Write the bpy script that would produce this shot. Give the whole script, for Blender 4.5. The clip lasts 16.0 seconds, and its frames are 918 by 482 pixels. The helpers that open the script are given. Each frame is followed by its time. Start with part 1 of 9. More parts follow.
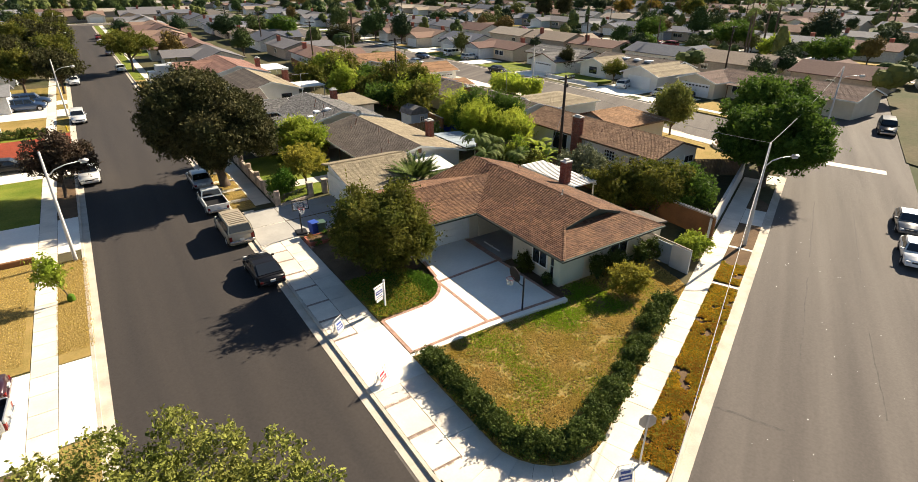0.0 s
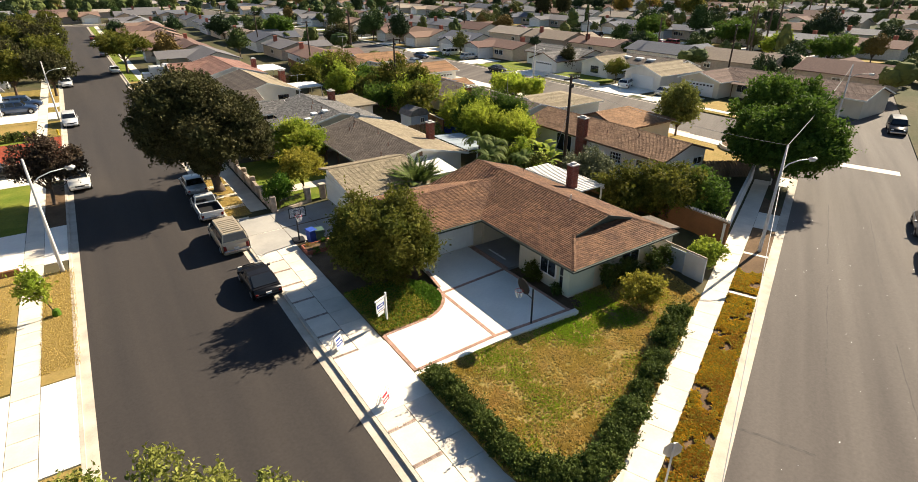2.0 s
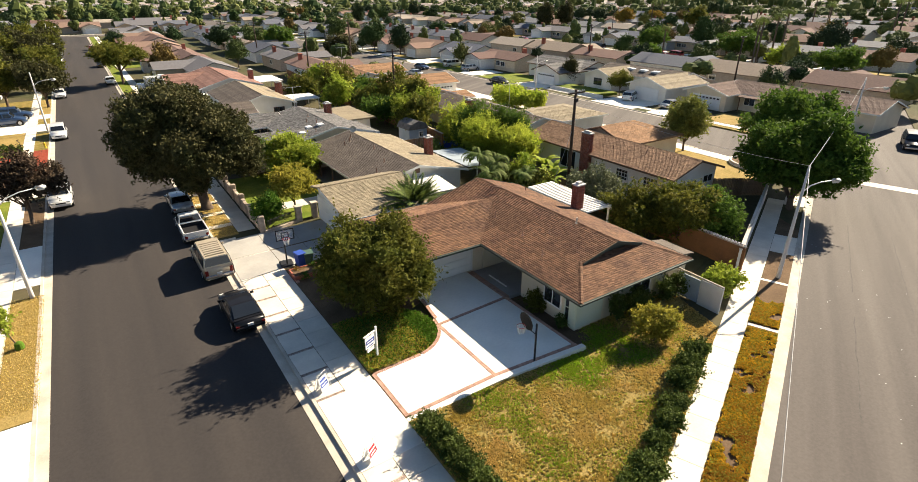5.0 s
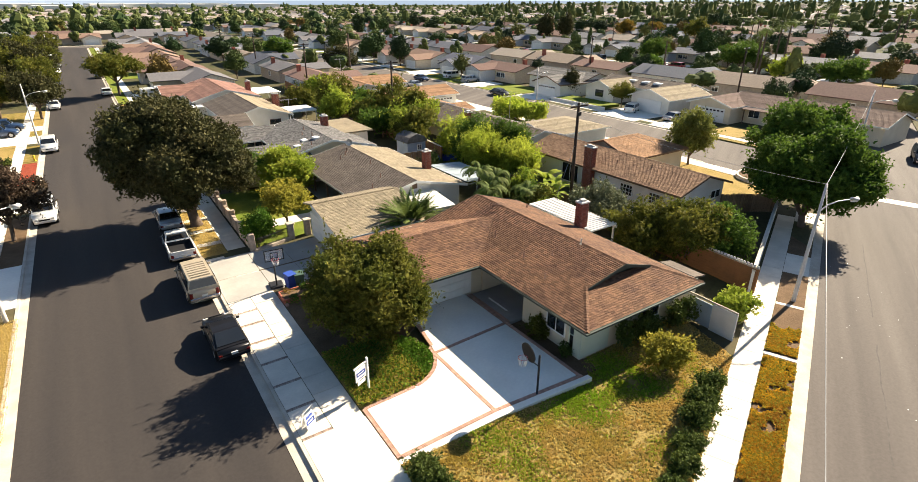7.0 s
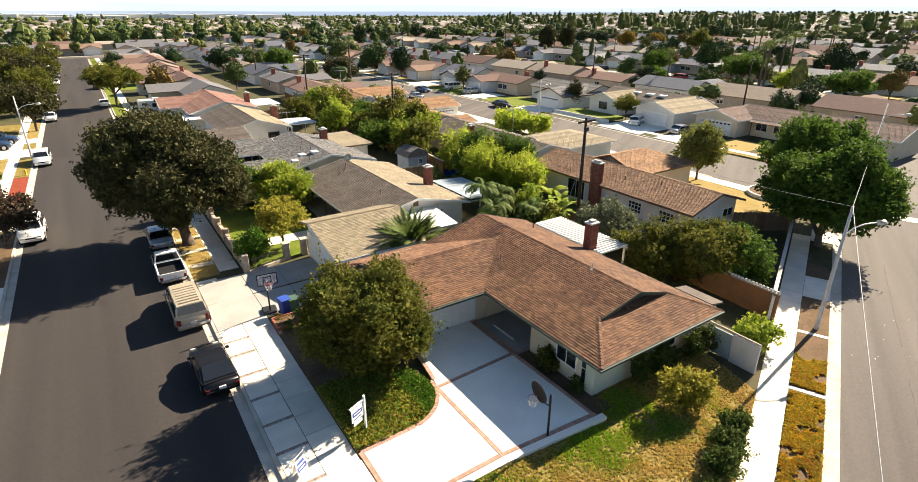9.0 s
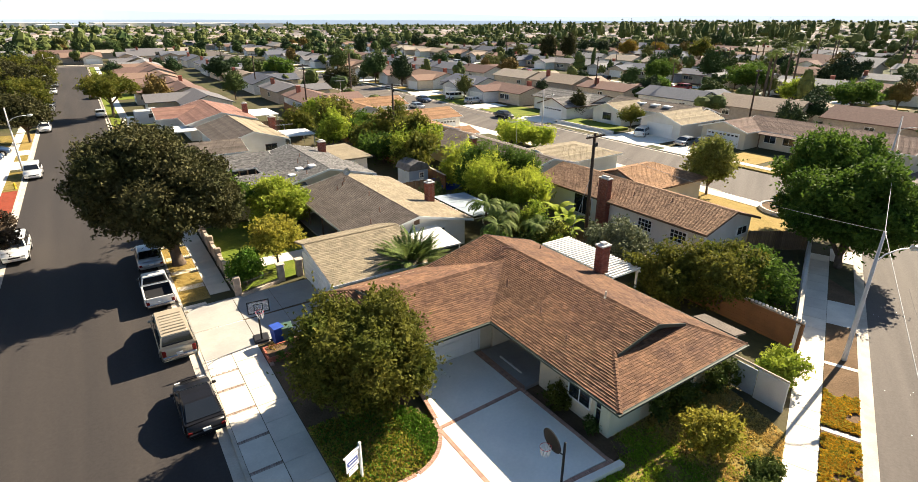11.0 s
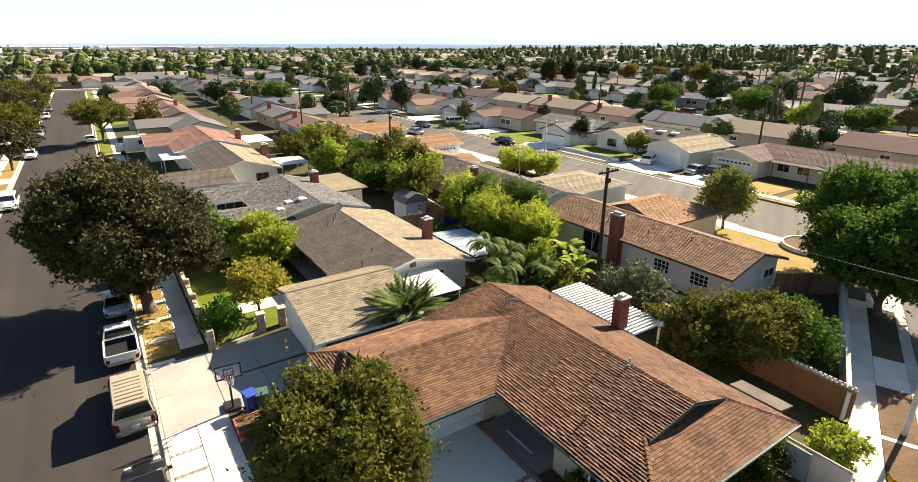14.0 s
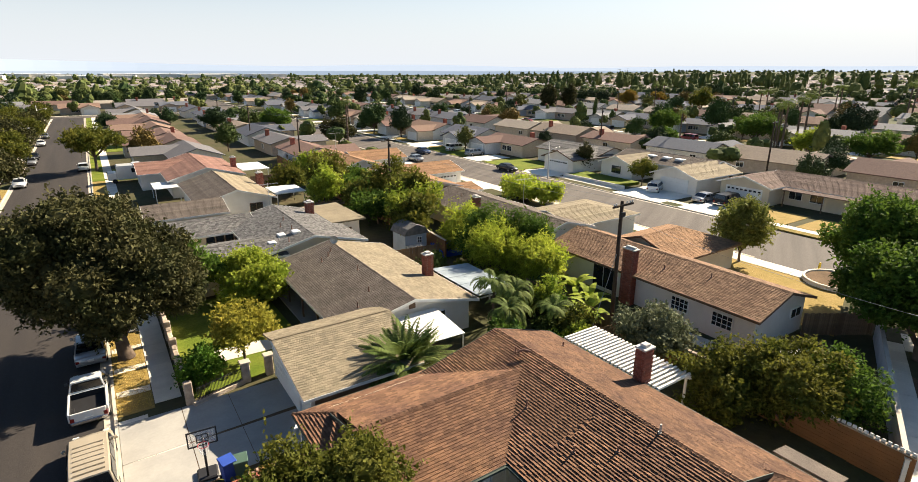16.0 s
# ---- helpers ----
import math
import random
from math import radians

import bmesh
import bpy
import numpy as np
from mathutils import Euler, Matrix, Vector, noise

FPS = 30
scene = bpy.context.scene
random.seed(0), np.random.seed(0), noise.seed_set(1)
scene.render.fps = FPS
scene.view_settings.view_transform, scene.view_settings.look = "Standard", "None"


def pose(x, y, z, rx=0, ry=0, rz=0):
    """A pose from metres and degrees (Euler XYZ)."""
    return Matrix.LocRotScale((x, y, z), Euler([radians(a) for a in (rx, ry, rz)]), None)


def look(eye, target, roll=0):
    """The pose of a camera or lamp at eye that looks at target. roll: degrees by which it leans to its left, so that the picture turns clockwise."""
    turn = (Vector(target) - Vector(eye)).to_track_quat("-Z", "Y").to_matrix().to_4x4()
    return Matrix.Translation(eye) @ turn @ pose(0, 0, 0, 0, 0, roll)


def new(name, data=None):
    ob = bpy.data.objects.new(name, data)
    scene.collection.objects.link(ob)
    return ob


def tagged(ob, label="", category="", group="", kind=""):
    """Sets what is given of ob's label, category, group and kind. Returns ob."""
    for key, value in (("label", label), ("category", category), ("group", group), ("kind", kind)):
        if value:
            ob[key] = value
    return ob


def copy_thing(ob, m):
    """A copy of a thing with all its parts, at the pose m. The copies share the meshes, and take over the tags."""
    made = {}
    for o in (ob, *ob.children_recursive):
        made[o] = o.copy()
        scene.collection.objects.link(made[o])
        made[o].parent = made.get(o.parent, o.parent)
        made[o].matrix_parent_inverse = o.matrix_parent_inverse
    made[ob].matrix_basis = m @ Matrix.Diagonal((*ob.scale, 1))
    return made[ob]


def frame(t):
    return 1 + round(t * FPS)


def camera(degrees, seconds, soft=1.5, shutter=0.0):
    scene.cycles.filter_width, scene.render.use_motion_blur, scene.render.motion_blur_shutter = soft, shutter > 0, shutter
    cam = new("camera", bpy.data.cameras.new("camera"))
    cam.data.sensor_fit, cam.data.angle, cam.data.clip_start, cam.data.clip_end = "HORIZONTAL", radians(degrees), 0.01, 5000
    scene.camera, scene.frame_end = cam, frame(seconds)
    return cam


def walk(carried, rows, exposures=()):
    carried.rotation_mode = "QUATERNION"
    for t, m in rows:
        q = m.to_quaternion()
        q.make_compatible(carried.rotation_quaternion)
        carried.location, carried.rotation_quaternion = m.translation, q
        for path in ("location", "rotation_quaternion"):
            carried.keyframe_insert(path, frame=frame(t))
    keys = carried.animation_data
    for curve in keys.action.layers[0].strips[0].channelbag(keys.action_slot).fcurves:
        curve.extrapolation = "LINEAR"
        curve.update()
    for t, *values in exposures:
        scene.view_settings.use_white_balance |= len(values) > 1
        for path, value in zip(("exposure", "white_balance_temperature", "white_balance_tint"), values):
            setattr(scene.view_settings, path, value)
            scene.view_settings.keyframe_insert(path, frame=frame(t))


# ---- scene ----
cam = camera(80.58, 16.0, soft=0.6)
PATH = [
    (0, (0.624, 1.599, 18.414), (1.626, 3.092, 17.538), 0.15),
    (0.5, (0.819, 2.051, 18.347), (1.822, 3.543, 17.470), 0.09),
    (1, (0.980, 2.483, 18.296), (1.983, 3.974, 17.418), 0.02),
    (1.5, (1.119, 2.872, 18.259), (2.124, 4.362, 17.381), -0.05),
    (2, (1.268, 3.239, 18.245), (2.274, 4.729, 17.367), -0.10),
    (2.5, (1.471, 3.624, 18.261), (2.476, 5.113, 17.382), -0.11),
    (3, (1.726, 4.006, 18.274), (2.732, 5.496, 17.397), -0.10),
    (3.5, (2.019, 4.353, 18.255), (3.026, 5.846, 17.385), -0.06),
    (4, (2.353, 4.692, 18.201), (3.360, 6.190, 17.339), 0.00),
    (6.5, (3.853, 6.457, 18.019), (4.870, 7.971, 17.197), 0.02),
    (7, (4.181, 6.891, 17.997), (5.198, 8.409, 17.184), 0.06),
    (7.5, (4.470, 7.347, 17.990), (5.488, 8.868, 17.185), 0.11),
    (8, (4.717, 7.809, 18.016), (5.737, 9.333, 17.218), 0.11),
    (8.5, (4.946, 8.259, 18.051), (5.967, 9.786, 17.261), 0.09),
    (9, (5.166, 8.691, 18.071), (6.189, 10.222, 17.289), 0.12),
    (11.5, (6.633, 11.205, 18.275), (7.662, 12.748, 17.526), 0.16),
    (12, (7.063, 11.745, 18.325), (8.094, 13.291, 17.584), 0.16),
    (12.5, (7.469, 12.318, 18.353), (8.501, 13.866, 17.619), 0.17),
    (13, (7.849, 12.926, 18.361), (8.883, 14.478, 17.639), 0.19),
    (13.5, (8.224, 13.559, 18.367), (9.262, 15.116, 17.663), 0.19),
    (14, (8.595, 14.212, 18.361), (9.637, 15.775, 17.677), 0.19),
    (14.5, (8.955, 14.882, 18.335), (10.002, 16.452, 17.672), 0.17),
    (15, (9.317, 15.557, 18.316), (10.368, 17.132, 17.673), 0.15),
    (15.5, (9.698, 16.229, 18.316), (10.753, 17.810, 17.694), 0.12),
    (16, (10.113, 16.908, 18.332), (11.172, 18.495, 17.731), 0.06),
]
walk(cam, [(t, look(eye, target, roll)) for t, eye, target, roll in PATH], [(0, 1.50), (4, 1.56), (6.5, 1.77), (9, 1.86), (14, 1.83), (16, 1.60)])

# ---- world, sun, exposure ----
SUN = Vector((0.99, 0.143, 0.65)).normalized()          # towards the sun
world = bpy.data.worlds.new("sky")
scene.world = world
world.use_nodes = True
wn, wl = world.node_tree.nodes, world.node_tree.links
sky = wn.new("ShaderNodeTexSky")
sky.sky_type = "NISHITA"
sky.sun_disc = False
sky.sun_elevation = math.asin(SUN.z)
sky.sun_rotation = math.atan2(SUN.x, SUN.y)
sky.dust_density = 0.7
sky.air_density = 1.0
tone = wn.new("ShaderNodeHueSaturation")
tone.inputs["Saturation"].default_value = 1.15
wl.new(sky.outputs[0], tone.inputs["Color"])
# bright haze that thins out upwards, all round the horizon
where, part_z, thin, haze = wn.new("ShaderNodeTexCoord"), wn.new("ShaderNodeSeparateXYZ"), wn.new("ShaderNodeMapRange"), wn.new("ShaderNodeMix")
thin.inputs[1].default_value, thin.inputs[2].default_value, thin.inputs[3].default_value, thin.inputs[4].default_value = -0.02, 0.30, 1.0, 0.0
thin.interpolation_type = "SMOOTHSTEP"
haze.data_type = "RGBA"
haze.inputs[7].default_value = (6.8, 7.1, 7.5, 1)
wl.new(where.outputs["Generated"], part_z.inputs[0])
wl.new(part_z.outputs["Z"], thin.inputs[0])
wl.new(thin.outputs[0], haze.inputs[0])
wl.new(tone.outputs[0], haze.inputs[6])
wl.new(haze.outputs[2], wn["Background"].inputs[0])
wn["Background"].inputs[1].default_value = 0.042
sun = new("sun", bpy.data.lights.new("sun", "SUN"))
sun.data.energy, sun.data.angle, sun.data.color = 5.0, radians(0.55), (1.0, 0.86, 0.66)
sun.matrix_basis = look(SUN * 50, (0, 0, 0))


# ---- materials ----
def mat(name, colour, second=None, scale=4.0, rough=0.85, bump=0.0, bscale=None, metal=0.0, grain=0.06, spec=0.22, coords="Object", island=0.0, obj=0.0, streak=None):
    """A surface with variation at two scales: wide patches between two colours and fine grain."""
    m = bpy.data.materials.new(name)
    m.use_nodes = True
    n, l = m.node_tree.nodes, m.node_tree.links
    p = n["Principled BSDF"]
    p.inputs["Roughness"].default_value, p.inputs["Metallic"].default_value = rough, metal
    p.inputs["Specular IOR Level"].default_value = spec
    second = second or tuple(c * 0.8 for c in colour)
    tc = n.new("ShaderNodeTexCoord")
    big, fine = n.new("ShaderNodeTexNoise"), n.new("ShaderNodeTexNoise")
    big.inputs["Scale"].default_value, big.inputs["Detail"].default_value = scale, 5
    fine.inputs["Scale"].default_value, fine.inputs["Detail"].default_value = scale * 14, 3
    for q in (big, fine):
        l.new(tc.outputs[coords], q.inputs["Vector"])
    if streak is not None:               # wear drawn out along a direction, in degrees
        mp = n.new("ShaderNodeMapping")
        mp.vector_type = "TEXTURE"
        mp.inputs["Rotation"].default_value = (0, 0, radians(streak))
        mp.inputs["Scale"].default_value = (22, 1, 1)
        l.new(tc.outputs[coords], mp.inputs["Vector"])
        l.new(mp.outputs[0], big.inputs["Vector"])
    ramp = n.new("ShaderNodeMapRange")
    ramp.inputs[1].default_value, ramp.inputs[2].default_value = 0.32, 0.68
    l.new(big.outputs["Fac"], ramp.inputs[0])
    mix = n.new("ShaderNodeMix")
    mix.data_type = "RGBA"
    mix.inputs[6].default_value, mix.inputs[7].default_value = (*colour, 1), (*second, 1)
    l.new(ramp.outputs[0], mix.inputs[0])
    val = n.new("ShaderNodeMath")
    val.operation = "MULTIPLY_ADD"
    val.inputs[1].default_value, val.inputs[2].default_value = 2 * grain, 1 - grain
    l.new(fine.outputs["Fac"], val.inputs[0])
    hsv = n.new("ShaderNodeHueSaturation")
    l.new(mix.outputs[2], hsv.inputs["Color"])
    last = val.outputs[0]
    for amount, kind in ((island, "ShaderNodeNewGeometry"), (obj, "ShaderNodeObjectInfo")):
        if amount:
            g = n.new(kind)
            a = n.new("ShaderNodeMath")
            a.operation = "MULTIPLY_ADD"
            a.inputs[1].default_value, a.inputs[2].default_value = 2 * amount, 1 - amount
            l.new(g.outputs["Random Per Island" if kind.endswith("Geometry") else "Random"], a.inputs[0])
            b = n.new("ShaderNodeMath")
            b.operation = "MULTIPLY"
            l.new(last, b.inputs[0])
            l.new(a.outputs[0], b.inputs[1])
            last = b.outputs[0]
    l.new(last, hsv.inputs["Value"])
    l.new(hsv.outputs[0], p.inputs["Base Color"])
    if bump:
        b = n.new("ShaderNodeBump")
        b.inputs["Strength"].default_value, b.inputs["Distance"].default_value = bump, 0.05
        tex = n.new("ShaderNodeTexNoise")
        tex.inputs["Scale"].default_value, tex.inputs["Detail"].default_value = bscale or scale * 10, 4
        l.new(tc.outputs[coords], tex.inputs["Vector"])
        l.new(tex.outputs["Fac"], b.inputs["Height"])
        l.new(b.outputs[0], p.inputs["Normal"])
    return m


def choice(name, colours, rough=0.85, grain=0.08, scale=3.0, bump=0.0):
    """A surface whose colour differs from object to object, out of a short list."""
    m = mat(name, colours[0], scale=scale, rough=rough, grain=grain, bump=bump, spec=0.08)
    n, l = m.node_tree.nodes, m.node_tree.links
    info, ramp = n.new("ShaderNodeObjectInfo"), n.new("ShaderNodeValToRGB")
    ramp.color_ramp.interpolation = "CONSTANT"
    while len(ramp.color_ramp.elements) < len(colours):
        ramp.color_ramp.elements.new(0.5)
    for k, c in enumerate(colours):
        ramp.color_ramp.elements[k].position, ramp.color_ramp.elements[k].color = k / len(colours), (*c, 1)
    l.new(info.outputs["Random"], ramp.inputs[0])
    mix = [q for q in n if q.bl_idname == "ShaderNodeMix"][0]
    l.new(ramp.outputs[0], mix.inputs[6])
    dim = n.new("ShaderNodeHueSaturation")
    dim.inputs["Value"].default_value = 0.8
    l.new(ramp.outputs[0], dim.inputs["Color"])
    l.new(dim.outputs[0], mix.inputs[7])
    return m


def leaf(name, colour, second, through_light=0.25):
    """Foliage: diffuse and translucent, each leaf a little different."""
    m = mat(name, colour, second, scale=0.5, rough=0.75, grain=0.12, island=0.30, obj=0.10, spec=0.10)
    n, l = m.node_tree.nodes, m.node_tree.links
    p = n["Principled BSDF"]
    t, mix = n.new("ShaderNodeBsdfTranslucent"), n.new("ShaderNodeMixShader")
    mix.inputs[0].default_value = through_light * 0.75
    l.new(p.inputs["Base Color"].links[0].from_socket, t.inputs["Color"])
    l.new(p.outputs[0], mix.inputs[1])
    l.new(t.outputs[0], mix.inputs[2])
    l.new(mix.outputs[0], n["Material Output"].inputs["Surface"])
    return m


def glass(name, tint=(0.02, 0.025, 0.03), rough=0.05):
    m = mat(name, tint, scale=1.0, rough=rough, grain=0.02, spec=0.8)
    return m


ASPHALT = mat("asphalt", (0.031, 0.0275, 0.0265), (0.046, 0.0395, 0.0355), scale=0.5, rough=0.9, bump=0.25, bscale=60, grain=0.22, streak=90)
ASPHALT_OLD = mat("worn_asphalt", (0.074, 0.064, 0.058), (0.120, 0.105, 0.093), scale=0.55, rough=0.9, bump=0.25, bscale=60, grain=0.2, streak=26.7)
CONCRETE = mat("concrete", (0.68, 0.62, 0.52), (0.55, 0.50, 0.42), scale=0.7, rough=0.85, bump=0.12, bscale=50, grain=0.10, obj=0.07)
KERB = mat("kerb_concrete", (0.52, 0.465, 0.385), (0.38, 0.335, 0.275), scale=0.9, rough=0.9, bump=0.15, bscale=40, grain=0.14)
DRIVE = mat("drive_concrete", (0.80, 0.76, 0.67), (0.70, 0.665, 0.585), scale=0.45, rough=0.8, bump=0.1, bscale=50, grain=0.08, obj=0.03)
# drive concrete in a darker copy, with shade put into its colour
SHADEDRIVE = mat("shaded_drive_concrete", (0.36, 0.345, 0.315), (0.28, 0.27, 0.25), scale=0.5, rough=0.85, bump=0.1, bscale=50, grain=0.1)
BANDBRICK = mat("dark_paving_brick", (0.20, 0.125, 0.095), (0.40, 0.33, 0.27), scale=5, rough=0.9, grain=0.2, obj=0.3, bump=0.2)
BRICK = mat("paving_brick", (0.42, 0.255, 0.185), (0.33, 0.20, 0.15), scale=3, rough=0.85, grain=0.15, obj=0.2, bump=0.2)
CHIMBRICK = mat("chimney_brick", (0.33, 0.11, 0.07), (0.25, 0.085, 0.06), scale=4, rough=0.9, grain=0.15, island=0.25, obj=0.25, bump=0.2)
MORTAR = mat("mortar", (0.38, 0.33, 0.29), scale=5, rough=0.95)
LAWN = mat("lawn", (0.150, 0.124, 0.027), (0.250, 0.180, 0.062), scale=1.3, rough=0.95, bump=0.9, bscale=14, grain=0.35, spec=0.1)
GREENLAWN = mat("green_lawn", (0.088, 0.128, 0.014), (0.165, 0.180, 0.028), scale=0.4, rough=0.95, bump=0.9, bscale=14, grain=0.35, spec=0.1)
TAR = mat("worn_tar", (0.060, 0.053, 0.049), (0.094, 0.083, 0.075), scale=3.0, rough=0.85, grain=0.25)
DRYLAWN = mat("dry_lawn", (0.30, 0.21, 0.075), (0.23, 0.17, 0.05), scale=0.5, rough=0.95, bump=0.8, bscale=14, grain=0.3, spec=0.1)
SOIL = mat("soil", (0.095, 0.062, 0.036), (0.150, 0.098, 0.058), scale=0.8, rough=0.97, bump=0.8, bscale=9, grain=0.35, spec=0.1)
REDMULCH = mat("red_mulch", (0.26, 0.055, 0.03), (0.19, 0.045, 0.025), scale=1.5, rough=0.95, bump=0.8, bscale=18, grain=0.4, spec=0.1)
YARD = mat("yard_earth", (0.090, 0.074, 0.042), (0.052, 0.058, 0.024), scale=0.12, rough=0.97, bump=0.6, bscale=6, grain=0.35, spec=0.1)
FARLAND = mat("far_land", (0.075, 0.078, 0.040), (0.045, 0.056, 0.026), scale=0.02, rough=0.97, grain=0.3, spec=0.1)
ROOF_BROWN = mat("brown_shingle", (0.156, 0.084, 0.047), (0.094, 0.050, 0.033), scale=0.7, rough=0.92, bump=0.5, bscale=35, grain=0.22, island=0.32, obj=0.28, spec=0.2)
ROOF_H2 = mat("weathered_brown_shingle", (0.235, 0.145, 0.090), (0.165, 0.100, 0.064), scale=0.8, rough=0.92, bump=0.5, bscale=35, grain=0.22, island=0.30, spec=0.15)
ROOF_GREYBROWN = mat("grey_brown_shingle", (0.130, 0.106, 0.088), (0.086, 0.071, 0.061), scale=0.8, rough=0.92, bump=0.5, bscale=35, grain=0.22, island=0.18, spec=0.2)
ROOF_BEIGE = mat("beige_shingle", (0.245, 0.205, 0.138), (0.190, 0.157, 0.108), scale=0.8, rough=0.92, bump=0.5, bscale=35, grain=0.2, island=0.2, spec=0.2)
ROOF_GREY = mat("grey_shingle", (0.155, 0.148, 0.142), (0.095, 0.093, 0.092), scale=2.5, rough=0.92, bump=0.5, bscale=35, grain=0.25, island=0.42, spec=0.2)
ROOF_RED = mat("red_brown_shingle", (0.24, 0.135, 0.105), (0.175, 0.095, 0.075), scale=0.8, rough=0.92, bump=0.5, bscale=35, grain=0.2, island=0.2, spec=0.2)
ROOF_MAUVE = mat("mauve_brown_shingle", (0.150, 0.105, 0.088), (0.105, 0.074, 0.064), scale=0.8, rough=0.92, bump=0.5, bscale=35, grain=0.2, island=0.2, spec=0.12)
ROOF_TAN = mat("tan_shingle", (0.28, 0.160, 0.085), (0.21, 0.120, 0.066), scale=0.8, rough=0.92, bump=0.5, bscale=35, grain=0.2, island=0.2, spec=0.2)
ROOF_ANY = choice("far_shingle", [(0.160, 0.105, 0.090), (0.130, 0.138, 0.165), (0.29, 0.235, 0.185), (0.19, 0.125, 0.105), (0.110, 0.118, 0.142), (0.22, 0.22, 0.225), (0.23, 0.155, 0.120), (0.130, 0.138, 0.160), (0.33, 0.285, 0.235), (0.160, 0.155, 0.162)], rough=0.92, grain=0.2, bump=0.4)
STUCCO_CREAM = mat("cream_stucco", (0.62, 0.55, 0.42), (0.56, 0.49, 0.37), scale=0.8, rough=0.92, bump=0.3, bscale=60, grain=0.06)
STUCCO_WHITE = mat("white_stucco", (0.74, 0.71, 0.65), (0.66, 0.63, 0.57), scale=0.8, rough=0.92, bump=0.3, bscale=60, grain=0.06)
STUCCO_GREEN = mat("pale_green_siding", (0.50, 0.55, 0.46), (0.45, 0.50, 0.42), scale=0.8, rough=0.85, grain=0.05)
WALL_ANY = choice("far_stucco", [(0.74, 0.70, 0.62), (0.60, 0.50, 0.38), (0.62, 0.54, 0.43), (0.70, 0.70, 0.68), (0.46, 0.38, 0.30), (0.55, 0.56, 0.58)], rough=0.92)
TRIM_WHITE = mat("white_paint", (0.78, 0.77, 0.73), (0.70, 0.69, 0.65), scale=1.5, rough=0.6, grain=0.05)
TRIM_GREEN = mat("dark_green_trim", (0.050, 0.066, 0.056), (0.040, 0.054, 0.046), scale=2, rough=0.6, grain=0.08)
TRIM_BROWN = mat("brown_trim", (0.16, 0.10, 0.065), scale=2, rough=0.7, grain=0.1)
GARAGE_WHITE = mat("white_garage_door", (0.76, 0.76, 0.74), (0.70, 0.70, 0.68), scale=0.6, rough=0.5, grain=0.04)
PANE = glass("window_glass")
CARGLASS = glass("car_glass", (0.012, 0.014, 0.016), 0.04)
WOOD_POLE = mat("weathered_pole_wood", (0.058, 0.040, 0.030), (0.040, 0.028, 0.021), scale=3, rough=0.95, bump=0.5, grain=0.25)
FENCE_WOOD = mat("fence_wood", (0.20, 0.135, 0.085), (0.145, 0.10, 0.066), scale=1.5, rough=0.95, grain=0.2, island=0.2, obj=0.2)
ORANGE_WALL = mat("orange_block_wall", (0.20, 0.096, 0.042), (0.15, 0.075, 0.035), scale=1.1, rough=0.95, bump=0.3, grain=0.14)
WHITE_WALL = mat("white_block_wall", (0.56, 0.56, 0.55), (0.48, 0.48, 0.48), scale=1.1, rough=0.9, bump=0.2, grain=0.07)
BLUE_GATE = mat("blue_grey_gate_paint", (0.30, 0.36, 0.42), scale=1.2, rough=0.7, grain=0.08)
STONE = mat("garden_wall_stone", (0.40, 0.33, 0.26), (0.26, 0.21, 0.17), scale=2.5, rough=0.95, bump=0.6, grain=0.2, island=0.3, obj=0.3)
GALV = mat("galvanised_steel", (0.55, 0.55, 0.54), (0.46, 0.46, 0.46), scale=2, rough=0.5, metal=0.35, grain=0.08)
LIGHTPOLE = mat("pole_concrete", (0.52, 0.50, 0.47), (0.44, 0.42, 0.40), scale=2, rough=0.85, grain=0.1)
DARKMETAL = mat("black_metal", (0.025, 0.025, 0.027), scale=2, rough=0.5, grain=0.1)
CLEARBOARD = mat("clear_acrylic", (0.8, 0.82, 0.84), scale=2, rough=0.08, grain=0.02)
CLEARBOARD.node_tree.nodes["Principled BSDF"].inputs["Alpha"].default_value = 0.2
TYRE = mat("tyre_rubber", (0.018, 0.018, 0.019), scale=3, rough=0.9)
RIM = mat("wheel_alloy", (0.45, 0.45, 0.46), scale=3, rough=0.35, metal=0.7)
BUMPER = mat("grey_bumper_plastic", (0.10, 0.10, 0.10), scale=2, rough=0.6)
CHROME = mat("chrome", (0.6, 0.6, 0.6), scale=2, rough=0.2, metal=0.9)
REDLIGHT = mat("red_lamp_lens", (0.16, 0.012, 0.010), scale=3, rough=0.25)
CLEARLIGHT = mat("clear_lamp_lens", (0.65, 0.65, 0.62), scale=3, rough=0.2)
PLATE = mat("plate_white", (0.6, 0.6, 0.58), scale=3, rough=0.5)
SIGNWHITE = mat("sign_white", (0.78, 0.78, 0.78), scale=2, rough=0.5, grain=0.03)
SIGNBLUE = mat("sign_blue", (0.05, 0.09, 0.32), scale=2, rough=0.5, grain=0.03)
SIGNRED = mat("sign_red", (0.50, 0.03, 0.05), scale=2, rough=0.5, grain=0.03)
SIGNGREY = mat("sign_bare_aluminium", (0.50, 0.49, 0.46), scale=2, rough=0.45, metal=0.5, grain=0.06)
BLUEBIN = mat("blue_plastic", (0.035, 0.08, 0.36), scale=2, rough=0.5)
GREENBIN = mat("green_plastic", (0.07, 0.12, 0.09), scale=2, rough=0.5)
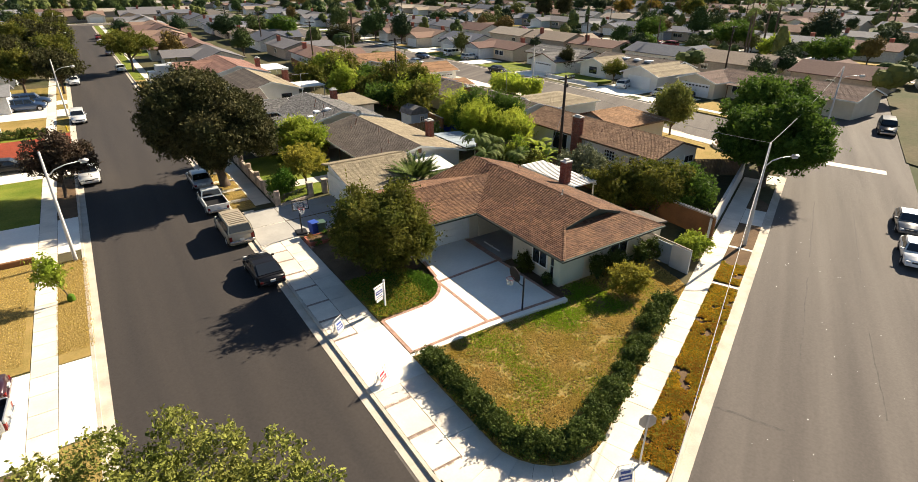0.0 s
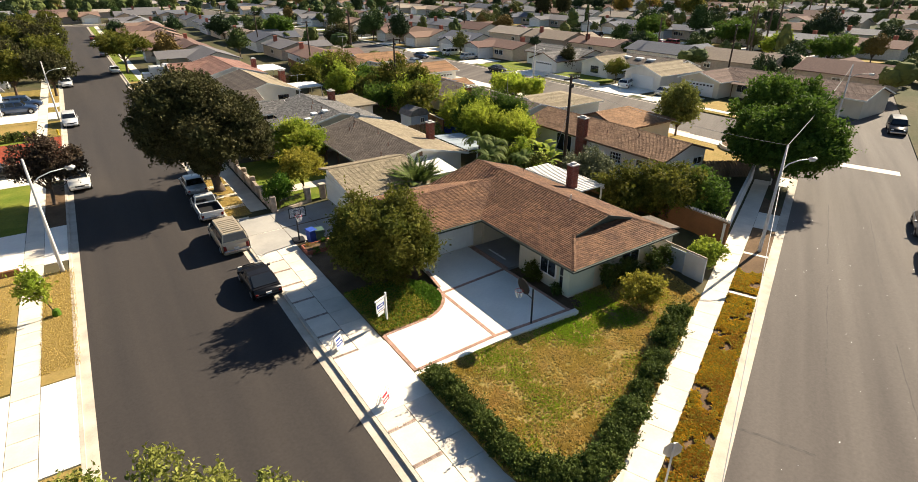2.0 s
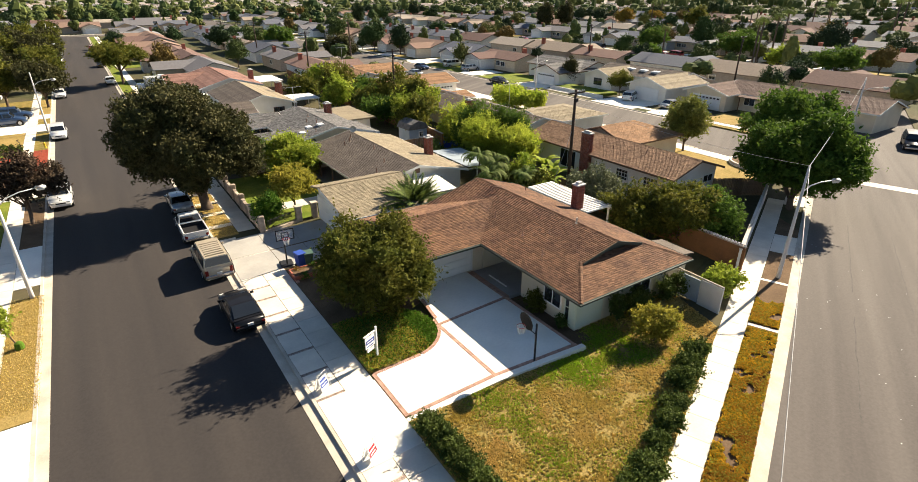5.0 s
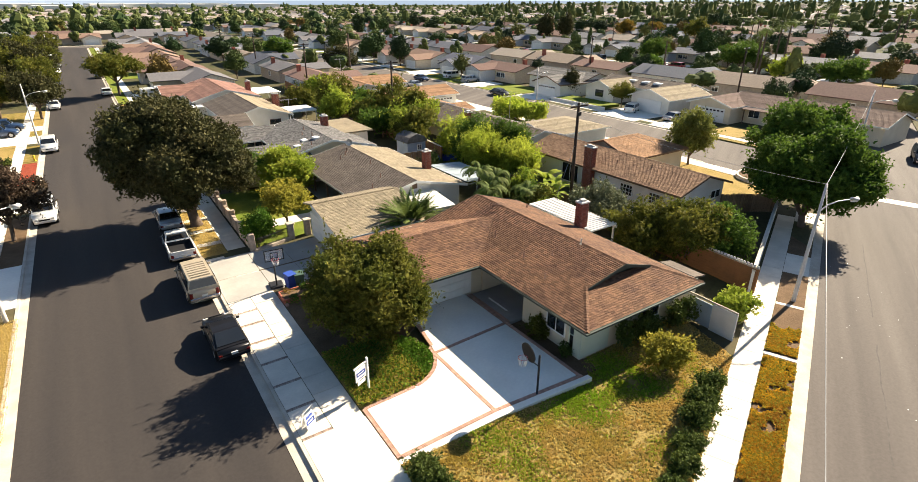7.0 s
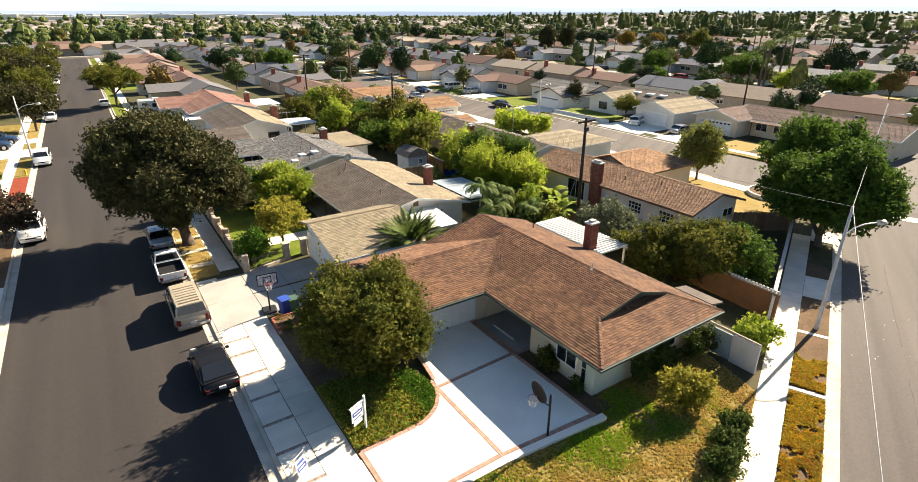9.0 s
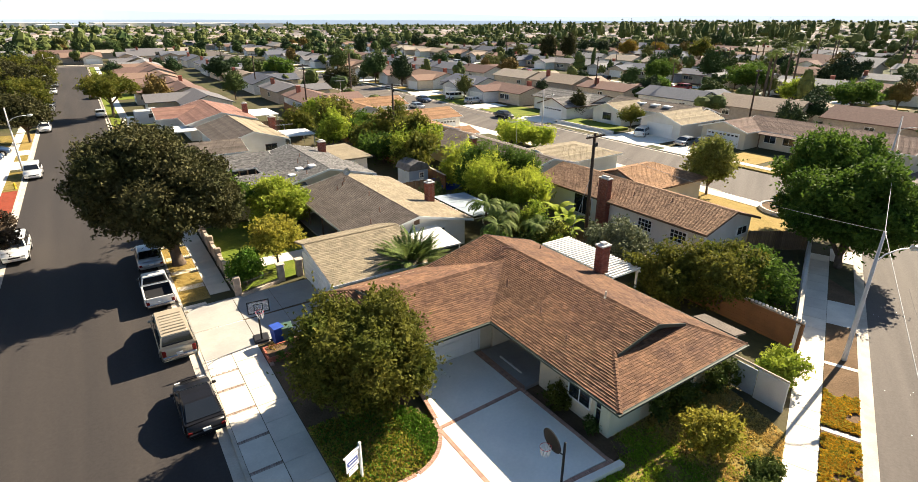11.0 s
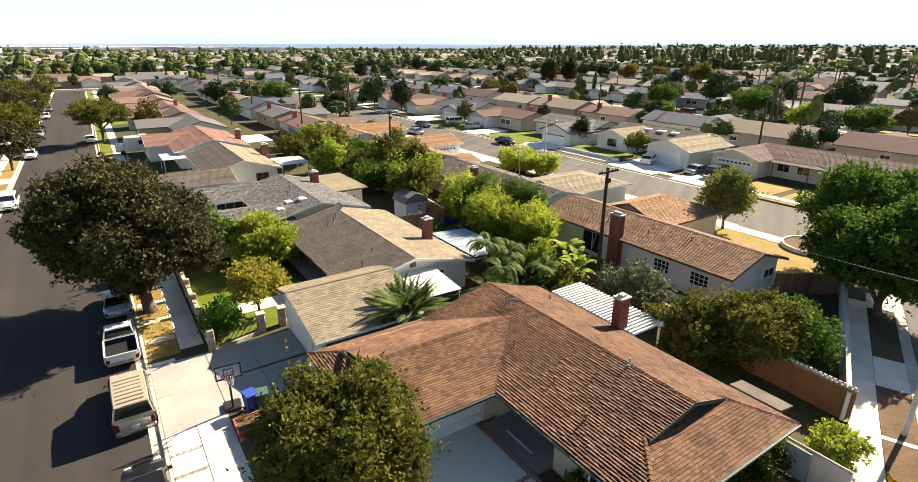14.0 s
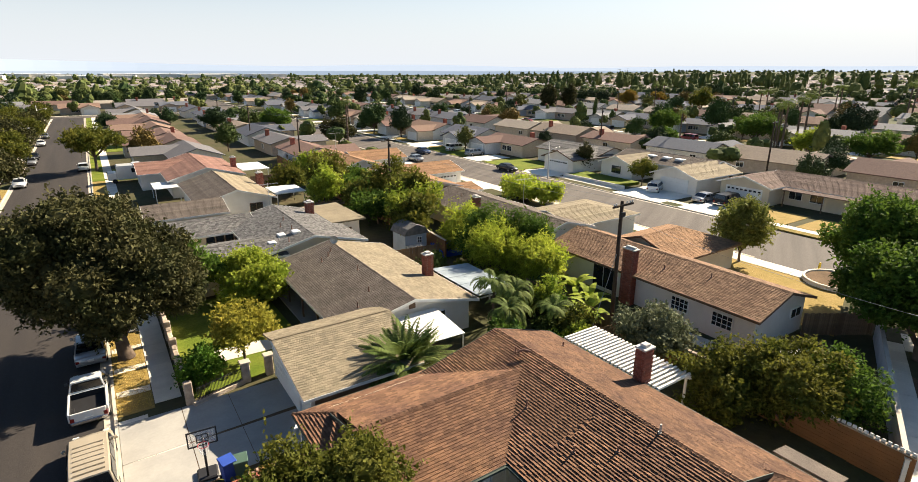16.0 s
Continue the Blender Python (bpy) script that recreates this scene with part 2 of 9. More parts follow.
BLACKBIN = mat("black_plastic", (0.03, 0.03, 0.033), scale=2, rough=0.5)
BLUETARP = mat("blue_tarp", (0.03, 0.07, 0.40), scale=1, rough=0.5)
BARK = mat("bark", (0.13, 0.095, 0.070), (0.085, 0.062, 0.046), scale=3, rough=0.95, bump=0.8, bscale=20, grain=0.25)
WIRE = mat("cable_grey", (0.30, 0.30, 0.30), scale=2, rough=0.6)
ROOFPIPE = mat("vent_pipe", (0.48, 0.44, 0.38), scale=3, rough=0.6, grain=0.15)
RUST_PIPE = mat("rusty_vent_pipe", (0.20, 0.12, 0.09), scale=3, rough=0.8, grain=0.2)
CORRUGATED = mat("corrugated_fibreglass", (0.34, 0.39, 0.42), (0.22, 0.26, 0.29), scale=0.8, rough=0.45, grain=0.15, island=0.15)
SHEDBLUE = mat("shed_blue_grey", (0.36, 0.42, 0.50), (0.30, 0.36, 0.43), scale=1, rough=0.8, grain=0.08)
L_OLIVE = leaf("olive_leaf", (0.056, 0.078, 0.012), (0.165, 0.155, 0.026), 0.5)
L_DARK = leaf("dark_leaf", (0.032, 0.038, 0.013), (0.074, 0.068, 0.026), 0.25)
L_GREEN = leaf("green_leaf", (0.045, 0.094, 0.014), (0.110, 0.170, 0.024), 0.45)
L_YELLOW = leaf("yellow_green_leaf", (0.22, 0.22, 0.030), (0.31, 0.26, 0.04), 0.5)
L_BRIGHT = leaf("bright_green_leaf", (0.20, 0.28, 0.028), (0.31, 0.34, 0.045), 0.5)
L_LIME = leaf("pale_lime_leaf", (0.13, 0.155, 0.030), (0.25, 0.25, 0.060), 0.35)
L_GREYGREEN = leaf("grey_green_leaf", (0.12, 0.14, 0.075), (0.17, 0.18, 0.10))
L_PLUM = leaf("plum_leaf", (0.060, 0.048, 0.030), (0.085, 0.055, 0.038), 0.22)
L_AUTUMN = leaf("autumn_leaf", (0.24, 0.14, 0.025), (0.19, 0.16, 0.03), 0.4)
L_HEDGE = leaf("hedge_leaf", (0.030, 0.058, 0.013), (0.110, 0.135, 0.028), 0.3)
L_COVER = leaf("groundcover_leaf", (0.60, 0.37, 0.025), (0.34, 0.165, 0.028), 0.4)
L_BED = leaf("bed_leaf", (0.055, 0.125, 0.012), (0.11, 0.19, 0.02), 0.35)
L_PALM = leaf("palm_leaf", (0.075, 0.115, 0.026), (0.135, 0.165, 0.045), 0.4)
L_BAMBOO = leaf("bamboo_leaf", (0.26, 0.34, 0.030), (0.38, 0.41, 0.055), 0.7)
L_ANY = choice("far_leaf", [(0.046, 0.082, 0.030), (0.095, 0.125, 0.036), (0.036, 0.060, 0.028), (0.150, 0.160, 0.044), (0.066, 0.110, 0.032), (0.040, 0.066, 0.026), (0.19, 0.135, 0.040), (0.052, 0.080, 0.030), (0.036, 0.058, 0.026), (0.085, 0.120, 0.034)], rough=0.7, grain=0.25, scale=0.6)
GRASSBLADE = leaf("grass_blade", (0.42, 0.32, 0.070), (0.54, 0.38, 0.14), 0.4)
GREENBLADE = leaf("green_grass_blade", (0.19, 0.33, 0.018), (0.30, 0.36, 0.034), 0.4)


# ---- mesh building ----
class Mesh:
    """Vertices and faces of one part."""
    def __init__(self):
        self.v, self.f = [], []

    def add(self, verts, faces):
        k = len(self.v)
        self.v += [tuple(p) for p in verts]
        self.f += [tuple(i + k for i in f) for f in faces]
        return self

    def box(self, x0, y0, z0, x1, y1, z1, c=0.0, m=None):
        """A box; c: the chamfer of its edges."""
        if not c:
            vs = [(x, y, z) for z in (z0, z1) for x, y in ((x0, y0), (x1, y0), (x1, y1), (x0, y1))]
            fs = [(3, 2, 1, 0), (4, 5, 6, 7), (0, 1, 5, 4), (1, 2, 6, 5), (2, 3, 7, 6), (3, 0, 4, 7)]
        else:
            vs, fs = [], []
            for z, inset in ((z0, c), (z0 + c, 0), (z1 - c, 0), (z1, c)):
                a, b, d, e = x0 + inset, y0 + inset, x1 - inset, y1 - inset
                k = c if not inset else c * 0.5
                vs += [(a + k, b, z), (d - k, b, z), (d, b + k, z), (d, e - k, z), (d - k, e, z), (a + k, e, z), (a, e - k, z), (a, b + k, z)]
            fs = [tuple(range(7, -1, -1)), tuple(range(24, 32))]
            for r in range(3):
                fs += [(r * 8 + i, r * 8 + (i + 1) % 8, r * 8 + 8 + (i + 1) % 8, r * 8 + 8 + i) for i in range(8)]
        if m is not None:
            vs = [m @ Vector(p) for p in vs]
        return self.add(vs, fs)

    def prism(self, pts, z0, z1):
        """An upright prism on an outline of (x, y), counter-clockwise."""
        n = len(pts)
        vs = [(*p, z0) for p in pts] + [(*p, z1) for p in pts]
        fs = [tuple(range(n - 1, -1, -1)), tuple(range(n, 2 * n))]
        fs += [(i, (i + 1) % n, n + (i + 1) % n, n + i) for i in range(n)]
        return self.add(vs, fs)

    def slab(self, pts, thick):
        """A flat polygon in space, given thickness along its normal, downwards."""
        ps = [Vector(p) for p in pts]
        nrm = (ps[1] - ps[0]).cross(ps[2] - ps[1]).normalized()
        if nrm.z < 0:
            ps.reverse()
            nrm = -nrm
        n = len(ps)
        vs = [p - nrm * thick for p in ps] + ps
        fs = [tuple(range(n - 1, -1, -1)), tuple(range(n, 2 * n))]
        fs += [(i, (i + 1) % n, n + (i + 1) % n, n + i) for i in range(n)]
        return self.add(vs, fs)

    def tube(self, path, radii, n=8, caps=True):
        """A round tube along points, with a radius at each."""
        path = [Vector(p) for p in path]
        rings = []
        for i, p in enumerate(path):
            d = (path[min(i + 1, len(path) - 1)] - path[max(i - 1, 0)]).normalized()
            a = d.orthogonal().normalized() if abs(d.z) > 0.98 or abs(d.z) < 0.02 else d.cross(Vector((0, 0, 1))).normalized()
            b = d.cross(a)
            r = radii[i] if hasattr(radii, "__len__") else radii
            rings.append([p + r * (math.cos(q) * a + math.sin(q) * b) for q in (2 * math.pi * k / n for k in range(n))])
        vs = [v for ring in rings for v in ring]
        fs = [(i * n + k, i * n + (k + 1) % n, (i + 1) * n + (k + 1) % n, (i + 1) * n + k) for i in range(len(path) - 1) for k in range(n)]
        if caps:
            fs += [tuple(range(n - 1, -1, -1)), tuple((len(path) - 1) * n + k for k in range(n))]
        return self.add(vs, fs)

    def ribbon(self, left, right, z0, z1):
        """A strip between two lines of (x, y), from z0 up to z1."""
        n = len(left)
        vs = [(*p, z1) for p in left] + [(*p, z1) for p in right] + [(*p, z0) for p in left] + [(*p, z0) for p in right]
        fs = []
        for i in range(n - 1):
            fs += [(i, i + 1, n + i + 1, n + i), (2 * n + i, 2 * n + i + 1, i + 1, i), (n + i, n + i + 1, 3 * n + i + 1, 3 * n + i)]
        fs += [(0, n, 3 * n, 2 * n), (n - 1, 3 * n - 1, 4 * n - 1, 2 * n - 1)]
        return self.add(vs, fs)

    def data(self, name, material, smooth=False):
        me = bpy.data.meshes.new(name)
        me.from_pydata(self.v, [], self.f)
        me.materials.append(material)
        if smooth:
            me.polygons.foreach_set("use_smooth", [True] * len(me.polygons))
        bm = bmesh.new()
        bm.from_mesh(me)
        if len(bm.faces) < 20000:
            bmesh.ops.recalc_face_normals(bm, faces=bm.faces)
        bm.to_mesh(me)
        bm.free()
        return me


def part(name, mesh, material, parent, label="", smooth=False):
    """One mesh object under a thing or a part."""
    ob = new(name, mesh.data(name, material, smooth) if isinstance(mesh, Mesh) else mesh)
    ob.parent = parent
    return tagged(ob, label)


def thing(name, label, category, group="", kind="", at=None):
    ob = new(name)
    ob.empty_display_size = 0.3
    if at is not None:
        ob.matrix_basis = at
    return tagged(ob, label, category, group, kind)


def whole(name, mesh, material, label, category, group="", kind="", smooth=False):
    """A thing that is one mesh."""
    ob = new(name, mesh.data(name, material, smooth) if isinstance(mesh, Mesh) else mesh)
    return tagged(ob, label, category, group, kind)


def setting(name, mesh, material, label, category):
    return whole(name, mesh, material, label, category, kind="structure")


# ---- plan ----
def plan(x, y):
    """From the first sketch of the block to its true plan: depth shrinks a little with distance."""
    w = 1 - 0.000595 * x + 0.00149 * y
    u, v = (1.0218 * x + 0.0066 * y - 0.03) / w, (-0.055 * x + 1.012 * y + 1.12) / w
    k = min(1.0, max(0.0, (x - 13.0) / 14.0))
    return x + (u - x) * k * k * (3 - 2 * k), v


def on_plan(known):
    """Moves the things built since 'known' was listed from the sketch to the plan."""
    done = set()
    for ob in [o for o in scene.objects if o not in known]:
        chain, top = [ob], ob
        while top.parent:
            top = top.parent
            chain.append(top)
        placed = [o for o in chain if o.matrix_basis.translation.length > 1e-6]
        if placed:
            if placed == [ob]:
                ob.location.xy = plan(*ob.location.xy)
        elif ob.type == "MESH" and ob.data not in done:
            done.add(ob.data)
            co = np.empty(len(ob.data.vertices) * 3, dtype=np.float32)
            ob.data.vertices.foreach_get("co", co)
            co = co.reshape(-1, 3)
            w = 1 - 0.000595 * co[:, 0] + 0.00149 * co[:, 1]
            u, v = (1.0218 * co[:, 0] + 0.0066 * co[:, 1] - 0.03) / w, (-0.055 * co[:, 0] + 1.012 * co[:, 1] + 1.12) / w
            k = np.clip((co[:, 0] - 13.0) / 14.0, 0, 1)
            co[:, 0], co[:, 1] = co[:, 0] + (u - co[:, 0]) * k * k * (3 - 2 * k), v
            ob.data.vertices.foreach_set("co", co.ravel())
            ob.data.update()


# ---- ground, roads, kerbs ----
AL, AR = -2.55, 8.46                     # kerb faces of the long street
BD = Vector((0.920, 0.392)).normalized()  # direction of the side street
BN = Vector((-BD.y, BD.x))                # towards the corner lot
B0, B1 = 2.35, -8.65                      # kerb faces of the side street, along BN
RC = 6.1                                 # corner radius of the kerb
CC = Vector((AR + RC, ((B0 + RC) - BN.x * (AR + RC)) / BN.y))
CX = [(-60, 70.7), (430, 70.7)]          # middle of the parallel street: y, x


def cmid(y):
    return float(np.interp(y, [p[0] for p in CX], [p[1] for p in CX]))


def bpoint(s, off):
    """A point of the side street: s along it, off across it."""
    p = BD * s + BN * off
    return (p.x, p.y)


SB0 = BD.dot(CC)                         # where the corner's curve ends


def kerb_line(off, y1=430.0, s1=64.0):
    """The corner lot's kerb, moved inwards by off: down the long street, round the corner, up the side street."""
    pts = [(AR + off, y) for y in np.arange(y1, CC.y, -6.0)] + [(AR + off, CC.y)]
    a0, a1 = math.pi, 2 * math.pi + math.atan2(-BN.y, -BN.x)
    pts += [(CC.x + (RC - off) * math.cos(a), CC.y + (RC - off) * math.sin(a)) for a in np.linspace(a0, a1, 22)[1:]]
    return pts + [bpoint(s, B0 + off) for s in np.arange(SB0 + 4, s1, 4.0)] + [bpoint(s1, B0 + off)]


def terrain(x, y):
    """Level land, with a low wooded rise far off past the side street."""
    d = math.hypot(x, y)
    east = min(1.0, max(0.0, (math.atan2(x, max(y, 1.0)) - 0.62) / 0.35))
    k = min(1.0, max(0.0, (d - 700) / 1100))
    return -0.16 + 14 * east * k * k * (3 - 2 * k)


g = Mesh()
edge = [-3500, -2400, -1700, -1200, -900, -700, -550, -450, -380, -300, -200, -100, 0, 100, 200, 300, 380, 450, 550, 700, 900, 1200, 1700, 2400, 3500]
n = len(edge)
g.add([(x, y, terrain(x, y)) for y in edge for x in edge], [(j * n + i, j * n + i + 1, (j + 1) * n + i + 1, (j + 1) * n + i) for j in range(n - 1) for i in range(n - 1)])
setting("ground", g, FARLAND, "dry earth and yards of the wide suburb", "ground")

road = Mesh().box(AL - 0.4, -120, -0.5, AR + 0.4, 290, -0.10)
setting("road_long", road, ASPHALT, "dark freshly sealed asphalt residential street", "road")
road = Mesh().ribbon([bpoint(s, B0 + 0.4) for s in range(-12, 125, 8)], [bpoint(s, B1 - 0.4) for s in range(-12, 125, 8)], -0.45, -0.096)
setting("road_side", road, ASPHALT_OLD, "faded grey-brown asphalt side street", "road")
cl = kerb_line(-0.44, CC.y + 2.0, SB0 + 3.0)
setting("road_corner", Mesh().prism([(AR - 0.6, CC.y + 2.0)] + [(AR - 0.6, CC.y - 12.0)] + [bpoint(SB0 + 3.0, B0 - 2.0)] + cl[::-1], -0.4, -0.098), ASPHALT_OLD, "faded asphalt where the two streets meet", "road")
ys = list(range(32, 431, 6))
road = Mesh().ribbon([(cmid(y) + 6.2, y) for y in ys], [(cmid(y) - 6.2, y) for y in ys], -0.45, -0.092)
setting("road_parallel", road, ASPHALT_OLD, "faded asphalt street parallel to the first", "road")

# blocks of land between the streets
lot = kerb_line(0.16)[::-1]
lot = [p for p in lot if p[1] < 284] + [(AR + 0.16, 286.0)]
lot = [(64.3, 34.0)] + lot + [(cmid(286) - 6.16, 286.0)] + [(cmid(y) - 6.16, float(y)) for y in range(280, 46, -6)]
setting("block_corner", Mesh().prism(lot[::-1], -0.4, 0.0), YARD, "yard earth of the block with the corner house", "ground")
setting("block_west", Mesh().box(-150, -120, -0.4, AL - 0.16, 286, 0.0), YARD, "yard earth of the block across the street", "ground")
east = [bpoint(s, B0 + 0.16) for s in (92, 150, 258)]
pts = [(cmid(y) + 6.16, float(y)) for y in range(430, 52, -6)] + [(78.6, 46.5)] + east + [(420.0, 140.0), (420.0, 430.0)]
setting("block_east", Mesh().prism(pts, -0.4, 0.0), YARD, "yard earth of the block beyond the parallel street", "ground")
pts = [bpoint(s, B1 - 0.16) for s in (8, 57)] + [bpoint(61, B1 - 3.5), bpoint(40, -60), bpoint(8, -60)]
setting("block_south", Mesh().prism(pts[::-1], -0.4, 0.0), YARD, "yard earth on the far side of the side street", "ground")
pts = [bpoint(74, B1 - 3.5), bpoint(77, B1 - 0.16), bpoint(258, B1 - 0.16), bpoint(258, -70), bpoint(70, -70)]
setting("block_southeast", Mesh().prism(pts[::-1], -0.4, 0.0), YARD, "yard earth past the second side street", "ground")

# kerbs and gutters
def kerb(name, line, side, label="pale concrete kerb with its gutter"):
    """line(off): points of the kerb face moved towards the lot by off."""
    k = Mesh().ribbon(line(0.0), line(0.17), -0.35, 0.035)
    k.ribbon(line(-0.48), line(0.0), -0.35, -0.085)
    return setting(name, k, KERB, label, "kerb")


road = Mesh().box(-150, 285.6, -0.5, 64.3, 297.4, -0.103)
setting("road_cross", road, ASPHALT_OLD, "faded asphalt street closing the long street's end", "road")
setting("block_north", Mesh().box(-150, 297, -0.4, 64.5, 430, 0.0), YARD, "yard earth beyond the cross street", "ground")
setting("kerb_north", Mesh().box(-150, 296.5, -0.35, 64.3, 297.2, 0.03), KERB, "pale kerb of the cross street", "kerb")
setting("pavement_north", Mesh().box(-150, 298.4, -0.05, 64.3, 299.9, 0.035), CONCRETE, "pale walk of the cross street", "pavement")
kerb("kerb_corner", lambda o: kerb_line(o, 285.4), 1)
kerb("kerb_west", lambda o: [(AL - o, y) for y in range(-110, 287, 11)], -1)
kerb("kerb_parallel_near", lambda o: [(cmid(y) - 6.0 - o, y) for y in range(44, 287, 6)], 1)
kerb("kerb_parallel_far", lambda o: [(cmid(y) + 6.0 + o, y) for y in range(54, 431, 6)], 1)
kerb("kerb_south", lambda o: [bpoint(s, B1 - o) for s in range(8, 56, 6)] + [bpoint(56 + 5 * math.sin(a), B1 - 5 + 5 * math.cos(a) - o) for a in (0.3, 0.7, 1.1, 1.5)], 1)
kerb("kerb_side_east", lambda o: [bpoint(s, B0 + o) for s in range(92, 126, 8)], 1)
setting("gutter_crossing", Mesh().ribbon([(64.9, 30.9), (67.9, 21.5)], [(66.3, 31.5), (69.3, 22.1)], -0.3, -0.088), CONCRETE, "pale concrete gutter across the side street", "gutter")

# pavements: every slab a piece of its own
def pavement(name, inner, outer, label, z=0.035, gap=0.013, material=None):
    """Slabs between two lines of equal length."""
    base = thing(name, label, "pavement", kind="structure")
    for i in range(len(inner) - 1):
        a, b, c, d = (Vector(p) for p in (inner[i], inner[i + 1], outer[i + 1], outer[i]))
        mid = (a + b + c + d) / 4
        q = []
        for p in (a, b, c, d):
            e = mid - p
            q.append(tuple(p + e * (gap * 1.4 / e.length)))
        area = sum(q[k][0] * q[(k + 1) % 4][1] - q[(k + 1) % 4][0] * q[k][1] for k in range(4))
        m = Mesh().prism(q if area > 0 else q[::-1], -0.08, z + random.uniform(-0.004, 0.004))
        part("slab", m, material or CONCRETE, base)
    return base


ya = np.concatenate([np.arange(15.1, 48.0, 1.52)])
pavement("pavement_corner_walk", [(10.08, y) for y in ya], [(11.62, y) for y in ya], "pale concrete walk slabs beside the corner lot")
arc = np.linspace(math.pi, 2 * math.pi + math.atan2(-BN.y, -BN.x), 9)
pavement("pavement_corner_curve", [(CC.x + (RC - 0.18) * math.cos(a), CC.y + (RC - 0.18) * math.sin(a)) for a in arc], [(CC.x + (RC - 3.15) * math.cos(a), CC.y + (RC - 3.15) * math.sin(a)) for a in arc], "wide concrete slabs round the street corner")
pavement("pavement_long_east", [(10.5, y) for y in np.arange(49, 130, 1.6)], [(11.9, y) for y in np.arange(49, 130, 1.6)], "concrete walk beside the neighbouring gardens")
setting("pavement_long_far", Mesh().box(10.5, 130, -0.05, 11.9, 285, 0.03), CONCRETE, "concrete walk farther down the street", "pavement")
pavement("pavement_long_west", [(-5.40, y) for y in np.arange(14, 130, 1.6)], [(-4.20, y) for y in np.arange(14, 130, 1.6)], "concrete walk across the street")
setting("pavement_west_far", Mesh().box(-5.4, 130, -0.05, -4.2, 285, 0.03), CONCRETE, "concrete walk across the street, far on", "pavement")
sb = np.arange(SB0, 63.0, 1.56)
pavement("pavement_side", [bpoint(s, B0 + 1.80) for s in sb], [bpoint(s, B0 + 3.18) for s in sb], "pale concrete walk along the side street")
pavement("pavement_parallel_near", [(cmid(y) - 8.2, y) for y in np.arange(36.5, 130, 3)], [(cmid(y) - 6.3, y) for y in np.arange(36.5, 130, 3)], "concrete walk along the parallel street")
pavement("pavement_parallel_far", [(cmid(y) + 7.9, y) for y in np.arange(44, 190, 4)], [(cmid(y) + 9.2, y) for y in np.arange(44, 190, 4)], "concrete walk on the far side of the parallel street")
setting("pavement_side_east", Mesh().ribbon([bpoint(s, B0 + 2.0) for s in range(94, 126, 6)], [bpoint(s, B0 + 3.4) for s in range(94, 126, 6)], -0.05, 0.035), CONCRETE, "concrete walk along the side street past the junction", "pavement")

# the concrete strip by the kerb, with its bands of brick
strip = thing("pavement_kerb_strip", "bright concrete kerb strip with narrow brick bands", "pavement", kind="structure")
bandy = [15.4, 17.55, 19.85, 26.1, 28.35, 30.45, 32.65, 34.95, 37.1, 38.75]
cuts = [14.8] + bandy + [48.2]
for a, b in zip(cuts, cuts[1:]):
    if b - a > 4:
        for q in np.arange(a, b - 0.5, 1.9):
            part("slab", Mesh().box(8.65, q + 0.01, -0.08, 10.06, min(q + 1.88, b - 0.11), 0.034), CONCRETE, strip)
    else:
        part("slab", Mesh().box(8.65, a + 0.11, -0.08, 10.06, b - 0.11, 0.034), CONCRETE, strip)
part("bedding", Mesh().box(8.66, 14.9, -0.09, 10.05, 48.1, 0.026), MORTAR, strip)
bandbrick = Mesh().box(-0.046, -0.10, -0.05, 0.046, 0.10, 0.036, 0.006).data("brick", BANDBRICK)
for y in bandy:
    for k in range(13):
        ob = part("brick", bandbrick, None, strip)
        ob.matrix_basis = pose(8.72 + k * 0.108, y, random.uniform(-0.003, 0.003), 0, 0, random.uniform(-2, 2))

# parkways, lawns and planting ground
def patch(name, pts, z, material, label, category="lawn"):
    area = sum(pts[k][0] * pts[(k + 1) % len(pts)][1] - pts[(k + 1) % len(pts)][0] * pts[k][1] for k in range(len(pts)))
    return setting(name, Mesh().prism(pts if area > 0 else pts[::-1], -0.1, z), material, label, category)


patch("parkway_side", [bpoint(s, B0 + 0.18) for s in np.arange(SB0 - 1.0, 57, 3)] + [bpoint(s, B0 + 1.78) for s in np.arange(56.5, SB0 + 1.0, -3)], 0.03, SOIL, "soil of the parkway strip under yellow ground cover", "soil")
for a, b, lab in ((36.8, 37.1, "narrow concrete strip across the parkway"), (43.3, 43.6, "concrete edging across the parkway by the lamp"), (48.7, 52.4, "broken concrete pad across the parkway"), (60.5, 63.5, "concrete pad at the street corner")):
    setting("parkway_path", Mesh().ribbon([bpoint(a, B0 + 0.18), bpoint(a, B0 + 1.79)], [bpoint(b, B0 + 0.18), bpoint(b, B0 + 1.79)], -0.05, 0.04), CONCRETE, lab, "pavement")
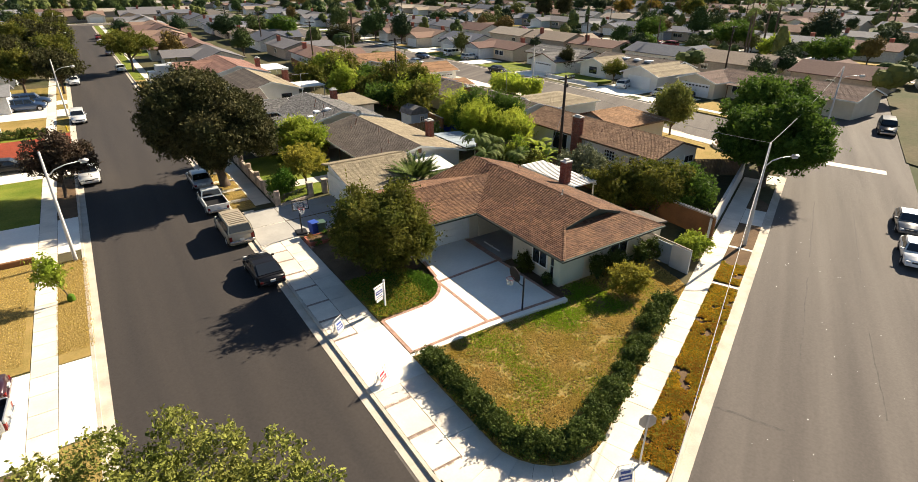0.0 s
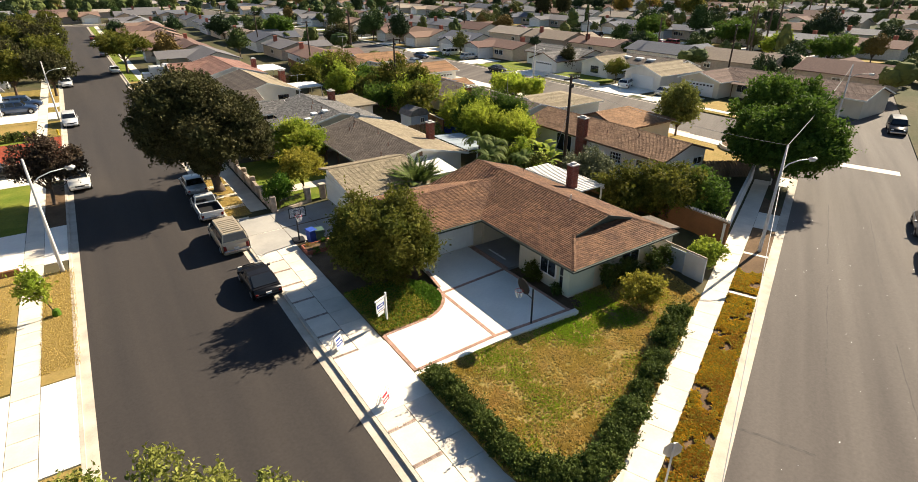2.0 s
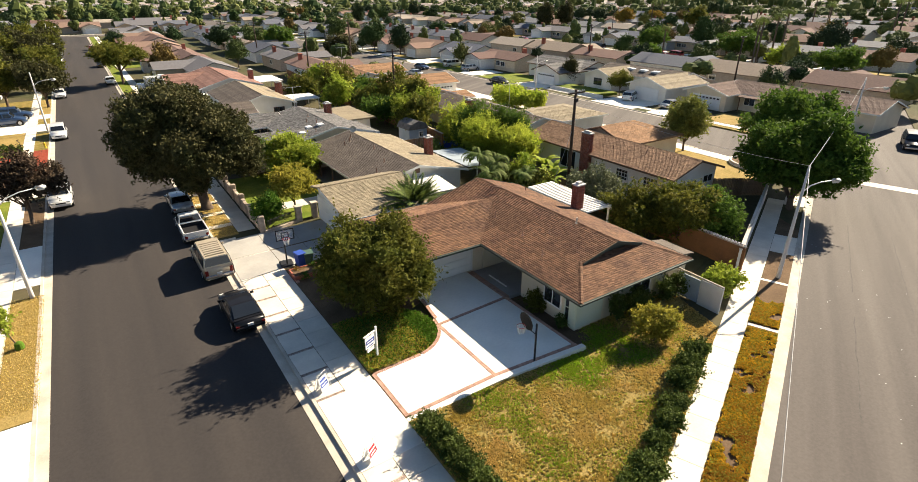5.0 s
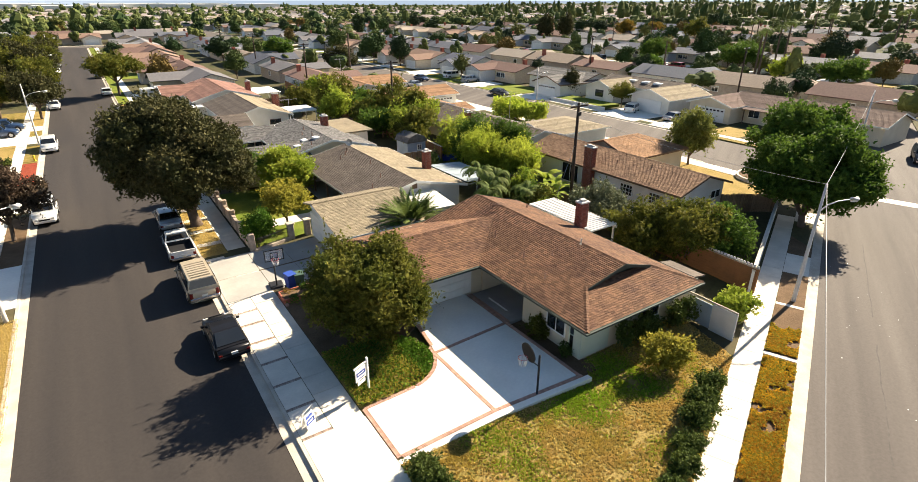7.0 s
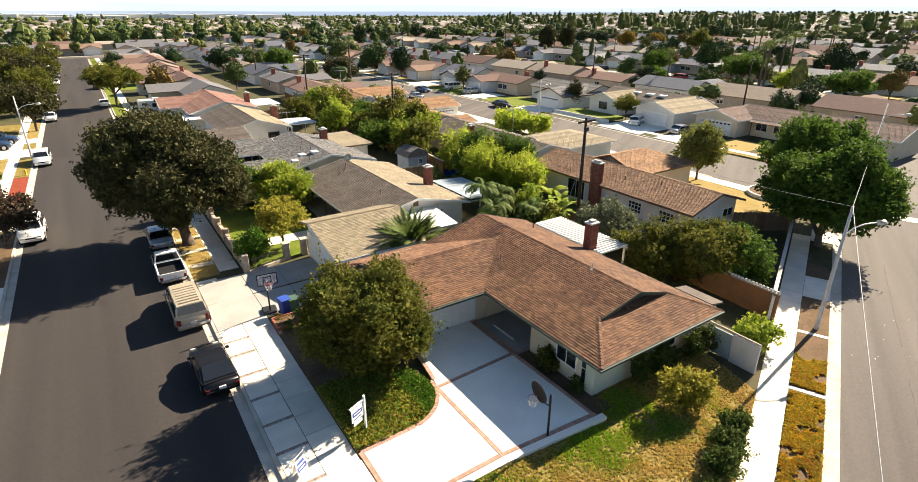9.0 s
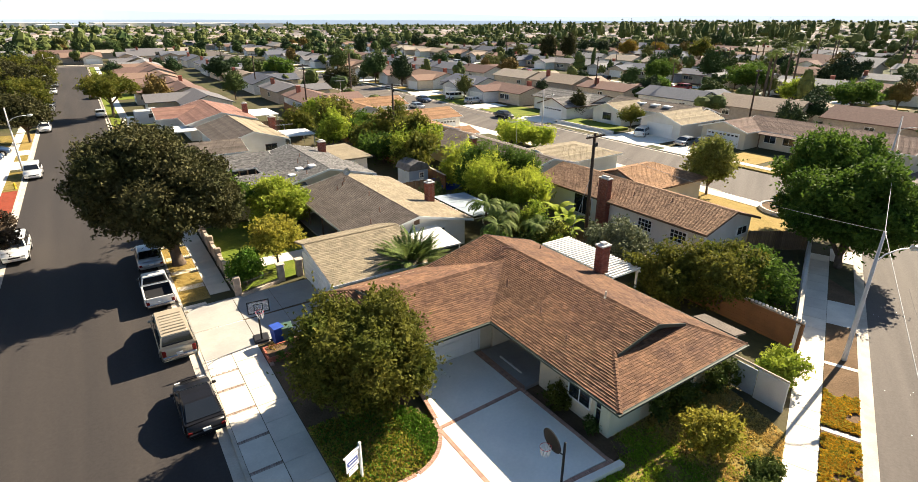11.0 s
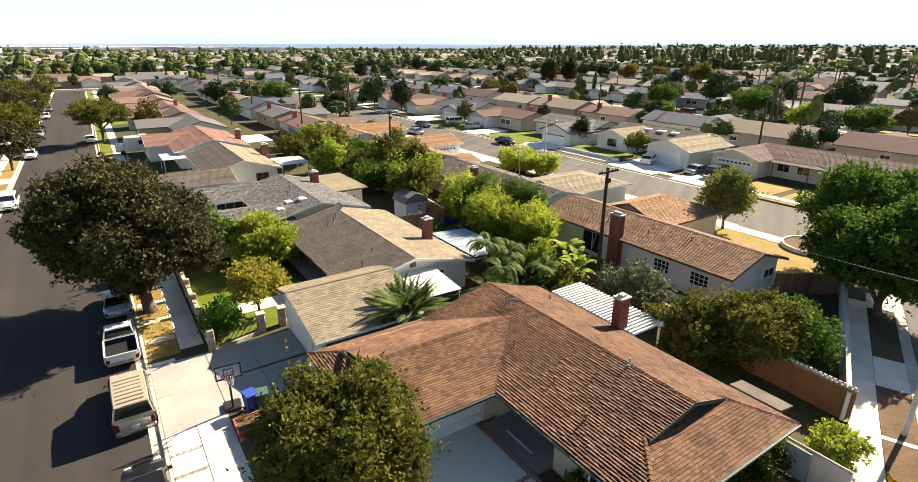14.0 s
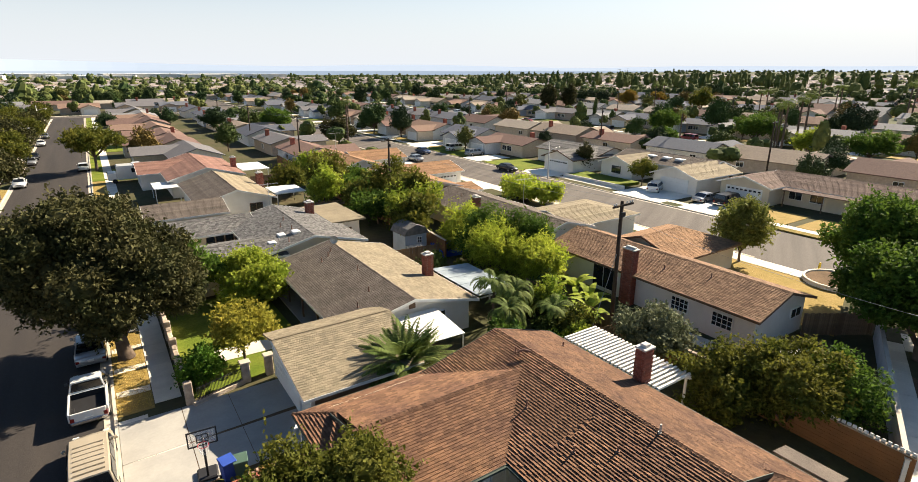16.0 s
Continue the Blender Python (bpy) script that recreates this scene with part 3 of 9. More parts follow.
# tar seams and dropped litter on the worn side street
for k, (a, o0, b, o1, w) in enumerate(((41.5, -3.55, 31.0, -3.75, 0.03), (24.6, -0.5, 24.7, -3.6, 0.07), (36.0, -6.9, 28.0, -7.5, 0.03), (58.0, -3.2, 45.0, -3.5, 0.03), (57.0, -6.2, 44.0, -6.6, 0.035))):
    rows = [(a + (b - a) * q / 12, B0 + o0 + (o1 - o0) * q / 12 + random.uniform(-0.04, 0.04)) for q in range(13)]
    if k == 1:
        rows = [(a_ + random.uniform(-0.05, 0.05), o_) for a_, o_ in rows]
        sides = [[bpoint(a_ - w, o_) for a_, o_ in rows], [bpoint(a_ + w, o_) for a_, o_ in rows]]
    else:
        sides = [[bpoint(a_, o_ - w) for a_, o_ in rows], [bpoint(a_, o_ + w) for a_, o_ in rows]]
    setting("tar_seam", Mesh().ribbon(sides[0], sides[1], -0.2, -0.0925), TAR, "dark tar seam in the worn asphalt", "road")
litter = Mesh()
for k in range(46):
    x_, y_ = bpoint(random.uniform(20, 56), B0 - 0.8 - 8.5 * random.random())
    d_ = random.uniform(0.015, 0.04)
    litter.box(x_, y_, -0.097, x_ + d_ * 1.5, y_ + d_, -0.085)
whole("litter", litter, SIGNWHITE, "pale scraps scattered on the side street", "litter", kind="stuff")
patch("parkway_long_east", [(8.64, 48.6), (10.48, 48.6), (10.48, 128), (8.64, 128)], 0.03, DRYLAWN, "dry brown grass parkway under the big street tree")
patch("parkway_long_east", [(8.64, 128.2), (10.48, 128.2), (10.48, 284), (8.64, 284)], 0.03, GREENLAWN, "green grass parkway farther down the street")
for a, b in ((127.0, 141.0), (168.0, 182.0), (204.0, 220.0), (240.0, 262.0)):
    patch("front_lawn_east", [(12.0, a), (16.5, a), (16.5, b), (12.0, b)], 0.04, GREENLAWN, "bright green front lawn farther down the street")
WEST = AL - 0.18
for a, b, m, lab in ((13.0, 25.4, DRYLAWN, "dry grass parkway strip under the lime tree"), (32.2, 45.3, DRYLAWN, "dry straw-coloured grass parkway strip"), (54.8, 66.5, SOIL, "bare soil parkway strip round a street tree"), (77.4, 88.0, REDMULCH, "red mulch parkway strip"), (88.1, 98.4, LAWN, "patchy grass parkway strip by the lamp"), (105.0, 109.2, LAWN, "small grass parkway patch"), (113.0, 128.0, DRYLAWN, "dry grass parkway strip"), (136.0, 160.0, DRYLAWN, "dry grass parkway strip")):
    patch("parkway_west", [(WEST, a), (WEST, b), (-4.18, b), (-4.18, a)], 0.03, m, lab)
for a, b, m, lab in ((9.0, 24.8, SOIL, "bare brown front yard across the street"), (32.4, 46.6, DRYLAWN, "dry straw-coloured front lawn across the street"), (54.8, 68.0, GREENLAWN, "green front lawn across the street"), (77.0, 86.4, REDMULCH, "front yard of red mulch across the street"), (86.5, 89.5, GREENLAWN, "grass edge beside the red mulch"), (89.6, 99.6, DRYLAWN, "bare dry front yard across the street"), (117.2, 128.0, LAWN, "front lawn under dark trees")):
    patch("front_yard_west", [(-5.44, a), (-5.44, b), (-13.5, b), (-13.5, a)], 0.04, m, lab)
for a, b in ((25.5, 32.1), (47.4, 54.7), (68.1, 76.9), (99.7, 104.9), (109.3, 112.9)):
    setting("driveway_west", Mesh().box(-4.18, a, -0.1, WEST, b, 0.044), DRIVE, "concrete apron across the parkway", "driveway")
for a, b in ((25.0, 32.2), (47.2, 54.7), (68.1, 76.9), (99.7, 117.0)):
    setting("driveway_west", Mesh().box(-13.5, a, -0.1, -5.42, b, 0.045), DRIVE, "plain concrete driveway across the street", "driveway")
setting("kerb_west_yard", Mesh().box(-13.5, 46.7, -0.1, -5.5, 46.95, 0.42, 0.02), ORANGE_WALL, "low brown wall between lawn and driveway", "wall")

# the corner lot
corner_in = kerb_line(3.17)
pl = [p for p in corner_in if p[1] < 22.3 and p[0] < 32.0]
lawn_pts = pl + [(31.7, 23.4), (23.2, 23.4), (22.3, 21.9), (16.8, 22.3), (11.64, 22.4)]
patch("front_lawn", lawn_pts, 0.09, LAWN, "patchy yellow-green front lawn inside the hedge")
bed = [(11.66, 26.54)] + [(14.3 + 2.5 * math.cos(a), 29.0 + 2.5 * math.sin(a)) for a in np.linspace(-1.45, 0.75, 12)] + [(15.0, 31.7), (11.66, 31.7)]
patch("front_bed", bed, 0.11, LAWN, "low green planting bed beside the drive", "planting")
patch("shade_lawn", [(11.66, 31.7), (15.0, 31.7), (16.1, 30.7), (17.3, 31.2), (17.3, 40.2), (11.66, 40.2)], 0.08, SOIL, "bare shaded soil under the front tree", "soil")
patch("house_bed", [(22.0, 22.3), (23.4, 22.3), (23.4, 32.4), (22.1, 32.4)], 0.13, SOIL, "dark planting soil along the house wall", "soil")

# driveway: panels of concrete that rise gently towards the house
def dz(x, y):
    return 0.06 + 0.30 * max(0.0, min(1.0, (x - 12.0) / 10.0))


drive = thing("driveway", "white concrete driveway panels framed by brick bands", "driveway", kind="structure")


def panel(pts, material=None):
    m = Mesh()
    n = len(pts)
    m.add([(x, y, -0.1) for x, y in pts] + [(x, y, dz(x, y)) for x, y in pts], [tuple(range(n, 2 * n))] + [(i, (i + 1) % n, n + (i + 1) % n, n + i) for i in range(n)])
    return part("panel", m, material or DRIVE, drive)


curve = [(14.4 + 2.5 * math.cos(a), 28.9 + 2.5 * math.sin(a)) for a in np.linspace(-1.45, 0.0, 9)]
panel([(11.90, 22.92), (16.74, 22.86), (16.74, 28.14)] + [(x + 0.12, y) for x, y in curve[::-1] if y < 28.0] + [(13.2, 26.48), (11.92, 26.48)])
panel([(16.96, 22.82), (21.85, 22.36), (21.78, 28.16), (16.96, 28.12)])
panel([(16.96, 28.36), (21.78, 28.40), (21.78, 32.68), (17.6, 32.68), (17.4, 30.4)])
panel([(11.66, 22.35), (16.8, 22.25), (22.35, 21.75), (22.35, 22.06), (16.85, 22.62), (11.66, 22.68)])
setting("drive_apron", Mesh().box(8.64, 21.0, -0.1, 11.64, 26.0, 0.046), DRIVE, "bright concrete drive apron at the kerb", "driveway")
DB = Mesh().box(-0.05, -0.105, -0.08, 0.05, 0.105, 0.012, 0.006).data("brick", BRICK)


def brick_row(x0, y0, x1, y1, wide=1):
    d = Vector((x1 - x0, y1 - y0))
    a = math.degrees(math.atan2(d.y, d.x))
    nn = int(d.length / 0.108)
    side = Vector((-d.y, d.x)).normalized()
    for k in range(nn):
        for w in range(wide):
            p = Vector((x0, y0)) + d * ((k + 0.5) / nn) + side * (w - (wide - 1) / 2) * 0.215
            ob = part("brick", DB, None, drive)
            ob.matrix_basis = pose(p.x, p.y, dz(p.x, p.y) + random.uniform(-0.002, 0.004), 0, 0, a + random.uniform(-1.5, 1.5))


brick_row(11.79, 22.8, 11.79, 26.42)
brick_row(11.9, 22.80, 16.85, 22.74)
brick_row(16.85, 22.74, 22.07, 22.18)
brick_row(16.85, 22.85, 16.85, 28.2)
brick_row(16.9, 28.24, 21.9, 28.29)
for (xa, ya_), (xb, yb_) in zip(curve, curve[1:]):
    brick_row(xa, ya_, xb, yb_, 1)
brick_row(17.1, 28.9, 17.5, 31.2, 1)
brick_row(11.8, 26.42, 14.6, 26.42, 1)
brick_row(21.93, 22.3, 21.93, 32.3)

# panels use the darkened concrete: part of the shade here is painted
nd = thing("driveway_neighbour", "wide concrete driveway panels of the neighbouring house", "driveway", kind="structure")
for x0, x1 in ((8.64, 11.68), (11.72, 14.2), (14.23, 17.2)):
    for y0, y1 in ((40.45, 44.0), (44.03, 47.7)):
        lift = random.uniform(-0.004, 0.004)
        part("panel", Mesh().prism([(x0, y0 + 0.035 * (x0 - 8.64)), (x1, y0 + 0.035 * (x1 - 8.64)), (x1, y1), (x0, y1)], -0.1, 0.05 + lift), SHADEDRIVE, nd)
part("bedding", Mesh().prism([(8.66, 40.4), (17.18, 40.7), (17.18, 47.68), (8.66, 47.68)], -0.12, 0.03), SOIL, nd)
# raised brick planter at the corner of the two drives
bp = thing("brick_planter", "low red brick planter filled with dark soil", "planter")
part("soil", Mesh().prism([(11.75, 38.3), (13.8, 38.3), (13.8, 39.45), (11.75, 39.45)], 0.0, 0.34), SOIL, bp)
PB = Mesh().box(-0.1, -0.05, 0.0, 0.1, 0.05, 0.075, 0.006).data("brick", CHIMBRICK)
for row in range(5):
    for (xa, ya_), (xb, yb_) in zip(((11.7, 38.25), (13.85, 38.25), (13.85, 39.5), (11.7, 39.5)), ((13.85, 38.25), (13.85, 39.5), (11.7, 39.5), (11.7, 38.25))):
        d_ = Vector((xb - xa, yb_ - ya_))
        nb = int(d_.length / 0.213)
        for k in range(nb):
            p_ = Vector((xa, ya_)) + d_ * ((k + (0.5 if row % 2 else 0.25)) / nb)
            part("brick", PB, None, bp).matrix_basis = pose(p_.x, p_.y, 0.08 * row, 0, 0, math.degrees(math.atan2(d_.y, d_.x)))

known = set(scene.objects)
patch("neighbour_lawn", [(12.4, 50.5), (20.5, 52.0), (20.5, 68), (12.4, 68)], 0.05, GREENLAWN, "green lawn in the fenced front garden")
setting("garden_path", Mesh().box(13.5, 54.6, -0.1, 20.0, 56.6, 0.07), CONCRETE, "pale concrete garden path", "pavement")
# dark earth colour on this yard patch stands in for shade from the trees
patch("side_yard_lawn", [(33.4, 24.4), (38.5, 26.0), (37.0, 40.0), (33.4, 40.0)], 0.04, YARD, "back yard earth and grass of the corner house, coloured dark for tree shade")
on_plan(known)
patch("front_yard_parallel", [(52.2, 31.2), (62.2, 34.4), (62.4, 45.6), (52.2, 45.6)], 0.05, DRYLAWN, "dry brown front lawn on the parallel street")
for a, b in ((40.0, 47.2), (48.4, 54.2)):
    patch("front_lawn_parallel", [(80.0, a), (86.6, a), (86.6, b), (80.0, b)], 0.05, DRYLAWN, "yellowing front lawn across the parallel street")
patch("parkway_parallel", [(77.3, 40.0), (78.5, 40.0), (78.5, 54.5), (77.3, 54.5)], 0.045, LAWN, "yellow-green parkway across the parallel street")
patch("front_lawn_parallel", [(80.2, 75.0), (85.5, 75.0), (85.5, 87.15), (80.2, 87.15)], 0.45, GREENLAWN, "green front lawn across the parallel street")
for a, b in ((96.5, 108.5), (117.0, 134.0)):
    patch("front_lawn_parallel", [(77.3, a), (87.5, a), (87.5, b), (77.3, b)], 0.06, GREENLAWN, "bright green lawn across the parallel street")
for a, b in ((55.6, 61.6), (64.5, 73.4), (88.6, 95.6), (110.0, 115.5), (135.5, 141.0)):
    setting("driveway_parallel", Mesh().box(cmid((a + b) / 2) + 6.2, a, -0.1, cmid((a + b) / 2) + 15, b, 0.055), DRIVE, "concrete driveway across the parallel street", "driveway")
for a, b in ((45.8, 50.8), (58.4, 65.0), (86.0, 92.0)):
    setting("driveway_parallel", Mesh().box(cmid((a + b) / 2) - 13, a, -0.1, cmid((a + b) / 2) - 6.2, b, 0.055), DRIVE, "concrete driveway on the parallel street", "driveway")



# ---- houses ----
def clip(poly, axis, value, keep):
    """Cut a convex polygon of (u, v) at one value of an axis."""
    out = []
    for i, p in enumerate(poly):
        q = poly[(i + 1) % len(poly)]
        a, b = (p[axis] - value) * keep, (q[axis] - value) * keep
        if a >= 0:
            out.append(p)
        if a * b < 0:
            t = a / (a - b)
            out.append((p[0] + (q[0] - p[0]) * t, p[1] + (q[1] - p[1]) * t))
    return out


def courses(mesh, origin, along, up, polys, step=0.2, thick=0.022, tab=0.0, rnd=None, skip=None):
    """Overlapping courses of shingle on a roof face: convex outlines in metres along the eave and up the slope."""
    o, u, v = Vector(origin), Vector(along).normalized(), Vector(up).normalized()
    w = u.cross(v).normalized()
    if w.z < 0:
        w = -w
    rnd = rnd or random.Random(5)
    for poly in polys:
        lo, hi = min(p[1] for p in poly), max(p[1] for p in poly)
        k = math.floor(lo / step)
        while k * step < hi - 1e-6:
            band = clip(clip(poly, 1, k * step, 1), 1, (k + 1) * step, -1)
            pieces = []
            if len(band) > 2 and tab:
                a, b = min(p[0] for p in band), max(p[0] for p in band)
                x = a - rnd.random() * tab
                while x < b:
                    wide = tab * rnd.uniform(0.8, 1.2)
                    pieces.append((x, x + wide))
                    x += wide
            elif len(band) > 2:
                pieces = [(-1e4, 1e4)]
            for a, b in pieces:
                q = clip(clip(band, 0, a + (0.004 if tab else 0), 1), 0, b, -1)
                if len(q) < 3 or (skip and skip(sum(p[0] for p in q) / len(q), (k + 0.5) * step)):
                    continue
                lift = thick * (rnd.uniform(0.65, 1.25) if tab else 1)
                n = len(q)
                low = [o + u * x + v * y + w * 0.0 for x, y in q]
                top = [o + u * x + v * y + w * (0.004 + lift * (1 - (y / step - k))) for x, y in q]
                mesh.add(low + top, [tuple(range(n, 2 * n))] + [(i, (i + 1) % n, n + (i + 1) % n, n + i) for i in range(n)])
            k += 1
    return mesh


def window(parent, x, y, z, wide, high, facing, frame_mat=None, bars=(2, 1), name="window"):
    """A window on a wall face: frame, sill, panes. facing: degrees about z, 0 looks to -y."""
    w = thing(name, "", "")
    w.parent = parent
    w.matrix_basis = pose(x, y, z, 0, 0, facing)
    f = Mesh()
    t = 0.07
    f.box(-wide / 2, -0.05, 0, -wide / 2 + t, 0.04, high).box(wide / 2 - t, -0.05, 0, wide / 2, 0.04, high)
    f.box(-wide / 2 + t, -0.05, high - t, wide / 2 - t, 0.04, high).box(-wide / 2 + t, -0.05, 0, wide / 2 - t, 0.04, t)
    for k in range(1, bars[0]):
        xx = -wide / 2 + wide * k / bars[0]
        f.box(xx - 0.02, -0.045, t, xx + 0.02, 0.0, high - t)
    for k in range(1, bars[1]):
        zz = high * k / bars[1]
        f.box(-wide / 2 + t, -0.044, zz - 0.02, wide / 2 - t, 0.001, zz + 0.02)
    part("window_frame", f, frame_mat or TRIM_WHITE, w)
    part("pane", Mesh().box(-wide / 2 + t, -0.02, t, wide / 2 - t, 0.0, high - t), PANE, w)
    return w


def garage_door(parent, x, y, z, wide, high, facing, windows=False):
    m = Mesh()
    rows = 4
    for r in range(rows):
        m.box(-wide / 2, -0.03, r * high / rows + 0.008, wide / 2, 0.02, (r + 1) * high / rows - 0.008, 0.008)
        cols = max(4, round(wide / 0.6))
        for c in range(cols):
            x0, x1 = -wide / 2 + wide * (c + 0.12) / cols, -wide / 2 + wide * (c + 0.88) / cols
            m.box(x0, -0.045, (r + 0.18) * high / rows, x1, -0.03, (r + 0.82) * high / rows)
    m.box(-wide / 2 - 0.1, -0.06, 0, -wide / 2 - 0.01, 0.03, high + 0.1).box(wide / 2 + 0.01, -0.06, 0, wide / 2 + 0.1, 0.03, high + 0.1).box(-wide / 2 - 0.01, -0.06, high + 0.01, wide / 2 + 0.01, 0.03, high + 0.1)
    ob = part("garage_door", m, GARAGE_WHITE, parent, "white panelled garage door")
    ob.matrix_basis = pose(x, y, z, 0, 0, facing)
    if windows:
        for c in range(8):
            q = part("pane", Mesh().box(-0.2, -0.052, 0, 0.2, -0.04, 0.24), PANE, ob)
            q.matrix_basis = pose(-wide / 2 + wide * (c + 0.5) / 8, 0, high * 0.8, 0, 0, 0)
    return ob


def chimney(parent, x, y, z0, z1, wx=0.75, wy=0.55, cap=True):
    """Brick by brick round a core, with a cap and flue."""
    c = part("chimney", Mesh().box(x - wx / 2 + 0.02, y - wy / 2 + 0.02, z0, x + wx / 2 - 0.02, y + wy / 2 - 0.02, z1 - 0.02), MORTAR, parent, "red brick chimney")
    m = Mesh()
    z, row = z0, 0
    while z < z1 - 0.05:
        for fx, fy, length, ang in ((0, -wy / 2, wx, 0), (0, wy / 2, wx, 180), (wx / 2, 0, wy, 90), (-wx / 2, 0, wy, 270)):
            nb = max(2, round(length / 0.215))
            for k in range(nb):
                s = (k + 0.5 + (0.25 if row % 2 else -0.25) * (1 if nb > 2 else 0)) / nb * length - length / 2
                h = min(length / nb / 2 - 0.006, length / 2 - abs(s) + 0.02)
                m.box(-h, -0.005, 0, h, 0.02, 0.062, m=pose(x + fx, y + fy, z, 0, 0, ang) @ pose(s, 0, 0))
        z += 0.075
        row += 1
    part("brickwork", m, CHIMBRICK, c)
    if cap:
        k = Mesh().box(x - wx / 2 - 0.07, y - wy / 2 - 0.07, z1 - 0.02, x + wx / 2 + 0.07, y + wy / 2 + 0.07, z1 + 0.09, 0.02)
        k.box(x - wx / 2 + 0.15, y - wy / 2 + 0.1, z1 + 0.09, x + wx / 2 - 0.15, y + wy / 2 - 0.1, z1 + 0.24, 0.02)
        part("cap", k, LIGHTPOLE, c, "concrete chimney cap")
    return c


def pipe(parent, x, y, z, high=0.45, material=None, r=0.045):
    m = Mesh().tube([(x, y, z - 0.25), (x, y, z + high)], r, 10).tube([(x, y, z - 0.02), (x, y, z + 0.06)], r * 2.0, 10)
    return part("vent_pipe", m, material or RUST_PIPE, parent)


def gable_block(parent, axis, c0, c1, lo, hi, eave, slope, wall_h, roof_mat, wall_mat, trim_mat, over=0.5, over_end=0.45, step=0.22, tab=0.0, hip=(False, False), rear_mat=None, walls=True, name="", lip=0.018):
    """A block under a pitched roof. axis 'x' or 'y': the ridge's direction; c0..c1 along it, lo..hi across it (wall faces)."""
    def P(a, b, z):
        return (a, b, z) if axis == "x" else (b, a, z)
    mid, half = (lo + hi) / 2, (hi - lo) / 2 + over
    rise = half * slope
    zr = eave + rise
    up_len = math.hypot(half, rise)
    if walls:
        wz = eave + over * slope - 0.02
        prof = [(lo, -0.1), (hi, -0.1), (hi, wz)] + ([] if all(hip) else [(mid, zr - 0.06)]) + [(lo, wz)]
        e0, e1 = c0, c1
        w = Mesh()
        n_ = len(prof)
        if any(hip) and not all(hip):
            prof, n_ = [(lo, -0.1), (hi, -0.1), (hi, wz), (lo, wz)], 4
        w.add([P(e0, b, z) for b, z in prof] + [P(e1, b, z) for b, z in prof], [tuple(range(n_)), tuple(range(n_, 2 * n_))] + [(i, (i + 1) % n_, n_ + (i + 1) % n_, n_ + i) for i in range(n_)])
        part("wall", w, wall_mat, parent)
        if any(hip) and not all(hip):
            c, inward = (c1, -1) if hip[0] else (c0, 1)
            g_ = [(lo, wz), (hi, wz), (mid, zr - 0.06)]
            part("gable_wall", Mesh().add([P(c, b, z) for b, z in g_] + [P(c + inward * 0.2, b, z) for b, z in g_], [(0, 1, 2), (3, 4, 5), (0, 1, 4, 3), (0, 2, 5, 3), (1, 2, 5, 4)]), wall_mat, parent)
    a0, a1 = c0 - over_end, c1 + over_end
    # rear_mat colours the second slope apart, to paint it as the sunlit one
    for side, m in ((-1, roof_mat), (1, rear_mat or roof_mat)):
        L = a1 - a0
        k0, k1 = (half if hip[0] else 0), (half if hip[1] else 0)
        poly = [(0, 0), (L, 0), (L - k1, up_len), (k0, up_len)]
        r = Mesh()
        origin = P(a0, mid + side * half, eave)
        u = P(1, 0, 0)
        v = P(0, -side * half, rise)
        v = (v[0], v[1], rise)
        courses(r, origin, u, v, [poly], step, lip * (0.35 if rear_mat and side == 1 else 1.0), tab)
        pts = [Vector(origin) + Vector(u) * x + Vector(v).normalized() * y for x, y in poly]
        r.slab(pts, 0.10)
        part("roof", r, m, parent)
    for end, hipped in ((0, hip[0]), (1, hip[1])):
        a = a0 if end == 0 else a1
        s = 1 if end == 0 else -1
        if hipped:
            r = Mesh()
            origin = P(a, mid - half, eave)
            v = P(s * half, 0, 0)
            v = (v[0], v[1], rise)
            poly = [(0, 0), (2 * half, 0), (half, up_len)]
            courses(r, origin, P(0, 1, 0), v, [poly], step, lip, tab)
            r.slab([Vector(origin) + Vector(P(0, 1, 0)) * x + Vector(v).normalized() * y for x, y in poly], 0.10)
            part("roof", r, roof_mat, parent)
    # fascia and barge boards, set proud of the slabs
    for side in (-1, 1):
        e = mid + side * (half + 0.012)
        x0, y0, _ = P(a0, e - 0.012, 0)
        x1, y1, _ = P(a1, e + 0.012, 0)
        part("fascia", Mesh().box(min(x0, x1), min(y0, y1), eave - 0.17, max(x0, x1), max(y0, y1), eave + 0.012), trim_mat, parent)
    for end, hipped in ((0, hip[0]), (1, hip[1])):
        a = a0 - 0.015 if end == 0 else a1 + 0.015
        if hipped:
            x0, y0, _ = P(a - 0.012, mid - half, 0)
            x1, y1, _ = P(a + 0.012, mid + half, 0)
            part("fascia", Mesh().box(min(x0, x1), min(y0, y1), eave - 0.17, max(x0, x1), max(y0, y1), eave + 0.012), trim_mat, parent)
        else:
            for side in (-1, 1):
                q = [P(a - 0.015, mid + side * half, eave - 0.17), P(a - 0.015, mid + side * half, eave + 0.03), P(a - 0.015, mid, zr + 0.03), P(a - 0.015, mid, zr - 0.17)]
                q2 = [P(a + 0.015, mid + side * half, eave - 0.17), P(a + 0.015, mid + side * half, eave + 0.03), P(a + 0.015, mid, zr + 0.03), P(a + 0.015, mid, zr - 0.17)]
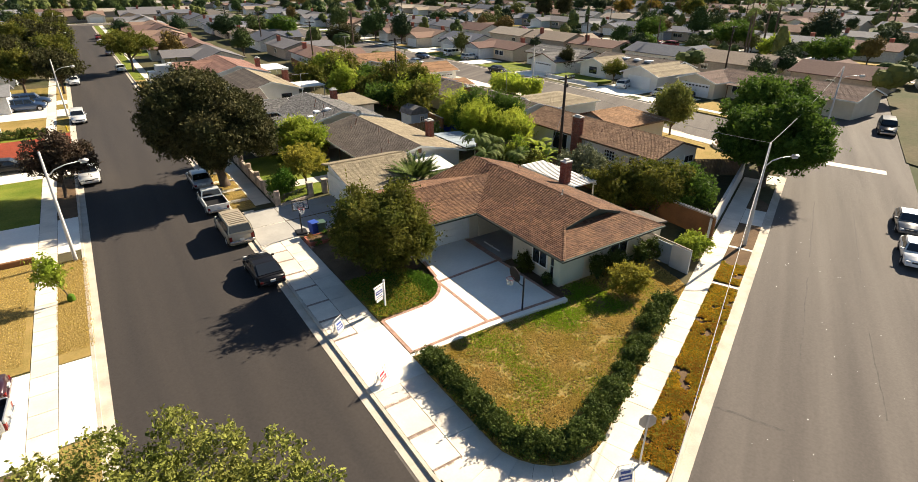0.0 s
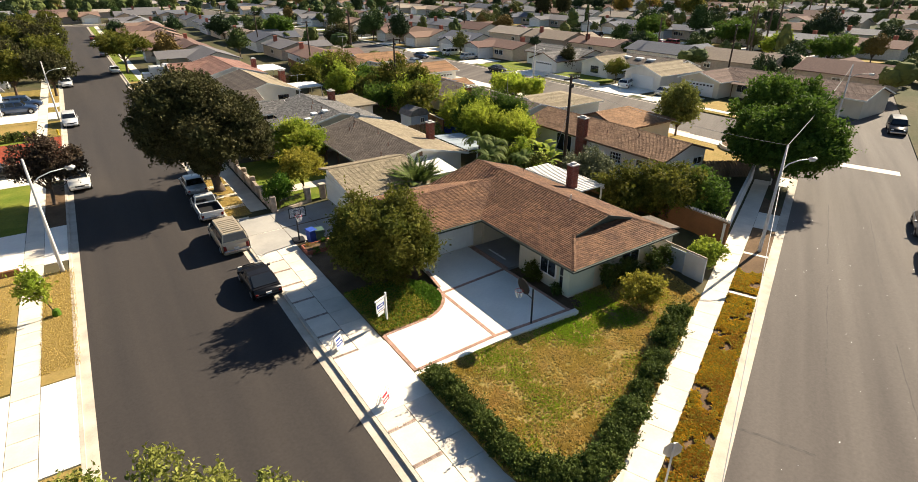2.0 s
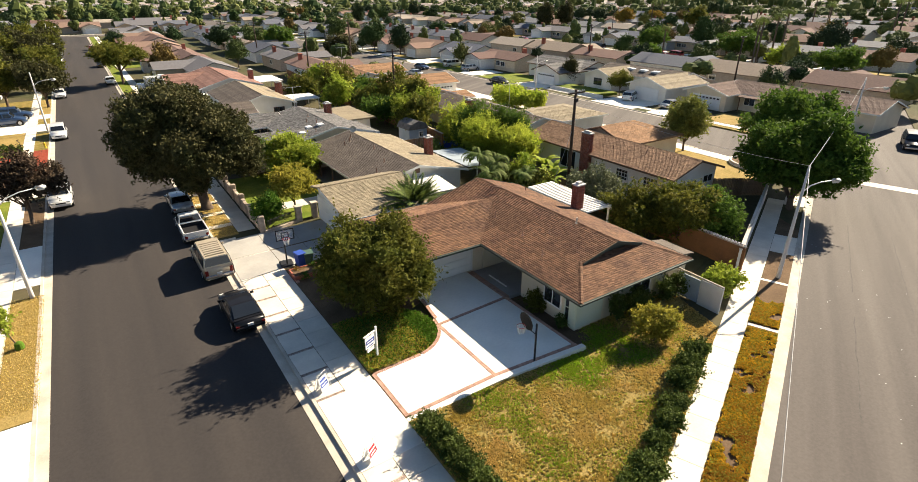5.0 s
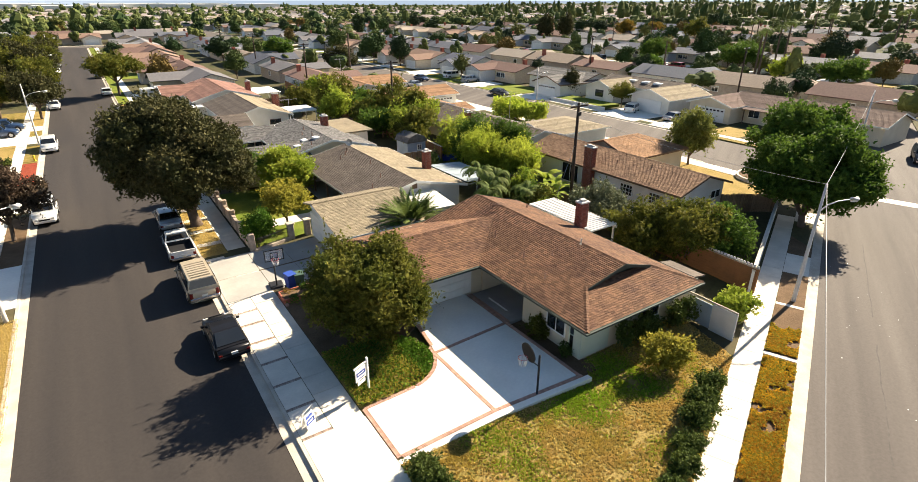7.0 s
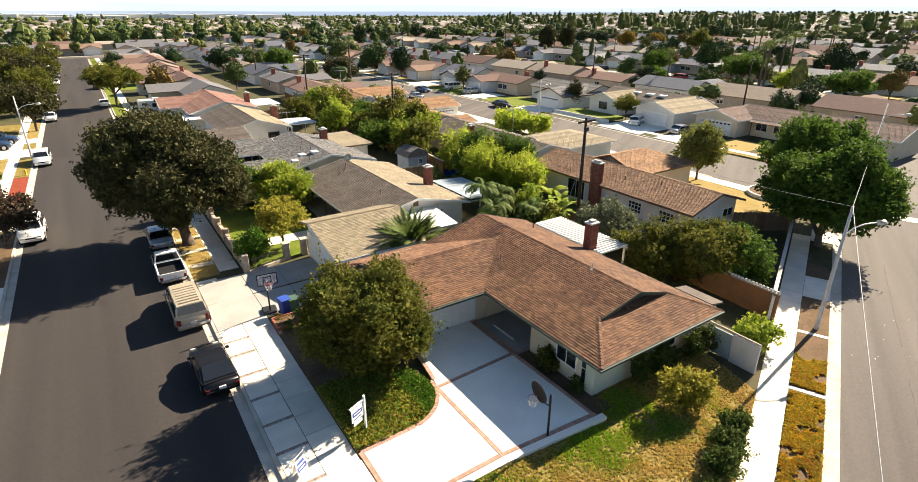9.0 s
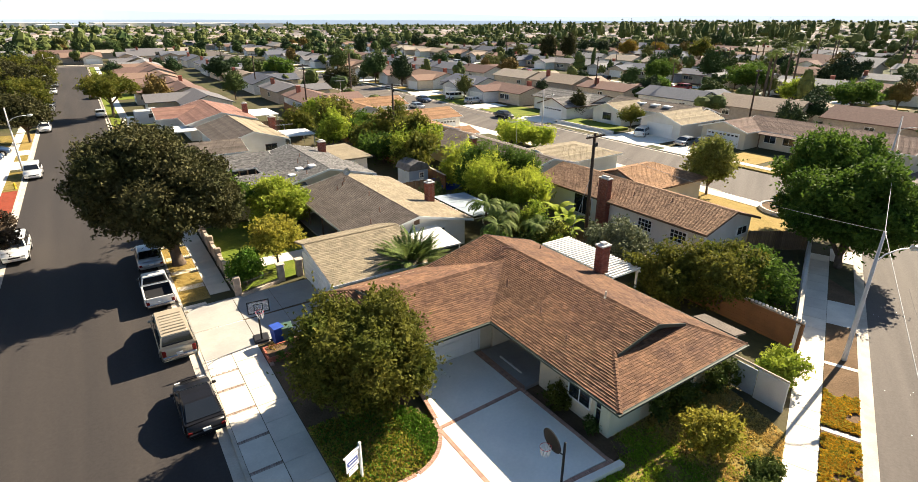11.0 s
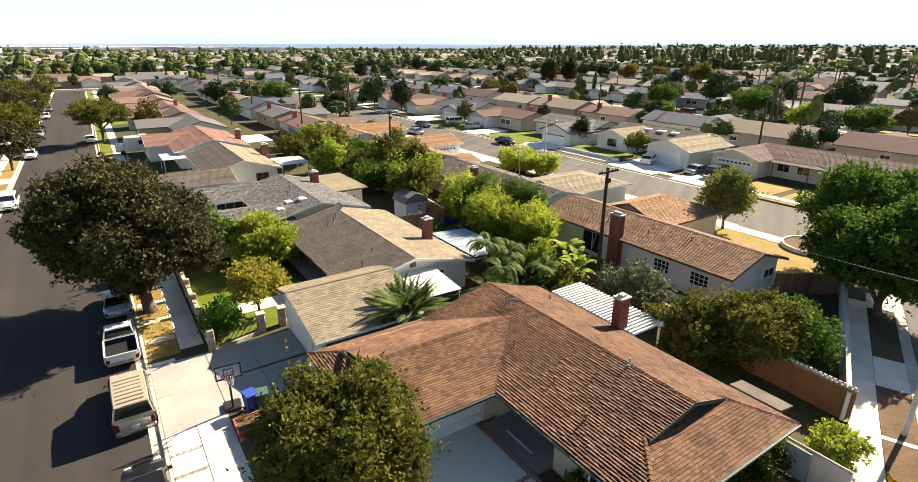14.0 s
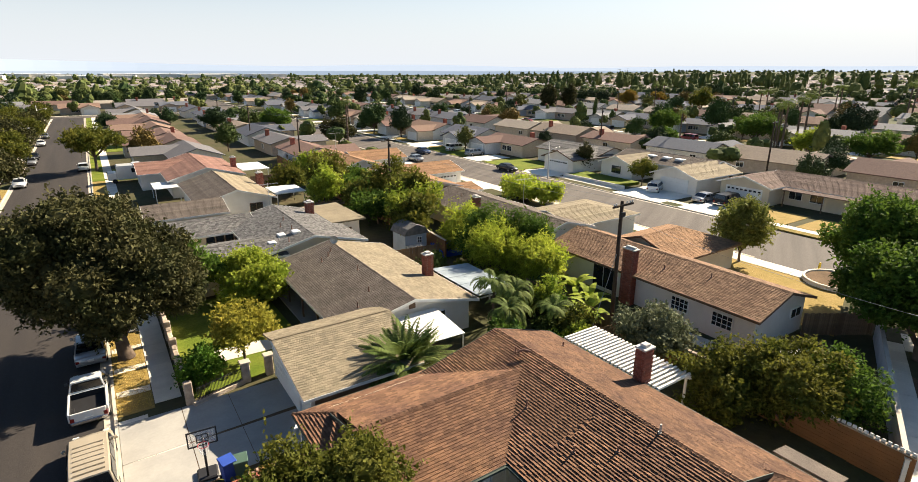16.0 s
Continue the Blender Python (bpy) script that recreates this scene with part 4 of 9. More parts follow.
                part("barge_board", Mesh().add(q + q2, [(0, 1, 2, 3), (4, 5, 6, 7), (0, 1, 5, 4), (1, 2, 6, 5), (2, 3, 7, 6), (3, 0, 4, 7)]), trim_mat, parent)
    # ridge caps
    rc = Mesh()
    r0, r1 = a0 + (half if hip[0] else 0), a1 - (half if hip[1] else 0)
    k = r0
    while k < r1:
        e = min(k + 0.32, r1)
        q = [P(k, mid - 0.13, zr - 0.005), P(k, mid, zr + 0.055), P(k, mid + 0.13, zr - 0.005), P(e, mid - 0.13, zr - 0.02), P(e, mid, zr + 0.038), P(e, mid + 0.13, zr - 0.02)]
        rc.add(q, [(0, 1, 4, 3), (1, 2, 5, 4), (0, 2, 1), (3, 4, 5)])
        k += 0.3
    tagged(part("ridge_cap", rc, roof_mat, parent), kind="stuff")
    return zr


# the corner house
EX0, EX1, EY0, EY1, EZ = 21.98, 31.55, 22.12, 38.95, 2.98     # eaves of the main roof
RX, SL = 27.3, 0.255
RZ = EZ + (RX - EX0) * SL
GX, GY = 24.55, 24.8                                      # foot of the gablet over the hip
GZ = EZ + (GX - EX0) * SL
ULEN = math.hypot(1, SL)
corner = thing("house", "single-storey corner house with brown shingle roof and green trim", "house")
wm = Mesh()
wm.box(23.1, 23.4, 0.0, 30.9, 28.2, EZ + 0.1)
wm.box(25.3, 28.2, 0.0, 30.9, 38.5, EZ + 0.1)
wm.box(23.1, 32.3, 0.0, 25.3, 38.5, EZ + 0.1)
part("wall", wm, STUCCO_CREAM, corner, "cream stucco wall")
wm = Mesh().box(17.2, 32.5, 0.0, 23.1, 32.66, 0.32).box(17.2, 32.5, 0.32, 17.55, 32.66, EZ + 0.2).box(22.25, 32.5, 0.32, 23.1, 32.66, EZ + 0.2).box(17.55, 32.5, 2.55, 22.25, 32.66, EZ + 0.2)
wm.box(17.2, 32.66, 0.0, 17.36, 38.6, EZ + 0.2).box(17.36, 38.44, 0.0, 23.1, 38.6, EZ + 0.2)
part("wall", wm, STUCCO_CREAM, corner, "cream stucco garage wall")
part("siding", Mesh().box(23.02, 23.32, 0.3, 23.1, 23.9, 2.7).box(23.1, 23.32, 0.3, 25.2, 23.4, 2.7), STUCCO_GREEN, corner, "pale green siding at the house corner")
main_w = Mesh()
pw = [[(0, 0), (EY1 - EY0, 0), (EY1 - EY0, (GX - EX0) * ULEN), (GY - EY0, (GX - EX0) * ULEN)], [(GY - 0.35 - EY0, (GX - EX0) * ULEN), (EY1 - EY0, (GX - EX0) * ULEN), (EY1 - EY0, (RX - EX0) * ULEN), (GY - 0.35 - EY0, (RX - EX0) * ULEN)]]
NEAR = (8.2, 13.4, 1.9, 5.3)             # stretch of the slope whose shingles are pieces
TABW, TABH = 0.27, 0.15


def near_stretch(x, y):
    return NEAR[0] < x < NEAR[0] + 18 * TABW and NEAR[2] < y < NEAR[2] + 16 * TABH


courses(main_w, (EX0, EY0, EZ), (0, 1, 0), (1, 0, SL), pw, TABH, 0.052, TABW, random.Random(1), near_stretch)
for q in pw:
    main_w.slab([Vector((EX0, EY0, EZ)) + Vector((0, 1, 0)) * a + Vector((1, 0, SL)).normalized() * b for a, b in q], 0.10)
roof_w = part("roof", main_w, ROOF_BROWN, corner, "street-side slope of brown shingles")
tagged(roof_w, kind="stuff")
main_e = Mesh()
SLE = (RZ - EZ) / (EX1 - RX)             # the yard-side slope is a little steeper and meets the hip in one line
EL = math.hypot(EX1 - RX, RZ - EZ)
GE = EX1 - (GZ - EZ) / SLE                # foot of the gablet on the yard side
UE = (GZ - EZ) * EL / (RZ - EZ)
pe = [[(0, 0), (EY1 - EY0, 0), (EY1 - EY0, UE), (GY - EY0, UE)], [(GY - 0.35 - EY0, UE), (EY1 - EY0, UE), (EY1 - EY0, EL), (GY - 0.35 - EY0, EL)]]
courses(main_e, (EX1, EY0, EZ), (0, 1, 0), (-1, 0, SLE), pe, TABH, 0.018, TABW, random.Random(2))
for q in pe:
    main_e.slab([Vector((EX1, EY0, EZ)) + Vector((0, 1, 0)) * a + Vector((-1, 0, SLE)).normalized() * b for a, b in q], 0.10)
part("roof", main_e, ROOF_BROWN, corner, "yard-side slope of brown shingles")
hipm = Mesh()
HS = (GZ - EZ) / (GY - EY0)
hl = math.hypot(GY - EY0, GZ - EZ)
hp = [[(0, 0), (EX1 - EX0, 0), (GE - EX0, hl), (GX - EX0, hl)]]
courses(hipm, (EX0, EY0, EZ), (1, 0, 0), (0, 1, HS), hp, TABH, 0.022, TABW, random.Random(3))
for q in hp:
    hipm.slab([Vector((EX0, EY0, EZ)) + Vector((1, 0, 0)) * a + Vector((0, 1, HS)).normalized() * b for a, b in q], 0.10)
part("roof", hipm, ROOF_BROWN, corner, "hip slope of brown shingles over the lawn front")
# gablet face takes the dark trim colour to paint the shade under the overhang
g_ = [(GX - 0.2, GZ - 0.1), (GE + 0.2, GZ - 0.1), (RX, RZ - 0.08)]
part("gablet", Mesh().add([(x, GY + 0.05, z) for x, z in g_] + [(x, GY + 0.2, z) for x, z in g_], [(0, 1, 2), (3, 4, 5), (0, 1, 4, 3), (0, 2, 5, 3), (1, 2, 5, 4)]), TRIM_GREEN, corner, "gablet over the hip roof, its green darkened for shade")
# garage wing
WY0, WY1, WX0 = 31.1, 39.3, 15.7
WRY = (WY0 + WY1) / 2
WZ = EZ + (WRY - WY0) * SL
wing_s, wing_n = Mesh(), Mesh()
WK = 1.6                                 # where the wing's hip meets its gablet
pwing = [[(0, 0), (26.6 - WX0, 0), (26.6 - WX0, (WRY - WY0) * ULEN), (WK, (WRY - WY0) * ULEN), (WK, WK * ULEN)]]
courses(wing_s, (WX0, WY0, EZ), (1, 0, 0), (0, 1, SL), pwing, TABH, 0.022, TABW, random.Random(4))
courses(wing_n, (WX0, WY1, EZ), (1, 0, 0), (0, -1, SL), pwing, TABH, 0.018, TABW, random.Random(6))
for m_, y0, s in ((wing_s, WY0, 1), (wing_n, WY1, -1)):
    for q in pwing:
        m_.slab([Vector((WX0, y0, EZ)) + Vector((1, 0, 0)) * a + Vector((0, s, SL)).normalized() * b for a, b in q], 0.10)
part("roof", wing_s, ROOF_BROWN, corner, "drive-side slope of the garage wing")
part("roof", wing_n, ROOF_BROWN, corner, "sunlit far slope of the garage wing")
wing_h = Mesh()
q = [(0, 0), (WY1 - WY0, 0), (WY1 - WY0 - WK, WK * ULEN), (WK, WK * ULEN)]
courses(wing_h, (WX0, WY0, EZ), (0, 1, 0), (1, 0, SL), [q], TABH, 0.055, TABW, random.Random(7))
wing_h.slab([Vector((WX0, WY0, EZ)) + Vector((0, 1, 0)) * a + Vector((1, 0, SL)).normalized() * b for a, b in q], 0.10)
part("roof", wing_h, ROOF_BROWN, corner, "street-side hip of the garage wing")
gx, gz = WX0 + WK, EZ + WK * SL
# the wing's gablet is painted dark for shade in the same way
part("gablet", Mesh().add([(gx + 0.05, WY0 + WK - 0.3, gz - 0.1), (gx + 0.05, WY1 - WK + 0.3, gz - 0.1), (gx + 0.05, WRY, WZ - 0.08), (gx + 0.2, WY0 + WK - 0.3, gz - 0.1), (gx + 0.2, WY1 - WK + 0.3, gz - 0.1), (gx + 0.2, WRY, WZ - 0.08)], [(0, 1, 2), (3, 4, 5), (0, 1, 4, 3), (0, 2, 5, 3), (1, 2, 5, 4)]), TRIM_GREEN, corner, "gablet of the garage wing, its green darkened for shade")


def caps(mesh, p, q, wide=0.15):
    """Cap shingles along a ridge or hip line."""
    p, q = Vector(p), Vector(q)
    d = (q - p).normalized()
    s = d.cross(Vector((0, 0, 1))).normalized()
    up = s.cross(d)
    n_ = int((q - p).length / 0.22)
    for k in range(n_):
        a = p + d * (k * 0.22)
        b = a + d * 0.24
        lift = 0.03
        vs = [a - s * wide, a + up * (0.06 + lift), a + s * wide, b - s * wide - up * 0.01, b + up * 0.055, b + s * wide - up * 0.01]
        mesh.add(vs, [(0, 1, 4, 3), (1, 2, 5, 4), (0, 2, 1), (3, 4, 5)])


for p_, q_ in (((RX, GY - 0.35, RZ), (RX, EY1, RZ)), ((WX0 + WK - 0.3, WRY, WZ), (RX - (RZ - WZ) / SL, WRY, WZ)), ((WX0, WY0, EZ), (WX0 + WK, WY0 + WK, EZ + WK * SL)), ((WX0, WY1, EZ), (WX0 + WK, WY1 - WK, EZ + WK * SL)), ((EX0, EY0, EZ), (GX, GY, GZ)), ((EX1, EY0, EZ), (GE, GY, GZ))):
    cm = Mesh()
    caps(cm, p_, q_)
    tagged(part("ridge_cap", cm, ROOF_BROWN, corner), kind="stuff")
fm = Mesh()
fm.box(EX0 - 0.03, EY0 - 0.03, EZ - 0.19, EX0, WY0 - 0.02, EZ + 0.02).box(EX0, EY0 - 0.03, EZ - 0.19, EX1, EY0, EZ + 0.02).box(EX1, EY0, EZ - 0.19, EX1 + 0.03, EY1, EZ + 0.02)
fm.box(WX0, WY0 - 0.03, EZ - 0.19, EX0 - 0.03, WY0, EZ + 0.02).box(WX0, WY1, EZ - 0.19, EX0, WY1 + 0.03, EZ + 0.02)
for x0, x1 in ((EX0, RX), (EX1, RX)):
    a, b = [(x0, EY1 + 0.002, EZ - 0.17), (x0, EY1 + 0.002, EZ + 0.04), (x1, EY1 + 0.002, RZ + 0.04), (x1, EY1 + 0.002, RZ - 0.17)], []
    b = [(p[0], p[1] + 0.03, p[2]) for p in a]
    fm.add(a + b, [(0, 1, 2, 3), (4, 5, 6, 7), (0, 1, 5, 4), (1, 2, 6, 5), (2, 3, 7, 6), (3, 0, 4, 7)])
for x0 in (GX - 0.1, GE + 0.1):
    a = [(x0, GY - 0.38, GZ - 0.12), (x0, GY - 0.38, GZ + 0.05), (RX, GY - 0.38, RZ + 0.04), (RX, GY - 0.38, RZ - 0.17)]
    b = [(p[0], p[1] + 0.03, p[2]) for p in a]
    fm.add(a + b, [(0, 1, 2, 3), (4, 5, 6, 7), (0, 1, 5, 4), (1, 2, 6, 5), (2, 3, 7, 6), (3, 0, 4, 7)])
fm.box(WX0 - 0.03, WY0 - 0.03, EZ - 0.19, WX0, WY1 + 0.03, EZ + 0.02)
for y0 in (WY0 + WK - 0.1, WY1 - WK + 0.1):
    a = [(gx - 0.33, y0, gz - 0.12), (gx - 0.33, y0, gz + 0.05), (gx - 0.33, WRY, WZ + 0.04), (gx - 0.33, WRY, WZ - 0.17)]
    b = [(p[0] + 0.028, p[1], p[2]) for p in a]
    fm.add(a + b, [(0, 1, 2, 3), (4, 5, 6, 7), (0, 1, 5, 4), (1, 2, 6, 5), (2, 3, 7, 6), (3, 0, 4, 7)])
for k in range(0, len(fm.v), 8):
    part("fascia", Mesh().add(fm.v[k:k + 8], [tuple(i - k for i in f) for f in fm.f if k <= f[0] < k + 8]), TRIM_GREEN, corner, "dark green painted fascia board")
gm = Mesh().box(EX0 - 0.13, EY0 - 0.13, EZ - 0.10, EX0 - 0.03, WY0 - 0.1, EZ - 0.005).box(EX0 - 0.03, EY0 - 0.13, EZ - 0.10, EX1, EY0 - 0.03, EZ - 0.005).box(WX0, WY0 - 0.13, EZ - 0.10, EX0 - 0.13, WY0 - 0.03, EZ - 0.005)
for k in range(0, len(gm.v), 8):
    part("gutter", Mesh().add(gm.v[k:k + 8], [tuple(i - k for i in f) for f in gm.f if k <= f[0] < k + 8]), TRIM_GREEN, corner, "dark green rain gutter along the eaves")
garage_door(corner, 19.9, 32.54, 0.33, 4.6, 2.16, 0)
window(corner, 23.06, 25.3, 0.95, 1.5, 1.35, -90, TRIM_WHITE, (2, 1))
window(corner, 23.06, 23.85, 0.5, 0.8, 1.9, -90, STUCCO_GREEN, (1, 2))
window(corner, 28.6, 23.36, 0.9, 1.8, 1.2, 0, TRIM_WHITE, (2, 1))
part("front_door", Mesh().box(25.2, 29.8, 0.3, 25.29, 30.75, 2.35, 0.01), TRIM_BROWN, corner, "dark front door in the porch")
# porch floor, its shade partly painted by the darker concrete
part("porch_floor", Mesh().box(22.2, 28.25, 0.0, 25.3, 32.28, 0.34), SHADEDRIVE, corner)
part("porch_edging", Mesh().box(22.07, 28.3, 0.0, 22.2, 32.3, 0.37), BRICK, corner, "brick edge of the porch")
chimney(corner, 31.75, 32.2, 0.0, 4.85, 0.72, 0.55)
for x, y, h, m_ in ((27.22, 27.85, 0.42, ROOFPIPE), (24.2, 29.6, 0.35, RUST_PIPE), (23.6, 27.0, 0.35, RUST_PIPE), (25.4, 28.4, 0.3, RUST_PIPE), (24.5, 32.9, 0.5, RUST_PIPE), (26.7, 36.4, 0.35, RUST_PIPE), (30.4, 36.6, 0.3, RUST_PIPE), (22.4, 36.9, 0.3, ROOFPIPE)):
    pipe(corner, x, y, EZ + min((x - EX0) * SL, (EX1 - x) * SLE) if y < 37 or x > 25 else EZ + (WY1 - y) * SL, h, m_)
# vents joined by a bent pipe at the top of the slope
part("vent_elbow", Mesh().tube([(26.6, 36.0, 4.1), (26.6, 36.0, 4.5), (26.8, 35.8, 4.58), (27.0, 35.6, 4.52)], 0.07, 8), RUST_PIPE, corner)
shingle = [Mesh().add([(0, 0, 0), (TABW - 0.006, 0, 0), (TABW - 0.006, TABH, 0), (0, TABH, 0), (0, 0, t_), (TABW - 0.006, 0, t_), (TABW - 0.006, TABH, 0.004), (0, TABH, 0.004)], [(4, 5, 6, 7), (0, 1, 5, 4), (1, 2, 6, 5), (2, 3, 7, 6), (3, 0, 4, 7)]).data("shingle", ROOF_BROWN) for t_ in (0.034, 0.042, 0.050)]
# patio cover behind the house
patio = thing("patio_cover", "white slatted patio cover beside the chimney", "patio cover")
for k in range(25):
    part("slat", Mesh().box(31.7, 31.1 + k * 0.275, 2.90, 34.4, 31.1 + k * 0.275 + 0.13, 3.04, 0.01), TRIM_WHITE, patio)
part("beam", Mesh().box(34.2, 31.0, 2.72, 34.34, 37.9, 2.90), TRIM_WHITE, patio)
for y in (31.2, 34.4, 37.5):
    part("post", Mesh().box(34.2, y, 0.0, 34.32, y + 0.12, 2.78, 0.01), TRIM_WHITE, patio)
for k in range(18):
    for j in range(16):
        ob = part("shingle", shingle[(k * 7 + j * 3) % 3], None, roof_w)
        p = Vector((EX0, EY0, EZ)) + Vector((0, 1, 0)) * (NEAR[0] + (k + (0.5 if j % 2 else 0.0)) * TABW) + Vector((1, 0, SL)).normalized() * ((round(NEAR[2] / TABH) + j) * TABH)
        u, v = Vector((0, -1, 0)), Vector((1, 0, SL)).normalized()
        mtx = Matrix((( 0, v.x, -v.z, p.x), (-1, 0, 0, p.y + TABW), (0, v.z, v.x, p.z), (0, 0, 0, 1)))
        ob.matrix_basis = mtx


# ---- neighbouring houses ----
n1 = thing("house", "grey-brown ribbed roof house with beige garage roof", "house")
N1E, N1S = 2.35, 0.23                    # eaves and slope of the main roof
# main roof: beige sunward slope, darker street slope, sunlight put into the colours
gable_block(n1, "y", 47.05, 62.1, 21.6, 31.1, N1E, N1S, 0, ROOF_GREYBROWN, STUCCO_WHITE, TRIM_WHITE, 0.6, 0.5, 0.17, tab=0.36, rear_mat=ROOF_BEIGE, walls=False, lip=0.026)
part("wall", Mesh().box(24.2, 47.25, -0.1, 31.1, 61.9, N1E + 0.12), STUCCO_CREAM, n1, "wall set back behind the front porch")
for y0, y1 in ((47.05, 47.25), (61.9, 62.1)):
    x0 = 21.7 if y0 > 50 else 23.2
    g_ = [(x0, -0.1), (31.1, -0.1), (31.1, N1E + 0.1), (26.35, N1E + 5.2 * N1S), (x0, N1E + (x0 - 21.1) * N1S)]
    part("gable_wall", Mesh().add([(x, y0, z) for x, z in g_] + [(x, y1, z) for x, z in g_], [(0, 1, 2, 3, 4), (5, 6, 7, 8, 9)] + [(i, (i + 1) % 5, 5 + (i + 1) % 5, 5 + i) for i in range(5)]), STUCCO_WHITE, n1, "white gable wall")
for y in (52.0, 55.4, 58.8, 61.8):
    part("post", Mesh().box(21.3, y, -0.1, 21.42, y + 0.12, N1E), TRIM_BROWN, n1)
# shade under this porch is helped by the darker concrete colour
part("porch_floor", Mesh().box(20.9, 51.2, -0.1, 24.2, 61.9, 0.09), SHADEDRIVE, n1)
# dark sheet added before the garage wall in place of the eave's shade
part("siding", Mesh().box(17.4, 41.26, 0.05, 23.0, 41.3, 2.3), TRIM_BROWN, n1, "dark brown sheet standing in for shade in the narrow side passage")
part("wall", Mesh().add([(17.2, b, z) for b, z in ((41.4, -0.1), (47.9, -0.1), (47.9, 2.95), (46.4, 3.3), (41.4, 2.4))] + [(23.4, b, z) for b, z in ((41.4, -0.1), (47.9, -0.1), (47.9, 2.95), (46.4, 3.3), (41.4, 2.4))], [(0, 1, 2, 3, 4), (5, 6, 7, 8, 9)] + [(i, (i + 1) % 5, 5 + (i + 1) % 5, 5 + i) for i in range(5)]), STUCCO_WHITE, n1, "white garage wall")
for y0, s_, run, rise, seed in ((40.9, 1, 5.5, 1.02, 51), (48.4, -1, 2.0, 0.46, 52)):
    gr = Mesh()
    z0 = 3.42 - rise
    ln = math.hypot(run, rise)
    courses(gr, (16.7, y0, z0), (1, 0, 0), (0, s_, rise / run), [[(0, 0), (7.6, 0), (7.6, ln), (0, ln)]], 0.2, 0.016, 0.33, random.Random(seed))
    gr.slab([(16.7, y0, z0), (24.3, y0, z0), (24.3, y0 + s_ * run, 3.42), (16.7, y0 + s_ * run, 3.42)], 0.12)
    part("roof", gr, ROOF_BEIGE, n1, "beige shingled garage roof slope")
cap_tile = Mesh().box(0, 46.28, 3.40, 0.2, 46.52, 3.47, 0.02).data("cap_tile", ROOF_BEIGE)
for k in range(34):
    part("cap_tile", cap_tile, None, n1).matrix_basis = pose(16.7 + k * 0.22, 0, 0)
part("fascia", Mesh().box(16.7, 40.86, 2.24, 24.3, 40.9, 2.40), TRIM_WHITE, n1)
part("fascia", Mesh().slab([(16.66, 40.9, 2.38), (16.7, 40.9, 2.38), (16.7, 46.4, 3.40), (16.66, 46.4, 3.40)], 0.16), TRIM_WHITE, n1)
garage_door(n1, 17.17, 45.6, 0.06, 4.8, 2.05, -90)
chimney(n1, 30.7, 52.3, 2.3, 4.35, 0.7, 0.6)
for x, y in ((25.0, 59.2), (24.2, 58.6), (25.5, 60.0), (24.7, 50.4), (23.2, 49.0), (25.6, 54.4)):
    pipe(n1, x, y, N1E + (x - 21.0) * N1S, 0.4)
part("satellite_dish", Mesh().tube([(26.3, 61.2, 3.55), (26.3, 61.2, 4.0)], 0.03, 6).tube([(26.3, 61.16, 4.0), (26.28, 61.10, 4.03), (26.24, 61.0, 4.06)], [0.08, 0.28, 0.36], 14, False), SIGNGREY, n1, "grey satellite dish")
window(n1, 28.4, 47.01, 0.9, 1.3, 1.15, 0, TRIM_WHITE, (3, 2))
part("gable_vent", Mesh().box(26.1, 46.98, 2.75, 26.6, 47.03, 3.2, 0.01), TRIM_BROWN, n1)
awn = thing("awning", "white fabric sun awning beside the garage", "awning")
part("canopy", Mesh().slab([(25.2, 43.0, 2.2), (28.0, 43.0, 2.15), (28.1, 46.9, 2.45), (24.8, 46.9, 2.45)], 0.04), TRIM_WHITE, awn)
for x, y in ((25.3, 43.1), (27.9, 43.1)):
    part("post", Mesh().tube([(x, y, 0), (x, y, 2.08)], 0.035, 8), TRIM_WHITE, awn)
pc = thing("patio_cover", "weathered corrugated patio roof on white posts", "patio cover")
for k in range(8):
    part("sheet", Mesh().slab([(31.9, 46.9 + k * 0.86, 2.42 + 0.01 * (k % 2)), (35.6, 46.9 + k * 0.86, 2.20 + 0.01 * (k % 2)), (35.6, 47.73 + k * 0.86, 2.20 + 0.01 * (k % 2)), (31.9, 47.73 + k * 0.86, 2.42 + 0.01 * (k % 2))], 0.03), CORRUGATED, pc)
for y in (47.1, 50.2, 53.3):
    part("post", Mesh().box(35.4, y, 0, 35.5, y + 0.1, 2.1), TRIM_WHITE, pc)
    part("rafter", Mesh().box(31.9, y, 2.02, 35.6, y + 0.06, 2.12), TRIM_WHITE, pc)

h2 = thing("house", "cream house with brown shingle roof and tall chimney", "house")
H2Z = 2.65
gable_block(h2, "y", 33.2, 52.4, 44.85, 51.4, H2Z, 0.31, 0, ROOF_H2, STUCCO_WHITE, TRIM_BROWN, 0.6, 0.5, 0.16, tab=0.30)
gable_block(h2, "x", 50.6, 59.6, 43.4, 50.6, 2.6, 0.33, 0, ROOF_TAN, STUCCO_CREAM, TRIM_BROWN, 0.5, 0.45, 0.16, tab=0.33, hip=(False, True))
chimney(h2, 44.45, 43.5, 0.0, 4.7, 0.55, 1.1)
for y, w_ in ((38.9, 1.5), (35.5, 1.6)):
    window(h2, 44.81, y, 0.95, w_, 1.1, -90, TRIM_WHITE, (4, 3))
window(h2, 44.81, 46.4, 0.3, 2.4, 2.0, -90, TRIM_WHITE, (2, 1))
